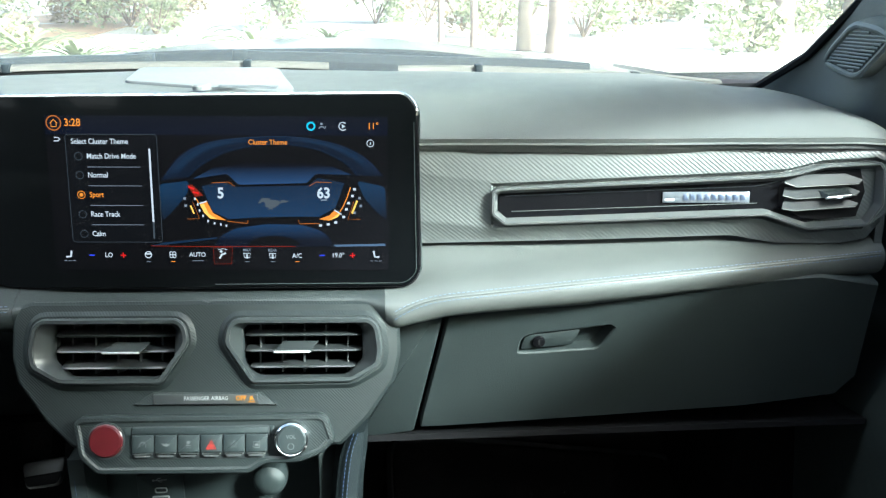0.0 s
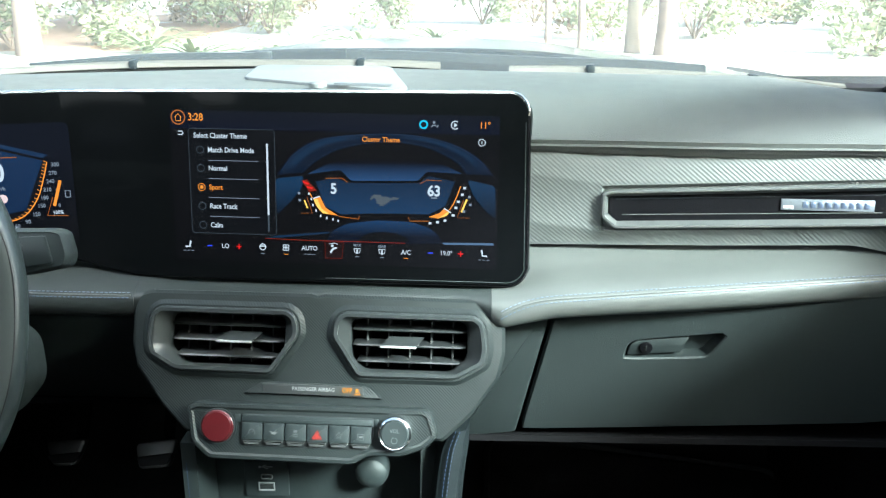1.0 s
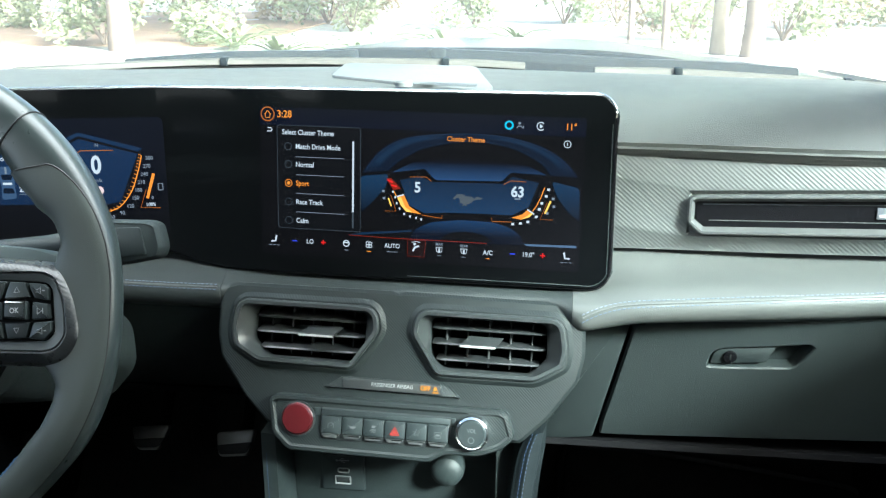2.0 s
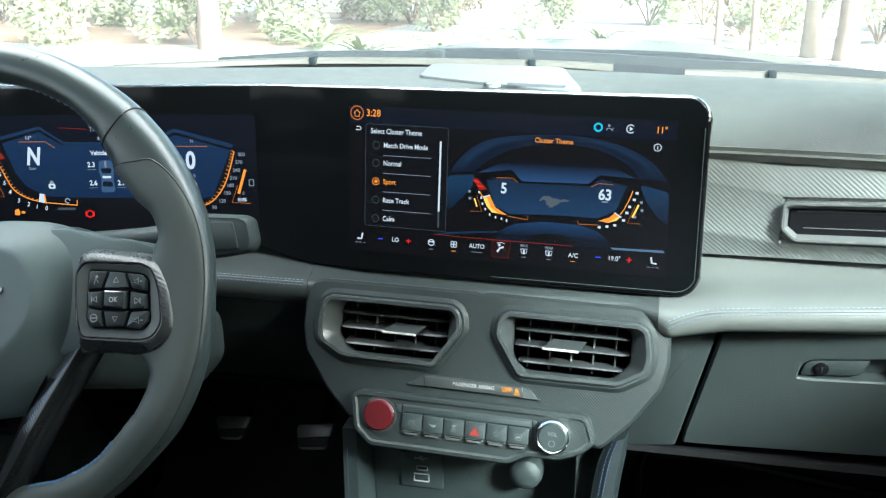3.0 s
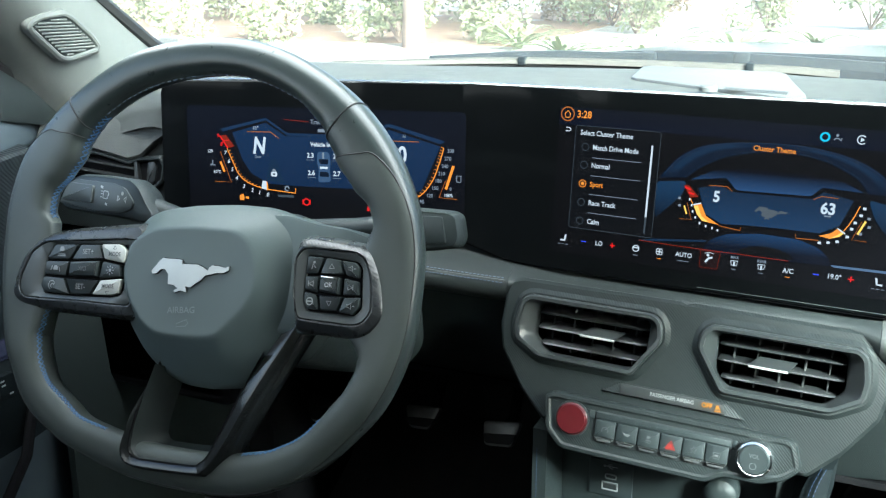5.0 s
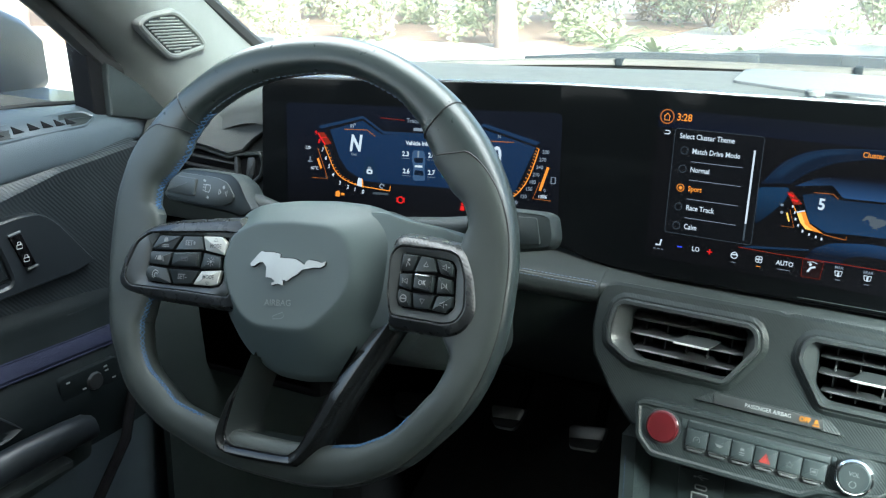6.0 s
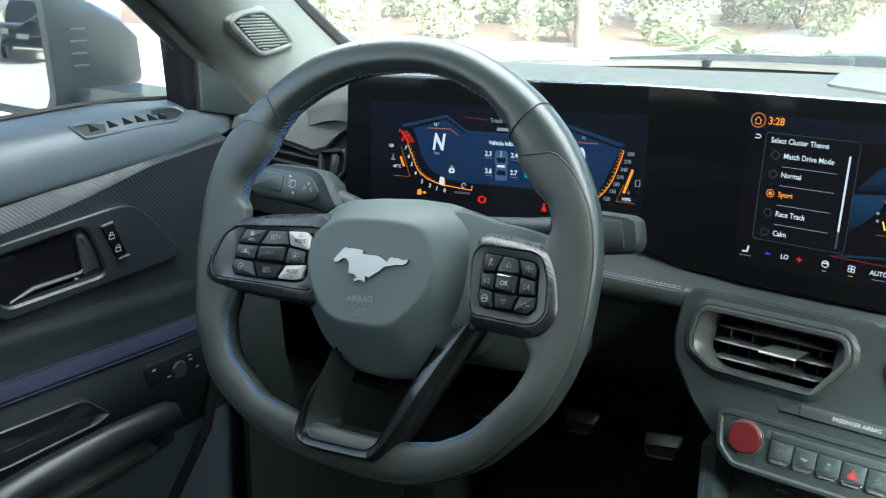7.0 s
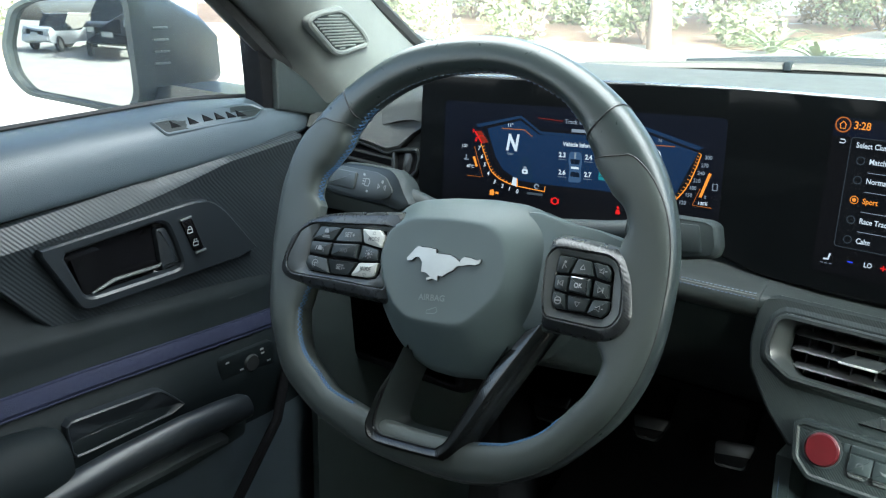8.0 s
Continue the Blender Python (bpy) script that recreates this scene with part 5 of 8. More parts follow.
for k, (pts, txt) in enumerate(KEYS_L):
    key = part("key_button", slab(rounded(inset(pts, 0.0004), 0.0012), WP, -0.0035, 0.0018, 0.0009), SILVER_KEY if txt == "M" else BUTTON, wheel, "silver mode key" if txt == "M" else "")
    cu, cv = sum(p[0] for p in pts) / len(pts), sum(p[1] for p in pts) / len(pts)
    if txt == "M":
        s = 1 if k == 2 else -1
        cv -= s * 0.0008
        words("key_text", "MODE", 0.0050, WP, cu, cv - s * 0.001, MARK_AT - 0.0001, GREY_MARK, key)
        part("key_symbol", stroke([(cu - 0.002, cv + s * 0.0032), (cu + 0.002, cv + s * 0.0032), (cu, cv + s * 0.0058), (cu - 0.002, cv + s * 0.0032)], 0.0005, WP, MARK_AT), GREY_MARK, key)
        continue
    if txt.startswith("SET"):
        words("key_text", txt, 0.0062, WP, cu, cv, MARK_AT, KEY_MARK, key)
        continue
    bm = bmesh.new()
    if txt in ("car", "cars"):
        q = cv + (0.0022 if txt == "car" else 0.0)
        flat([(cu - 0.0026, q - 0.0016), (cu + 0.0026, q - 0.0016), (cu + 0.0024, q + 0.0004), (cu + 0.0014, q + 0.0022), (cu - 0.0014, q + 0.0022), (cu - 0.0024, q + 0.0004)], WP, MARK_AT, bm)
        if txt == "car":
            for d in (0.0020, 0.0034):
                stroke([(cu - 0.0034 - d * 0.3, cv - d), (cu + 0.0034 + d * 0.3, cv - d)], 0.0008, WP, MARK_AT, bm)
        else:
            stroke([(cu - 0.0052, q - 0.002), (cu - 0.0036, q + 0.002)], 0.0008, WP, MARK_AT, bm)
            stroke([(cu + 0.0050, q - 0.003), (cu + 0.0036, q + 0.001)], 0.0008, WP, MARK_AT, bm)
    elif txt == "sun":
        flat(arc(cu, cv, 0.0014, 0, 330, 12), WP, MARK_AT, bm)
        for d in range(8):
            p = Vector((math.cos(d * math.pi / 4), math.sin(d * math.pi / 4)))
            stroke([(cu + p.x * 0.0024, cv + p.y * 0.0024), (cu + p.x * 0.0042, cv + p.y * 0.0042)], 0.0006, WP, MARK_AT, bm)
    else:
        stroke(arc(cu, cv, 0.0036, 20, 250, 16), 0.0008, WP, MARK_AT, bm)
        stroke(arc(cu + 0.0008, cv - 0.0006, 0.0018, 20, 250, 12), 0.0008, WP, MARK_AT, bm)
    part("key_symbol", bm, KEY_MARK, key)
MID_L = [(-0.1286, 0.0014), (-0.0994, 0.0030), (-0.1003, -0.0098), (-0.1299, -0.0100)]
key = part("key_button", slab(rounded(MID_L, 0.0010), WP, -0.0035, 0.0040, 0.0016), BUTTON, wheel)
words("key_text", "X/O", 0.0052, WP, -0.1145, -0.0040, 0.0042, GREY_MARK, key)
part("key_edge", tube(lift(WP, [(-0.1262, 0.0006), (-0.1020, 0.0019)], 0.0037), 0.0005, 5), BEZEL, key)
KEYS_R = [[(0.0995, 0.0120), (0.1139, 0.0111), (0.1091, -0.0010), (0.0986, -0.0013)], [(0.1153, 0.0109), (0.1263, 0.0098), (0.1303, -0.0009), (0.1107, -0.0011)], [(0.1280, 0.0093), (0.1392, 0.0082), (0.1431, 0.0043), (0.1425, -0.0036), (0.1325, -0.0015)],
          [(0.0982, -0.0028), (0.1096, -0.0027), (0.1100, -0.0152), (0.0986, -0.0129)], [(0.1311, -0.0035), (0.1424, -0.0056), (0.1434, -0.0158), (0.1307, -0.0160)],
          [(0.0986, -0.0142), (0.1093, -0.0165), (0.1112, -0.0278), (0.1015, -0.0274), (0.0979, -0.0214)], [(0.1108, -0.0166), (0.1300, -0.0171), (0.1264, -0.0280), (0.1127, -0.0279)], [(0.1320, -0.0176), (0.1444, -0.0172), (0.1444, -0.0250), (0.1395, -0.0300), (0.1280, -0.0284)]]
for k, pts in enumerate(KEYS_R):
    key = part("key_button", slab(rounded(inset(pts, 0.0003), 0.0010), WP, -0.0035, 0.0018, 0.0009), BUTTON, wheel)
    u, v = sum(p[0] for p in pts) / len(pts), sum(p[1] for p in pts) / len(pts)
    s = {1: 1, 6: -1}.get(k, 0)
    if s:
        bm = stroke([(u - 0.002, v - s * 0.0015), (u + 0.002, v - s * 0.0015), (u, v + s * 0.002), (u - 0.002, v - s * 0.0015)], 0.0006, WP, MARK_AT)
    elif k in (3, 4):
        s = -1 if k == 3 else 1
        bm = stroke([(u - s * 0.0018, v - 0.002), (u + s * 0.0016, v), (u - s * 0.0018, v + 0.002), (u - s * 0.0018, v - 0.002)], 0.0006, WP, MARK_AT)
        stroke([(u + s * 0.0022, v - 0.002), (u + s * 0.0022, v + 0.002)], 0.0006, WP, MARK_AT, bm)
    elif k == 5:
        bm = stroke(arc(u, v, 0.0026, 0, 360, 20), 0.0008, WP, MARK_AT)
        stroke([(u - 0.0022, v), (u + 0.0022, v)], 0.0010, WP, MARK_AT, bm)
    elif k == 0:
        bm = stroke([(u - 0.0015, v - 0.003), (u - 0.0005, v + 0.001), (u + 0.0018, v - 0.002)], 0.0008, WP, MARK_AT)
        flat(arc(u + 0.0005, v + 0.0022, 0.0011, 0, 330, 10), WP, MARK_AT, bm)
    else:
        bm = stroke([(u - 0.0030, v - 0.0008), (u - 0.0014, v - 0.0008), (u + 0.0006, v - 0.0024), (u + 0.0006, v + 0.0024), (u - 0.0014, v + 0.0008), (u - 0.0030, v + 0.0008)], 0.0005, WP, MARK_AT)
        stroke([(u + 0.0018, v), (u + 0.0036, v)], 0.0007, WP, MARK_AT, bm)
    part("key_symbol", bm, KEY_MARK, key)
key = part("key_button", slab(rounded([(0.1124, -0.0028), (0.1280, -0.0032), (0.1277, -0.0160), (0.1118, -0.0137)], 0.0010), WP, -0.0035, 0.0042, 0.0016), BUTTON, wheel)
words("key_text", "OK", 0.0050, WP, 0.1198, -0.0092, 0.0044, WHITE_MARK, key)
part("key_edge", slab([(0.1132, -0.0042), (0.1272, -0.0046), (0.1271, -0.0028), (0.1132, -0.0024)], WP, 0.0, 0.0043, 0.0004), CHROME, key, "bright key edge")

# lower spoke: a ribbed, gloss-edged U that hangs from the cover to the rim, with a smooth funnel inside
SPOKE_PAIRS = [((-0.0330, -0.060), (-0.0300, -0.066)), ((-0.0435, -0.0956), (-0.0400, -0.0930)), ((-0.0548, -0.1264), (-0.0478, -0.1190)), ((-0.0619, -0.1447), (-0.0518, -0.1379)), ((-0.0613, -0.1542), (-0.0506, -0.1472)),
               ((-0.0555, -0.1602), (-0.0433, -0.1519)), ((-0.0361, -0.1627), (-0.0300, -0.1524)), ((0.0171, -0.1618), (0.0096, -0.1521)), ((0.0243, -0.1599), (0.0177, -0.1492)), ((0.0306, -0.1549), (0.0249, -0.1423)),
               ((0.0459, -0.1365), (0.0345, -0.1240)), ((0.0623, -0.1090), (0.0452, -0.1033)), ((0.0780, -0.0800), (0.0560, -0.0800)), ((0.0912, -0.0541), (0.0700, -0.0560)), ((0.1010, -0.0330), (0.0800, -0.0380))]
so_, si_ = ([(p.x, p.y) for p in spline([(*q[k], 0) for q in SPOKE_PAIRS], 5)] for k in (0, 1))
loops = []
for n, (p, q) in enumerate(zip(so_, si_)):
    drop = 0.016 * max(0, 1 - n / 9) + 0.014 * max(0, 1 - (len(so_) - 1 - n) / 14)
    edge = lambda f, w: W @ Vector((p[0] + (q[0] - p[0]) * f, p[1] + (q[1] - p[1]) * f, w - drop))
    loops.append([edge(0.10, -0.020), edge(0.0, -0.007), edge(0.10, -0.001), edge(0.36, 0.0062), edge(0.42, 0.0066), edge(0.50, 0.0064), edge(0.90, 0.0040), edge(0.97, 0.0030), edge(1.0, 0.0010), edge(1.02, -0.012), edge(0.9, -0.024)])
part("lower_spoke", loft(loops, True, True, True), SPOKE, wheel, "ribbed gloss dark lower spoke with an opening", sharp=50)
part("spoke_edge", tube([W @ Vector((p[0] + (q[0] - p[0]) * 0.96, p[1] + (q[1] - p[1]) * 0.96, 0.0037)) for p, q in list(zip(so_, si_))[9:-12]], 0.0006, 6), PIANO, wheel, "gloss black edge")
lip = [(p[0], p[1]) for p in si_[2:-6]]
mid_u = 0.004
deep_lip = [(mid_u + (p[0] - mid_u) * 0.74, -0.1060 + (p[1] + 0.1060) * 0.74) for p in lip]
part("spoke_funnel", loft([lift(W, lip, 0.0012), lift(W, [(a[0] * 0.95 + b[0] * 0.05, a[1] * 0.95 + b[1] * 0.05) for a, b in zip(lip, deep_lip)], 0.0), lift(W, deep_lip, -0.026), lift(W, lip, -0.028)], False), DARK, wheel, "smooth dark funnel inside the lower spoke")
part("spoke_bridge", slab(rounded([(0.040, 0.046), (0.0760, 0.0450), (0.1010, 0.0385), (0.1290, 0.0345), (0.1560, 0.0255), (0.171, 0.016), (0.173, -0.036), (0.100, -0.046), (0.050, -0.050)], 0.006), W, -0.034, -0.0060, 0.004), PAD, wheel)
part("spoke_bridge", slab(rounded([(-0.050, 0.030), (-0.140, 0.026), (-0.172, 0.014), (-0.186, -0.026), (-0.140, -0.037), (-0.050, -0.038)], 0.006), W, -0.036, -0.0100, 0.004), DARK, wheel)
part("column_boss", loft([lift(W, arc(0.0, -0.01, r, 0, 350, 35), w) for r, w in ((0.040, -0.035), (0.045, -0.06), (0.045, -0.075))], True, True, True), VOID, wheel)

# ---- steering column and stalks ----
column = thing("steering_column", (-0.325, 0.60, 0.80), "dark grey plastic steering column shroud", "steering column", kind="structure")
loops = []
for w, hw, top, bot in ((-0.066, 0.070, 0.050, -0.062), (-0.080, 0.082, 0.055, -0.072), (-0.14, 0.090, 0.050, -0.080), (-0.24, 0.092, 0.030, -0.085)):
    o = rounded([(-hw, bot + 0.03), (-hw * 0.7, bot), (hw * 0.7, bot), (hw, bot + 0.03), (hw * 0.95, bot + 0.07), (hw * 0.74, top - 0.03), (hw * 0.55, top), (-hw * 0.55, top), (-hw * 0.74, top - 0.03), (-hw * 0.95, bot + 0.07)], 0.012, 4)
    loops.append(lift(W, o, w))
part("shroud", loft(loops, True, True, True), HARD, column)


def stalk(name, m, pts, tip, label, flip):
    st = thing(name, m @ Vector((*tip, -0.03)), label, "stalk")
    o = rounded(pts, 0.006, 4)
    head = part("head", loft([lift(m, grown(o, 0.86), -0.030), lift(m, inset(o, 0.003), -0.026), lift(m, o, -0.020), lift(m, o, -0.006), lift(m, inset(o, 0.0022), 0.0)], True, True, False), HARD, st)
    part("face", slab(inset(o, 0.0022), m, -0.003, -0.0004, 0.0006), BUTTON, st)
    part("stem", tube([m @ Vector((tip[0], tip[1], -0.016)), m @ Vector((tip[0] + flip * 0.035, tip[1] - 0.004, -0.020)), m @ Vector((tip[0] + flip * 0.09, tip[1] - 0.010, -0.030))], [0.012, 0.010, 0.010], 12), HARD, st)
    return st, head


ML = plane_at((-0.500, 0.53, 0.945), 18, -8)
st, head = stalk("indicator_stalk", ML, [(-0.0690, -0.0145), (-0.0590, 0.0040), (-0.0455, 0.0150), (-0.0164, 0.0176), (0.0291, 0.0190), (0.0428, 0.0130), (0.0555, -0.0005), (0.0690, -0.0110), (0.0560, -0.0210), (0.0255, -0.0195), (-0.0043, -0.0205), (-0.0600, -0.0215)], (0.040, -0.006), "black turn signal stalk with printed symbols", 1)
part("symbol_plate", slab(rounded([(-0.0572, 0.0040), (-0.0446, 0.0098), (0.0108, 0.0114), (0.0256, 0.0086), (0.0390, -0.0023), (0.0370, -0.0095), (0.0255, -0.0143), (-0.0047, -0.0168), (-0.0655, -0.0156)], 0.003), ML, -0.001, 0.0012, 0.0006), STALK_KEY, st)
part("end_switch", slab(rounded([(-0.0485, 0.0057), (-0.0172, 0.0066), (-0.0167, -0.0107), (-0.0610, -0.0119)], 0.002), ML, 0.0, 0.0035, 0.0012), STALK_KEY, st)
bm = stroke([(-0.0030, 0.0030), (0.0030, 0.0030), (0.0042, 0.0), (0.0030, -0.0040), (-0.0030, -0.0040), (-0.0030, 0.0030)], 0.0009, ML, 0.0015)
for q in (-0.0030, 0.0, 0.0024):
    stroke([(-0.0070, q), (-0.0042, q)], 0.0008, ML, 0.0015, bm)
for q in (1, -1):
    stroke([(0.0232 + q * 0.0030, -0.0015 + q * 0.0004), (0.0232 + q * 0.0058, 0.0010), (0.0232 + q * 0.0058, -0.0042), (0.0232 + q * 0.0030, -0.0015 + q * 0.0004)], 0.0010, ML, 0.0015, bm)
flat(arc(0.0232, 0.0035, 0.0018, 0, 330, 10), ML, 0.0015, bm)
stroke([(-0.0080, 0.0068), (-0.0045, 0.0058)], 0.0022, ML, 0.0015, bm)
stroke([(0.0010, -0.0085), (0.0040, -0.0095)], 0.0022, ML, 0.0015, bm)
part("symbols", bm, WHITE_MARK, st)
MR = plane_at((-0.157, 0.532, 0.945), 14, 4)
st, head = stalk("wiper_stalk", MR, [(-0.060, 0.0190), (0.0061, 0.0188), (0.0135, 0.0160), (0.0178, -0.0015), (0.0148, -0.0100), (-0.0087, -0.0150), (-0.060, -0.0190)], (-0.045, 0.0), "grey wiper stalk with printed symbols", -1)
part("end_switch", slab(rounded([(-0.045, 0.0118), (0.0015, 0.0138), (0.0067, -0.0068), (-0.045, -0.0125)], 0.002), MR, -0.001, 0.0014, 0.0008), BUTTON, st)
bm = bmesh.new()
for q in (0.007, 0.000, -0.007):
    stroke([(-0.022, q), (-0.018, q + 0.002), (-0.015, q), (-0.019, q - 0.002)], 0.0007, MR, 0.0016, bm)
part("symbols", bm, GREY_MARK, st)

# ---- pedals and footwells ----
def pedal(name, pts, label, arm_x):
    p = thing(name, (arm_x, 1.0, 0.48), label, "pedal")
    m = plane_at((0, 1.0, 0.505), 28)
    o = rounded(pts, 0.008, 4)
    part("plate", slab(o, m, -0.010, 0.0, 0.002), PEDAL, p, "bright metal pedal plate")
    u0, u1 = min(q[0] for q in pts), max(q[0] for q in pts)
    v0, v1 = min(q[1] for q in pts), max(q[1] for q in pts)
    part("rubber_pad", slab(rounded(inset([(q[0], q[1] - (0.016 if q[1] > (v0 + v1) / 2 else 0)) for q in pts], 0.004), 0.004), m, -0.001, 0.0025, 0.001), RUBBER, p)
    part("lever", tube([m @ Vector(((u0 + u1) / 2, (v0 + v1) / 2, -0.008)), m @ Vector(((u0 + u1) / 2, v1, -0.05)), (arm_x, 1.16, 0.66)], 0.009, 8), VOID, p)
    return p


pedal("clutch_pedal", [(-0.604, 0.002), (-0.538, 0.012), (-0.548, -0.034), (-0.590, -0.036)], "bright metal clutch pedal in the footwell", -0.57)
pedal("brake_pedal", [(-0.437, 0.018), (-0.379, 0.024), (-0.392, -0.012), (-0.424, -0.014)], "bright metal brake pedal in the footwell", -0.405)
pedal("accelerator_pedal", [(-0.311, 0.018), (-0.254, 0.026), (-0.262, -0.012), (-0.304, -0.016)], "bright metal accelerator pedal in the footwell", -0.285)
cabin = thing("cabin_floor", (0, 0.5, 0.25), "black carpeted car floor", "floor", kind="structure")
rows = [[(x, y, z) for x in steps(-0.78, 0.78, 12)] for y, z in ((-1.30, 0.28), (0.4, 0.26), (0.95, 0.26), (1.12, 0.34), (1.25, 0.52), (1.28, 0.95))]
part("carpet", sheet(rows, 0.02), CARPET, cabin)
mat = thing("floor_mat", (0.42, 0.95, 0.29), "black rubber-edged passenger floor mat", "floor mat")
MP = plane_at((0.42, 0.98, 0.31), 60)
o = rounded([(-0.25, -0.30), (0.20, -0.30), (0.20, 0.20), (-0.25, 0.26)], 0.05, 6)
part("carpet_face", slab(inset(o, 0.008), MP, -0.006, 0.002, 0.001), CARPET, mat)
part("edging", tube(lift(MP, o, 0.0), 0.006, 6, True), RUBBER, mat)

# ---- driver's door ----
D = Matrix(((0, 0, 1, -0.70), (1, 0, 0, 0), (0, 1, 0, 0), (0, 0, 0, 1)))  # u forwards, v up, w into the cabin
door = thing("driver_door", (-0.74, 0.2, 0.35), "closed dark grey driver's door with ribbed trim and blue stripe", "car door")
PROF = [  # v, w of the inner skin from the window sill down
    (1.006, -0.055), (1.006, -0.035), (0.998, -0.012), (0.982, 0.001), (0.962, 0.004), (0.955, 0.001), (0.951, -0.010), (0.944, -0.022), (0.900, -0.022), (0.850, -0.020), (0.818, -0.008), (0.806, 0.004), (0.797, 0.011), (0.780, 0.015), (0.755, 0.024), (0.735, 0.034), (0.715, 0.040), (0.690, 0.040), (0.640, 0.030), (0.560, 0.020), (0.45, 0.010), (0.36, 0.0)]


def door_skin(u, v, w):
    fwd = max(0, u - 0.50)
    fold = min(1, max(0, (0.985 - v) / 0.03)) if v > 0.9 else 0
    tilt = 0.035 + 0.040 * min(1, max(0, (1.0 - v) / 0.045)) if v > 0.9 else (0.0105 if v < 0.79 else -0.05)
    return D @ Vector((u, v - 0.10 * fwd * max(0, (v - 0.96) / 0.04) + tilt * (u - 0.45) - 0.012 * fold, w - fwd ** 2))


curve = spline([(0, v, w) for v, w in PROF], 4)
cutat = next(k for k, p in enumerate(curve) if p.y < 0.885)
rows = [[door_skin(u, p.y, p.z) for p in curve[:cutat + 1]] for u in steps(-0.60, 0.70, 44)]
part("inner_panel", sheet(rows, 0.012), DOORSKIN, door, "dark grey padded door panel")
lowat = next(k for k, p in enumerate(curve) if p.y < 0.655)
rows = [[door_skin(u, p.y, p.z) for p in curve[lowat:]] for u in steps(-0.60, 0.70, 44)]
part("door_pocket_panel", sheet(rows, 0.012), DOORSKIN, door, "plain grey panel at the door's foot")
rows = [[door_skin(u, p.y, p.z) for p in curve[cutat:lowat + 1]] for u in steps(-0.60, 0.70, 44)]
part("lower_panel", sheet(rows, 0.012), DOORLOW, door, "black lower door panel")
part("outer_shell", brick(-0.83, -0.62, 0.30, -0.79, 0.74, 0.985, 0.01), PAINT, door)
part("sill_seal", tube([door_skin(u, 1.008, -0.056) for u in steps(-0.6, 0.66, 20)], 0.0032, 6), RUBBER, door)
TRIM_TOP = [(-0.40, 0.885), (0.2556, 0.9231), (0.311, 0.9292), (0.3718, 0.9365), (0.439, 0.9451), (0.5134, 0.9534), (0.62, 0.962)]
TRIM_FOLD = [(-0.40, 0.0235), (0.31, 0.0233), (0.3691, 0.0227), (0.437, 0.0183), (0.5123, 0.0094), (0.60, 0.0066)]  # width of the lit upper face
TRIM_LOW = [(-0.40, 0.862), (0.18, 0.874), (0.225, 0.872), (0.2467, 0.8630), (0.2746, 0.8294), (0.2949, 0.8102), (0.3238, 0.8022), (0.4238, 0.8025), (0.4991, 0.7973), (0.557, 0.7897), (0.62, 0.783)]
rows = []
for u in sorted({*steps(-0.40, 0.22, 14), *steps(0.22, 0.34, 24), *steps(0.34, 0.62, 24)}):
    a, b = (float(np.interp(u, [p[0] for p in q], [p[1] for p in q])) for q in (TRIM_TOP, TRIM_LOW))
    k = a - min(float(np.interp(u, [p[0] for p in TRIM_FOLD], [p[1] for p in TRIM_FOLD])), (a - b) * 0.6)
    rows.append([D @ Vector((u, v, w)) for v, w in ((a + 0.001, -0.020), (a, -0.0035), (a - 0.0015, -0.0012), (k + 0.004, 0.0055), (k, 0.0068), (k - 0.004, 0.0058), (k - min(0.012, (k - b) * 0.4), 0.0016), (b + min(0.010, (k - b) * 0.3), 0.0012), (b + min(0.003, (k - b) * 0.1), 0.0008), (b + 0.0004, -0.0010), (b, -0.006), (b, -0.02))])
part("ribbed_trim", sheet(rows, 0.004), RIBS_DOOR, door, "diagonal-ribbed door trim")
PA = rounded([(0.2794, 0.8974), (0.4574, 0.9110), (0.4792, 0.9080), (0.4969, 0.8933), (0.5381, 0.8405), (0.5350, 0.8362), (0.3248, 0.8263), (0.3162, 0.8301)], 0.006, 4)
HA = rounded([(0.3033, 0.8884), (0.4118, 0.8982), (0.4216, 0.8938), (0.4297, 0.8710), (0.4360, 0.8476), (0.4323, 0.8421), (0.3306, 0.8384), (0.3218, 0.8415)], 0.006, 4)
c = (0.375, 0.864)
a, b = by_angle(PA, c, 90), by_angle(HA, c, 90)
part("handle_plate", loft([lift(D, a, -0.01), lift(D, a, 0.0120), lift(D, inset(a, 0.0018), 0.0140), lift(D, inset(b, -0.0025), 0.0140), lift(D, b, 0.0120), lift(D, inset(b, 0.002), 0.0030)], True), GRAB, door, "smooth dark handle plate")
part("handle_recess", loft([lift(D, inset(b, 0.0005), 0.0060), lift(D, inset(b, 0.003), 0.0035), lift(D, grown(b, 0.85), 0.0024), lift(D, grown(b, 0.6), 0.0022)], True, False, True), PIANO, door)
handle = part("door_handle", loft([lift(D, rounded([(0.3140, 0.8800), (0.3470, 0.8835), (0.3520, 0.8640), (0.3600, 0.8535), (0.4090, 0.8550), (0.4100, 0.8500), (0.3400, 0.8400), (0.3240, 0.8410)], 0.002), w) for w in (0.001, 0.0065, 0.0078)], True, True, True), PIANO, door, "gloss black pull handle")
part("handle_lip", tube(lift(D, [(0.332, 0.841), (0.358, 0.8485), (0.410, 0.8500), (0.4125, 0.853)], 0.0085), [0.0012, 0.0022, 0.0018, 0.0012], 8), BEZEL, handle)
part("handle_cup", slab(rounded([(0.409, 0.8905), (0.423, 0.8910), (0.4355, 0.872), (0.4410, 0.845), (0.4130, 0.8420)], 0.006), D, -0.01, 0.0088, 0.006), GRAB, door)
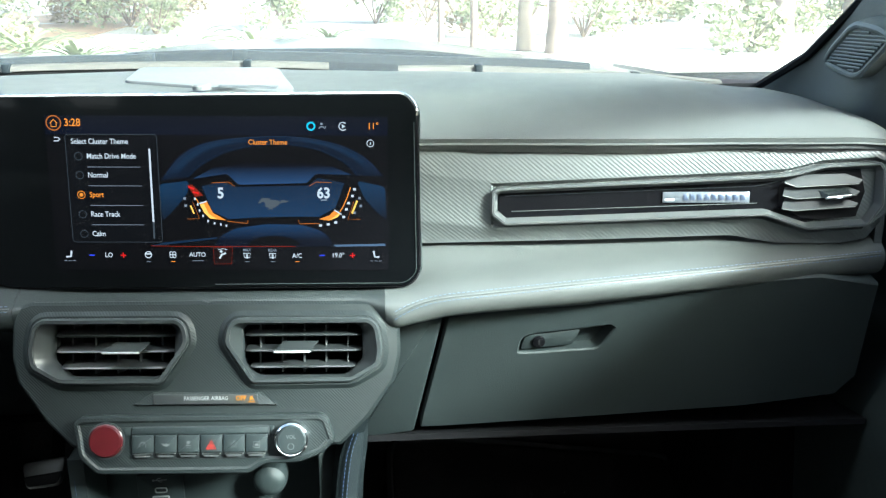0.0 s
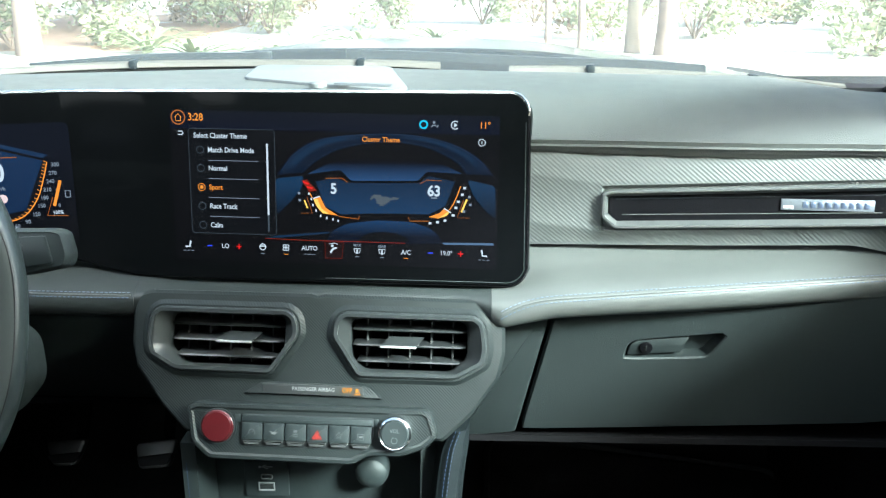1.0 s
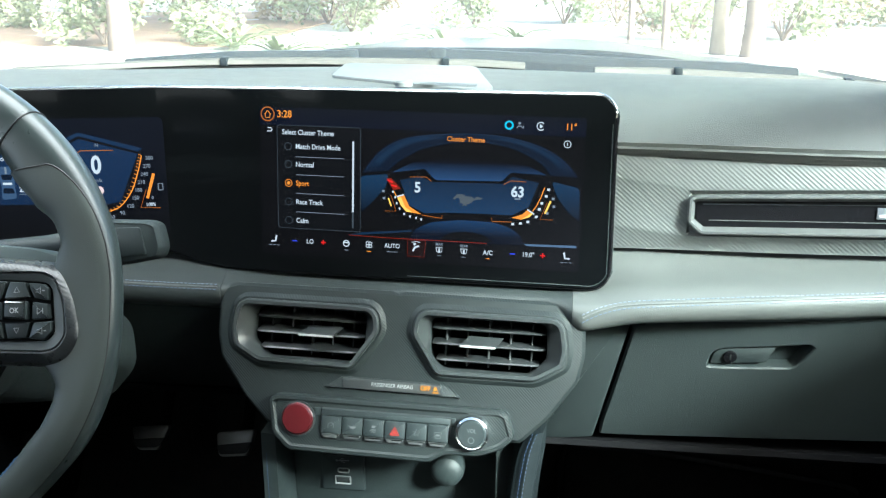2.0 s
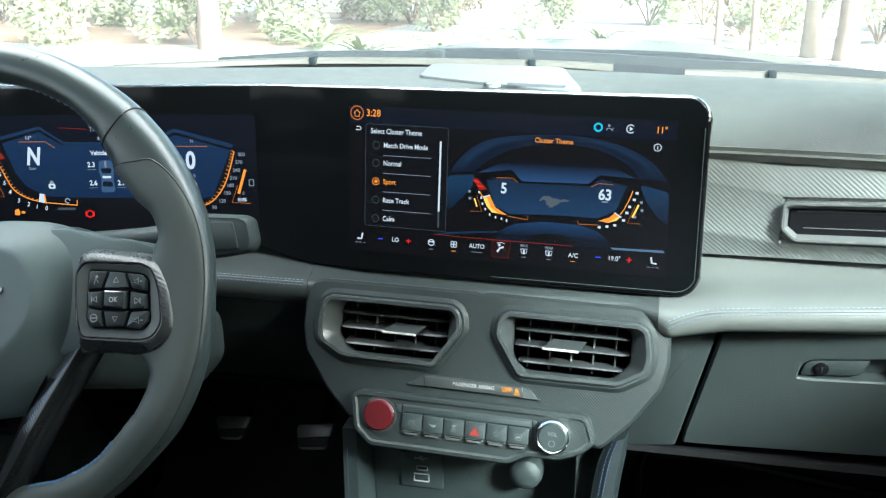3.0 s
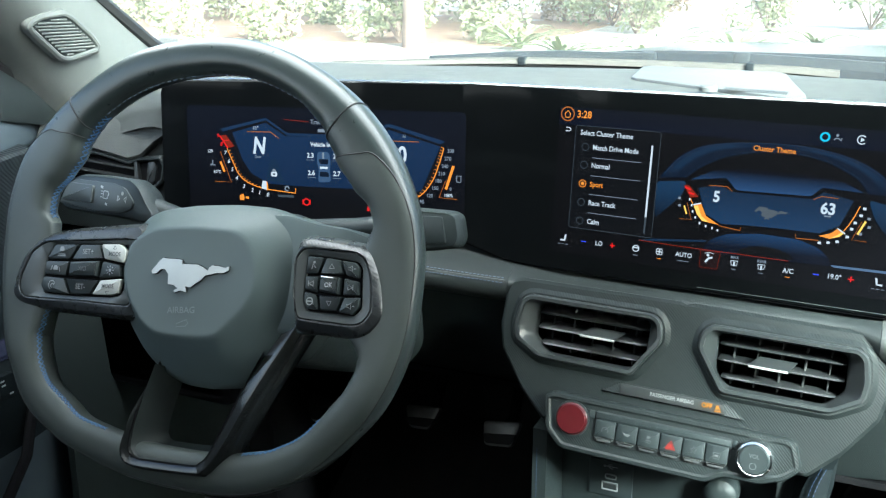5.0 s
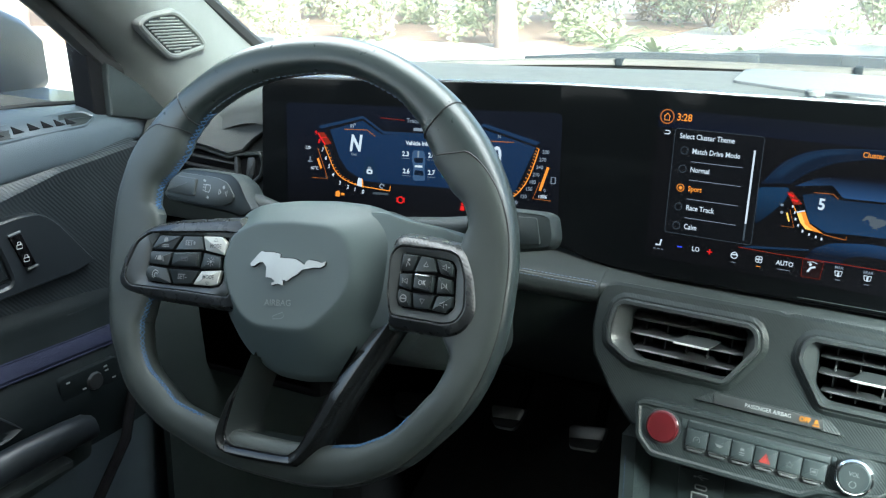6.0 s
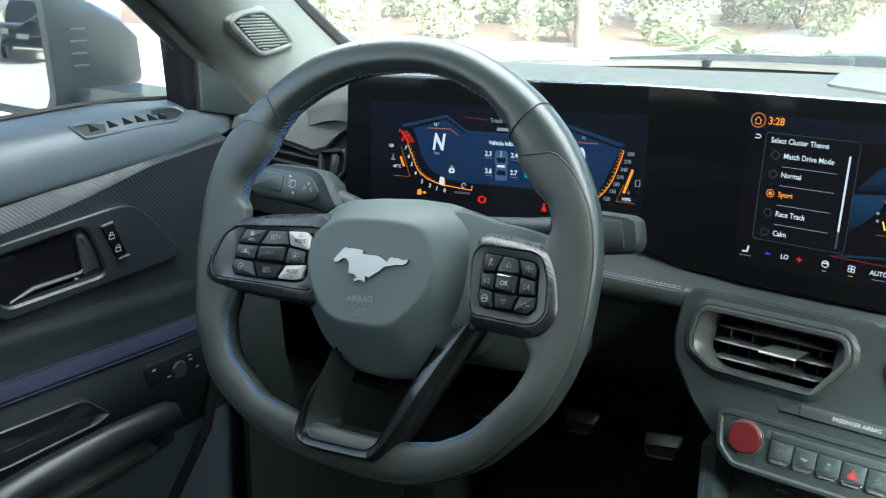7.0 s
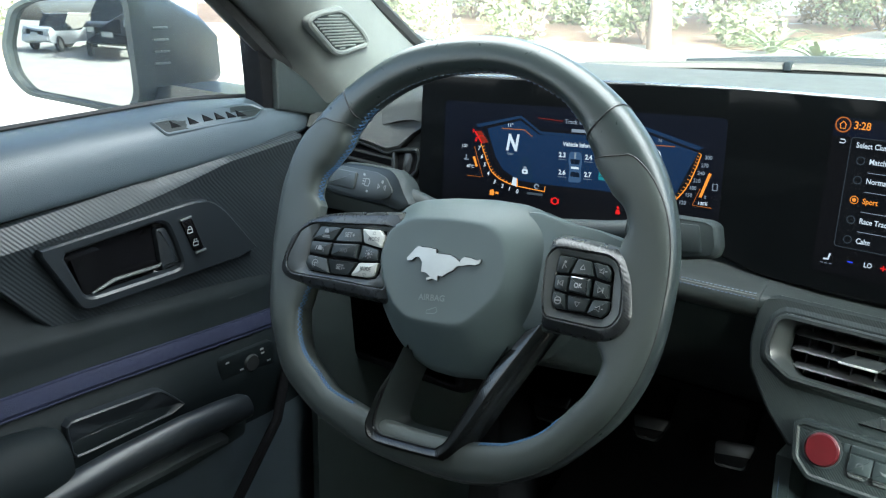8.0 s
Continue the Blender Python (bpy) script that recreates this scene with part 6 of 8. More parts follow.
lock = part("lock_switch", slab(rounded([(0.4359, 0.8935), (0.4500, 0.8950), (0.4632, 0.8580), (0.4501, 0.8569)], 0.003), D, 0.010, 0.0165, 0.0015), PIANO, door, "gloss black lock switch")
for f, g in (((0.4352, 0.8945), (0.4490, 0.8962)), ((0.4515, 0.8552), (0.4645, 0.8568))):
    part("switch_trim", tube(lift(D, [f, g], 0.0165), 0.0014, 8), BEZEL, lock)
for v, du in ((0.8820, -0.0105), (0.8670, -0.0045)):
    bm = stroke([(0.4535 + du, v - 0.003), (0.4595 + du, v - 0.003), (0.4595 + du, v + 0.001), (0.4535 + du, v + 0.001), (0.4535 + du, v - 0.003)], 0.0010, D, 0.0168)
    stroke([(0.4545 + du, v + 0.001), (0.4550 + du, v + 0.004), (0.4580 + du, v + 0.004), (0.4585 + du, v + 0.001)], 0.0008, D, 0.0168, bm)
    part("switch_symbol", bm, WHITE_MARK, lock)
def stripe_at(u, d, w):
    return D @ Vector((u, 0.7700 - 0.02 * max(0, u - 0.3) + d, w - max(0, u - 0.50) ** 2))


rows = [[stripe_at(u, d, w) for d, w in ((0.0005, 0.012), (0.0, 0.0225), (-0.003, 0.0262), (-0.014, 0.0300), (-0.0175, 0.0290), (-0.0180, 0.016))] for u in steps(-0.4, 0.60, 30)]
part("blue_insert", sheet(rows, 0.003), BLUE_CLOTH, door, "dark blue cloth stripe")
for d, w in ((0.0004, 0.0225), (-0.0178, 0.0300)):
    part("stripe_seam", tube([stripe_at(u, d, w) for u in steps(-0.4, 0.60, 30)], 0.0010, 5), BLUE_CLOTH, door)
# window demister outlet on the sill
outlet = thing("demister_outlet", (-0.70, 0.50, 0.99), "slim black demister outlet in the door sill", "air vent")


class SillMap:
    """Lays plane points on the curved sill: u along the door, v down the roll, w out of it."""

    def at(self, u, v):
        k = min(len(curve) - 1.001, max(0, 8 + v / 0.0051))
        a, b, f = curve[int(k)], curve[int(k) + 1], k - int(k)
        return door_skin(u, a.y + (b.y - a.y) * f, a.z + (b.z - a.z) * f)

    def __matmul__(self, p):
        n = (self.at(p[0] + 0.004, p[1]) - self.at(p[0] - 0.004, p[1])).cross(self.at(p[0], p[1] + 0.003) - self.at(p[0], p[1] - 0.003)).normalized()
        return self.at(p[0], p[1]) + (n if n.z > 0 else -n) * p[2]


SM = SillMap()
DV = rounded([(0.4260, 0.0010), (0.4380, 0.0195), (0.5600, 0.0195), (0.5800, 0.0090), (0.5690, -0.0045), (0.5500, -0.0060)], 0.005, 4)
part("frame", ring(DV, inset(DV, 0.0030), SM, -0.004, 0.0024, 0.0012), DOORSKIN, outlet)
bed = inset(DV, 0.0028)
part("throat", loft([lift(SM, mixed(bed, grown(bed, 0.9, 0.04), f), 0.0009) for f in steps(0, 1, 5)], True), DARK, outlet)
# raised black triangles painted as the shadows between the outlet's fins
for u in (0.454, 0.477, 0.4955, 0.512, 0.528, 0.542):
    part("fin_shadow", slab([(u - 0.0060, 0.0130), (u + 0.0055, 0.0130), (u - 0.0045, 0.0045)], SM, 0.0, 0.0014, 0.0002), VOID, outlet)
# armrest pocket and grab handle
D2 = Matrix.Translation((0.061, 0, 0)) @ D
pk = rounded([(0.2700, 0.7330), (0.3740, 0.7300), (0.4060, 0.7000), (0.2740, 0.6950)], 0.007, 4)
c = (0.325, 0.7045)
a, b = by_angle(pk, c, 72), by_angle(rounded([(0.2730, 0.7120), (0.3660, 0.7090), (0.3780, 0.6990), (0.2780, 0.6960)], 0.004, 3), c, 72)
part("pocket_rim", loft([lift(D2, inset(a, -0.003), -0.0300), lift(D2, inset(a, -0.0015), -0.0185), lift(D2, a, -0.0172), lift(D2, inset(a, 0.0015), -0.0185), lift(D2, mixed(a, b, 0.85), -0.0215), lift(D2, mixed(a, b, 0.94), -0.0205), lift(D2, b, -0.0225), lift(D2, inset(b, 0.001), -0.0260)], True), GRAB, door, "stepped shallow pocket rim")
part("pocket", slab(inset(b, -0.0005), D2, -0.030, -0.0245, 0.0005), VOID, door)
loops = []
for u, v, r in ((0.10, 0.660, 0.020), (0.20, 0.672, 0.020), (0.30, 0.684, 0.020), (0.38, 0.6885, 0.0195), (0.430, 0.688, 0.0192), (0.456, 0.6865, 0.0185), (0.4655, 0.684, 0.0155), (0.468, 0.682, 0.011)):
    loops.append([D2 @ Vector((u, v + r * math.cos(a) * 0.85, 0.006 + r * math.sin(a) * 0.7)) for a in steps(0, 2 * math.pi * 15 / 16, 15)])
grab = part("grab_handle", loft(loops, True, True, True), GRAB, door, "rounded grab handle")
part("handle_back", slab(rounded([(0.10, 0.668), (0.30, 0.684), (0.46, 0.690), (0.478, 0.678), (0.474, 0.640), (0.38, 0.628), (0.30, 0.628), (0.10, 0.610)], 0.008), D2, -0.04, -0.010, 0.004), DARK, door, "black back of the grab handle")
part("grab_insert", loft([[D2 @ Vector((u, v + dv, w)) for dv, w in ((0.0055, -0.012), (0.0050, 0.004), (0.003, 0.0075), (-0.004, 0.0060), (-0.0075, 0.0), (-0.008, -0.012))] for u, v in ((0.10, 0.629), (0.20, 0.641), (0.30, 0.650), (0.40, 0.655), (0.428, 0.6555), (0.436, 0.655))], True, True, True), STALK_KEY, grab, "satin grey lower bar")
part("arm_cushion", loft([[D2 @ Vector((u, 0.704 + r * 1.2 * math.cos(a), -0.016 + r * math.sin(a))) for a in steps(0, 2 * math.pi * 15 / 16, 15)] for u, r in ((-0.4, 0.034), (0.10, 0.034), (0.22, 0.033), (0.250, 0.030), (0.260, 0.025), (0.263, 0.018))], True, True, True), DOORLOW, door, "black arm cushion")
switch = thing("mirror_switch", (-0.655, 0.495, 0.72), "small mirror switch with printed marks on the door", "switch")
DS = Matrix.Translation((-0.0205, 0, 0)) @ D2
part("knob", loft([[DS @ Vector((0.496 + r * math.cos(a), 0.7185 + r * math.sin(a), w)) for a in steps(0, 2 * math.pi * 19 / 20, 19)] for r, w in ((0.012, -0.03), (0.012, -0.004), (0.009, 0.003))], True, True, True), SLAT, switch)
for u, v in ((0.462, 0.7296), (0.481, 0.7152), (0.511, 0.730), (0.512, 0.725), (0.5205, 0.7133)):
    part("print", flat(box2(u - 0.002, v - 0.001, u + 0.003, v + 0.001), DS, 0.0005), WHITE_MARK, switch)
part("print_bed", slab(rounded(box2(0.452, 0.706, 0.530, 0.736), 0.008), DS, -0.03, 0.0, 0.002), DOORLOW, switch)
# lower kick area ahead of the door
part("door_seal", tube([(-0.655, 0.545, 0.70), (-0.650, 0.520, 0.640), (-0.645, 0.455, 0.572), (-0.645, 0.36, 0.47)], 0.006, 8), VOID, door)
kick = thing("kick_panel", (-0.66, 0.80, 0.5), "dark grey side kick panel in the footwell", "trim", kind="structure")
part("panel", sheet([[(-0.70 + 0.06 * f, y, z) for f, z in ((0, 0.855), (0.8, 0.78), (1, 0.62), (0.9, 0.45), (0.6, 0.30))] for y in steps(0.575, 1.20, 10)], 0.01), DARK, kick)

# ---- side window, mirror sail, pillars, windshield, roof ----
side = thing("side_window", (-0.77, 0.1, 1.0), "clear driver's side window glass", "window", kind="structure")
rows = [[(-0.765 + 0.20 * f, u, 1.0 + 0.36 * f) for f in steps(0, 1, 6)] for u in steps(-0.6, 0.60, 10)]
ob = part("pane", sheet(rows, 0.004), GLASS_CLEAR, side)


def pillar(name, base, mid, top, s, label):
    """A padded windshield pillar: front edge, crown and rear edge along a leaning line."""
    p = thing(name, base[0], label, "pillar", kind="structure")
    lines = [spline([base[k], mid[k], top[k]], 8) for k in range(len(base))]
    rows = [spline([ln[i] for ln in lines], 4) for i in range(len(lines[0]))]
    part("trim", sheet(rows, 0.012), PILLAR, p, "smooth grey pillar trim")
    return p


LP = pillar("pillar_left", [(-0.775, 0.985, 0.992), (-0.735, 0.900, 0.990), (-0.705, 0.790, 0.980), (-0.690, 0.715, 0.985), (-0.715, 0.665, 0.990)],
            [(-0.690, 0.735, 1.115), (-0.672, 0.690, 1.100), (-0.660, 0.635, 1.090), (-0.672, 0.570, 1.098), (-0.705, 0.535, 1.118)],
            [(-0.560, 0.36, 1.345), (-0.545, 0.33, 1.335), (-0.535, 0.28, 1.330), (-0.545, 0.22, 1.335), (-0.560, 0.19, 1.345)], -1, "grey windshield pillar trim with a small speaker")
RP = pillar("pillar_right", [(0.655, 1.060, 0.994), (0.668, 0.960, 0.985), (0.664, 0.860, 0.975), (0.672, 0.810, 0.975), (0.690, 0.760, 0.985)],
            [(0.640, 0.790, 1.115), (0.640, 0.755, 1.100), (0.635, 0.700, 1.085), (0.650, 0.675, 1.090), (0.668, 0.660, 1.105)],
            [(0.545, 0.36, 1.345), (0.535, 0.33, 1.335), (0.530, 0.28, 1.330), (0.54, 0.25, 1.335), (0.550, 0.24, 1.345)], 1, "grey windshield pillar trim with a small speaker")
part("glass_border", tube([(-0.785, 1.02, 0.993), (-0.735, 0.87, 1.055), (-0.695, 0.742, 1.118), (-0.62, 0.53, 1.24)], 0.008, 6), RUBBER, LP)
part("glass_border", tube([(0.40, 1.075, 1.003), (0.56, 1.06, 0.994), (0.640, 1.030, 0.998), (0.650, 0.925, 1.045), (0.645, 0.80, 1.115), (0.60, 0.55, 1.24)], 0.005, 6), VOID, RP)


def pillar_speaker(m, s, pts):
    sp = thing("pillar_speaker", m @ Vector((0, -0.02, 0)), "small ribbed round-cornered tweeter cover on the pillar", "speaker", "pillar speakers")
    o = rounded([(s * u, v) for u, v in pts], 0.010, 5)
    part("frame", loft([lift(m, inset(o, -0.002), -0.02), lift(m, inset(o, -0.001), 0.0015), lift(m, inset(o, 0.002), 0.0034), lift(m, inset(o, 0.0045), 0.0030), lift(m, inset(o, 0.006), 0.0010)], True, False, False), PILLAR, sp)
    part("cover", slab(inset(o, 0.005), m, -0.015, 0.0008, 0.001), DARK, sp)
    u0, u1 = min(p[0] for p in o), max(p[0] for p in o)
    v0, v1 = min(p[1] for p in o), max(p[1] for p in o)
    k = 0
    ins = inset(o, 0.0075)
    while v0 + 0.008 + k * 0.0036 < v1 - 0.006:
        v = v0 + 0.008 + k * 0.0036
        xs_ = [a[0] + (b[0] - a[0]) * (v - a[1]) / (b[1] - a[1]) for a, b in zip(ins, ins[1:] + ins[:1]) if (a[1] - v) * (b[1] - v) < 0]
        if len(xs_) >= 2:
            part("rib", tube([m @ Vector((min(xs_), v, 0.0008)), m @ Vector((max(xs_), v, 0.0008))], 0.0013, 6), PILLAR, sp)
        k += 1
    return sp


pillar_speaker(Matrix.Translation((-0.6640, 0.650, 1.076)) @ Matrix(((-0.10, 0.28, 0.95, 0), (0.99, 0.0, 0.10, 0), (-0.03, 0.96, -0.28, 0), (0, 0, 0, 1))), 1, [(-0.0435, 0.0215), (-0.0291, 0.0268), (0.0031, 0.0302), (0.0160, 0.0262), (0.0558, 0.0018), (0.0690, -0.0100), (0.0671, -0.0186), (0.0200, -0.0276), (0.0050, -0.0250), (-0.0435, 0.0082), (-0.0485, 0.0150)])
pillar_speaker(Matrix.Translation((0.631, 0.775, 1.065)) @ Matrix(((-0.10, -0.25, -0.95, 0), (-0.95, -0.10, 0.12, 0), (0.05, 0.96, -0.25, 0), (0, 0, 0, 1))), 1, [(0.0813, 0.0130), (0.0738, 0.0062), (0.0010, -0.0270), (-0.0215, -0.0296), (-0.0922, -0.0206), (-0.0950, -0.0120), (-0.0752, -0.0002), (-0.0155, 0.0242), (0.0039, 0.0282), (0.0522, 0.0248), (0.0738, 0.0195)])
part("sail_trim", slab([(0.5985, 0.990), (0.5994, 1.0495), (0.612, 1.0430), (0.6760, 1.0010), (0.700, 0.983), (0.690, 0.970)], Matrix.Translation((-0.008, 0, 0)) @ D, -0.02, 0.0, 0.004), HARD, LP, "triangular mirror sail trim")
part("window_frame_bar", slab([(0.5835, 0.985), (0.5790, 1.085), (0.5930, 1.0760), (0.6030, 1.0540), (0.6055, 0.985)], Matrix.Translation((-0.016, 0, 0)) @ D, -0.03, 0.0, 0.003), VOID, LP)
part("frame_seal", tube([(-0.724, 0.640, 1.035), (-0.722, 0.605, 1.052), (-0.714, 0.527, 1.118), (-0.65, 0.32, 1.24)], 0.012, 8), RUBBER, LP)

shield = thing("windshield", (0, 1.1, 1.0), "large clear sloping windshield", "windshield", kind="structure")
rows = [[(x * (0.84 - 0.26 * f), 1.20 - 0.17 * (x * 1.0) ** 2 * (1 - 0.5 * f) - 0.86 * f, 0.998 + 0.37 * f ** 0.92) for x in steps(-1, 1, 24)] for f in steps(0, 1, 12)]
ob = part("pane", sheet(rows, 0.005), SHIELD, shield)

roof = thing("roof", (0, -0.3, 1.37), "dark cloth-lined car roof", "roof", kind="structure")
rows = [[(x, y, 1.37 - 0.05 * (x / 0.58) ** 2 - 0.06 * max(0, -y - 0.4) ** 2) for x in steps(-0.58, 0.58, 12)] for y in steps(-1.35, 0.34, 12)]
part("headliner", sheet(rows, 0.02), HEADLINER, roof)
# unseen header strip, carried forward under the glass to block overhead sky
rows = [[(x * (0.84 - 0.26 * f) * 0.97, 1.20 - 0.17 * x ** 2 * (1 - 0.5 * f) - 0.86 * f, 0.998 + 0.37 * f ** 0.92 - 0.022) for x in steps(-1, 1, 16)] for f in steps(0.82, 1.0, 6)]
part("header_light_block", sheet(rows, 0.010), HEADLINER, roof)
# unseen rails added low along the roof to keep sun off the stack
for s in (-1, 1):
    part("rail_light_block", brick(min(s * 0.52, s * 0.61), -1.30, 1.225, max(s * 0.52, s * 0.61), 0.30, 1.35, 0.015), HEADLINER, roof)
rows = [[(0.765 - 0.20 * f, u, 1.0 + 0.36 * f) for f in steps(0, 1, 6)] for u in steps(-0.6, 0.70, 10)]
rside = thing("passenger_window", (0.77, 0.1, 1.0), "clear passenger side window glass", "window", kind="structure")
part("pane", sheet(rows, 0.004), GLASS, rside)
# right side and rear, which close the cabin
rdoor = thing("passenger_door", (0.76, 0.2, 0.35), "closed dark grey passenger door", "car door")
curve = spline([(0, v, w) for v, w in PROF], 3)
# the unseen sill is raised about 6 cm to shade the glove box
def right_skin(u, v, w):
    return Vector((0.695 - w * 0.8, u, v + 0.02 * (u - 0.3) - 0.02 + 0.060 * min(1, max(0, (0.85 - u) / 0.1)) * max(0, (v - 0.8) / 0.2)))
part("inner_panel", sheet([[right_skin(u, p.y, p.z) for p in curve] for u in steps(-0.60, 0.95, 30)], 0.012), HARD, rdoor)
part("outer_shell", brick(0.79, -0.62, 0.30, 0.83, 1.0, 0.985, 0.01), PAINT, rdoor)
rear = thing("rear_cabin_wall", (0, -1.2, 0.7), "dark rear bulkhead, quarter panels and added light-blocking walls", "wall", kind="structure")
# unseen bulkhead, carried up to the roof to block light from behind
part("bulkhead", brick(-0.78, -1.36, 0.28, 0.78, -1.30, 1.36, 0.01), HEADLINER, rear)
for s in (-1, 1):
    part("quarter_panel", brick(s * 0.79 - 0.02, -1.30, 0.28, s * 0.79 + 0.02, -0.60, 1.02, 0.01), HEADLINER, rear)
    # added wall across the window's rear part, blocking its light
    part("window_light_block", loft([[(s * (0.78 - 0.20 * f), y, 1.02 + 0.34 * f) for f in (0, 1)] + [(s * (0.74 - 0.20 * f), y, 1.02 + 0.34 * f) for f in (1, 0)] for y in (-1.30, 0.08 if s > 0 else 0.06)], True, True, True), HEADLINER, rear)
    part("side_shelf", brick(min(s * 0.60, s * 0.80), 0.90, 0.25, max(s * 0.60, s * 0.80), 1.30, 0.985, 0.01), VOID, rear)
part("hinge_pillar", brick(-0.80, 0.71, 0.26, -0.735, 0.95, 0.97, 0.01), VOID, rear)
part("firewall", brick(-0.80, 1.26, 0.25, 0.80, 1.30, 0.985, 0.0), VOID, rear)


# unseen seats, set forward and made tall to block light from behind
def seat(x):
    s = thing("bucket_seat", (x, -0.45, 0.28), "dark leather bucket seat", "car seat", "front seats")
    part("cushion", brick(x - 0.25, -0.42, 0.36, x + 0.25, 0.10, 0.56, 0.05), LEATHER, s)
    part("backrest", loft([[(x + dx * k, y + dy, z) for dx, dy in ((-0.25, 0.06), (-0.20, 0.0), (0.20, 0.0), (0.25, 0.06), (0.22, -0.12), (-0.22, -0.12))] for k, y, z in ((1.0, -0.38, 0.48), (1.05, -0.43, 0.75), (1.0, -0.49, 1.00), (0.8, -0.53, 1.13))], True, True, True), LEATHER, s)
    part("headrest", brick(x - 0.13, -0.64, 1.10, x + 0.13, -0.53, 1.28, 0.04), LEATHER, s)
    part("base", brick(x - 0.20, -0.45, 0.27, x + 0.20, -0.05, 0.39, 0.01), VOID, s)


for x in (-0.36, 0.38):
    seat(x)

# ---- wipers ----
def wiper(name, pts, arm, label):
    w = thing(name, pts[0], label, "wiper", "windshield wipers")
    P = spline(pts, 6)
    loops = [[p + Vector((0, -0.007, 0)), p + Vector((0, -0.004, 0.006)), p + Vector((0, 0.003, 0.008)), p + Vector((0, 0.010, 0.002))] for p in P]
    part("blade", loft(loops, True, True, True), BLADE, w, "dusty beige wiper blade")
    part("blade_rubber", tube([p + Vector((0, 0, -0.003)) for p in P], 0.004, 6), RUBBER, w)
    A = spline(arm, 5)
    part("arm", loft([[p + Vector((0, -0.008, 0)), p + Vector((0, -0.006, 0.012)), p + Vector((0, 0.006, 0.012)), p + Vector((0, 0.008, 0))] for p in A], True, True, True), ARM, w)
    for k in (len(P) // 3, 2 * len(P) // 3):
        part("clip", brick(P[k].x - 0.005, P[k].y - 0.009, P[k].z - 0.002, P[k].x + 0.005, P[k].y + 0.010, P[k].z + 0.0095, 0.002), ARM, w)
    part("arm_hinge", brick(A[-1].x - 0.012, A[-1].y - 0.010, A[-1].z - 0.004, A[-1].x + 0.010, A[-1].y + 0.010, A[-1].z + 0.0135, 0.004), ARM, w)


wiper("wiper", [(-0.56, 1.04, 1.012), (-0.30, 1.12, 1.018), (0.00, 1.13, 1.0185), (0.105, 1.125, 1.0155)], [(-0.46, 1.16, 1.008), (-0.30, 1.18, 1.018), (-0.14, 1.18, 1.020)], "parked wiper with dusty blade below the windshield")
wiper("wiper", [(0.195, 1.12, 1.011), (0.30, 1.12, 1.010), (0.50, 1.09, 1.002), (0.60, 1.05, 0.996)], [(0.455, 1.16, 1.004), (0.36, 1.18, 1.009), (0.23, 1.20, 1.011), (0.115, 1.21, 1.016), (-0.02, 1.22, 1.020)], "parked wiper with dusty blade below the windshield")

# ---- door mirror ----
mir = thing("door_mirror", (-0.93, 0.60, 0.95), "grey-green painted door mirror with hexagonal glass", "door mirror")
ME = Vector((-0.97, 0.493, 1.045))
mn = Vector((0.33, -0.944, 0.0)).normalized()
mu = Vector((0, 0, 1)).cross(mn).normalized()
mv = mn.cross(mu)
MM = Matrix(((mu.x, mv.x, mn.x, ME.x), (mu.y, mv.y, mn.y, ME.y), (mu.z, mv.z, mn.z, ME.z), (0, 0, 0, 1)))
GO = rounded([(-0.098, 0.010), (-0.080, 0.055), (-0.055, 0.066), (0.064, 0.080), (0.093, 0.070), (0.097, -0.045), (0.083, -0.066), (-0.068, -0.048), (-0.092, -0.026)], 0.012, 5)
part("rim", loft([lift(MM, grown(GO, 1.05), -0.030), lift(MM, grown(GO, 1.07), -0.004), lift(MM, grown(GO, 1.05), 0.0030), lift(MM, grown(GO, 0.97), 0.0030), lift(MM, grown(GO, 0.95), -0.006)], True), DARK, mir)
dome = [[MM @ Vector((p[0] * f, p[1] * f, -0.002 - (p[0] ** 2 + p[1] ** 2) * f * f / 2.6)) for p in grown(GO, 0.965)] for f in (*steps(1.0, 0.1, 18), 0.01)]
part("mirror_glass", loft([[v + mn * -0.006 for v in dome[0]], *dome], True, True, True), MIRROR, mir, "clean convex mirror glass")
shell = loft([[MM @ Vector((p[0] * a + b, p[1] * a * (1 if p[1] > 0 else 0.9) + dv, w)) for p in GO] for a, b, dv, w in ((1.055, 0, 0, -0.026), (1.055, 0.002, 0.000, -0.05), (0.96, 0.012, -0.008, -0.095), (0.79, 0.028, -0.013, -0.14), (0.50, 0.052, -0.018, -0.178), (0.15, 0.070, -0.022, -0.198))], True, True, True)
part("shell", shell, PAINT, mir)
part("stem", loft([[(x, y + dy, z + dz) for dy, dz in ((-0.03, -0.012), (0.035, -0.012), (0.035, 0.012), (-0.03, 0.012))] for x, y, z in ((-0.94, 0.57, 0.988), (-0.86, 0.595, 0.998), (-0.76, 0.64, 0.985))], True, True, True), PAINT, mir)
for k in range(4):
    q = 0.034 - 0.0145 * k
    part("ridge", tube([MM @ Vector((0.1045, q, -0.030)), MM @ Vector((0.1060, q - 0.001, -0.058))], 0.0015, 6), BEZEL, mir)

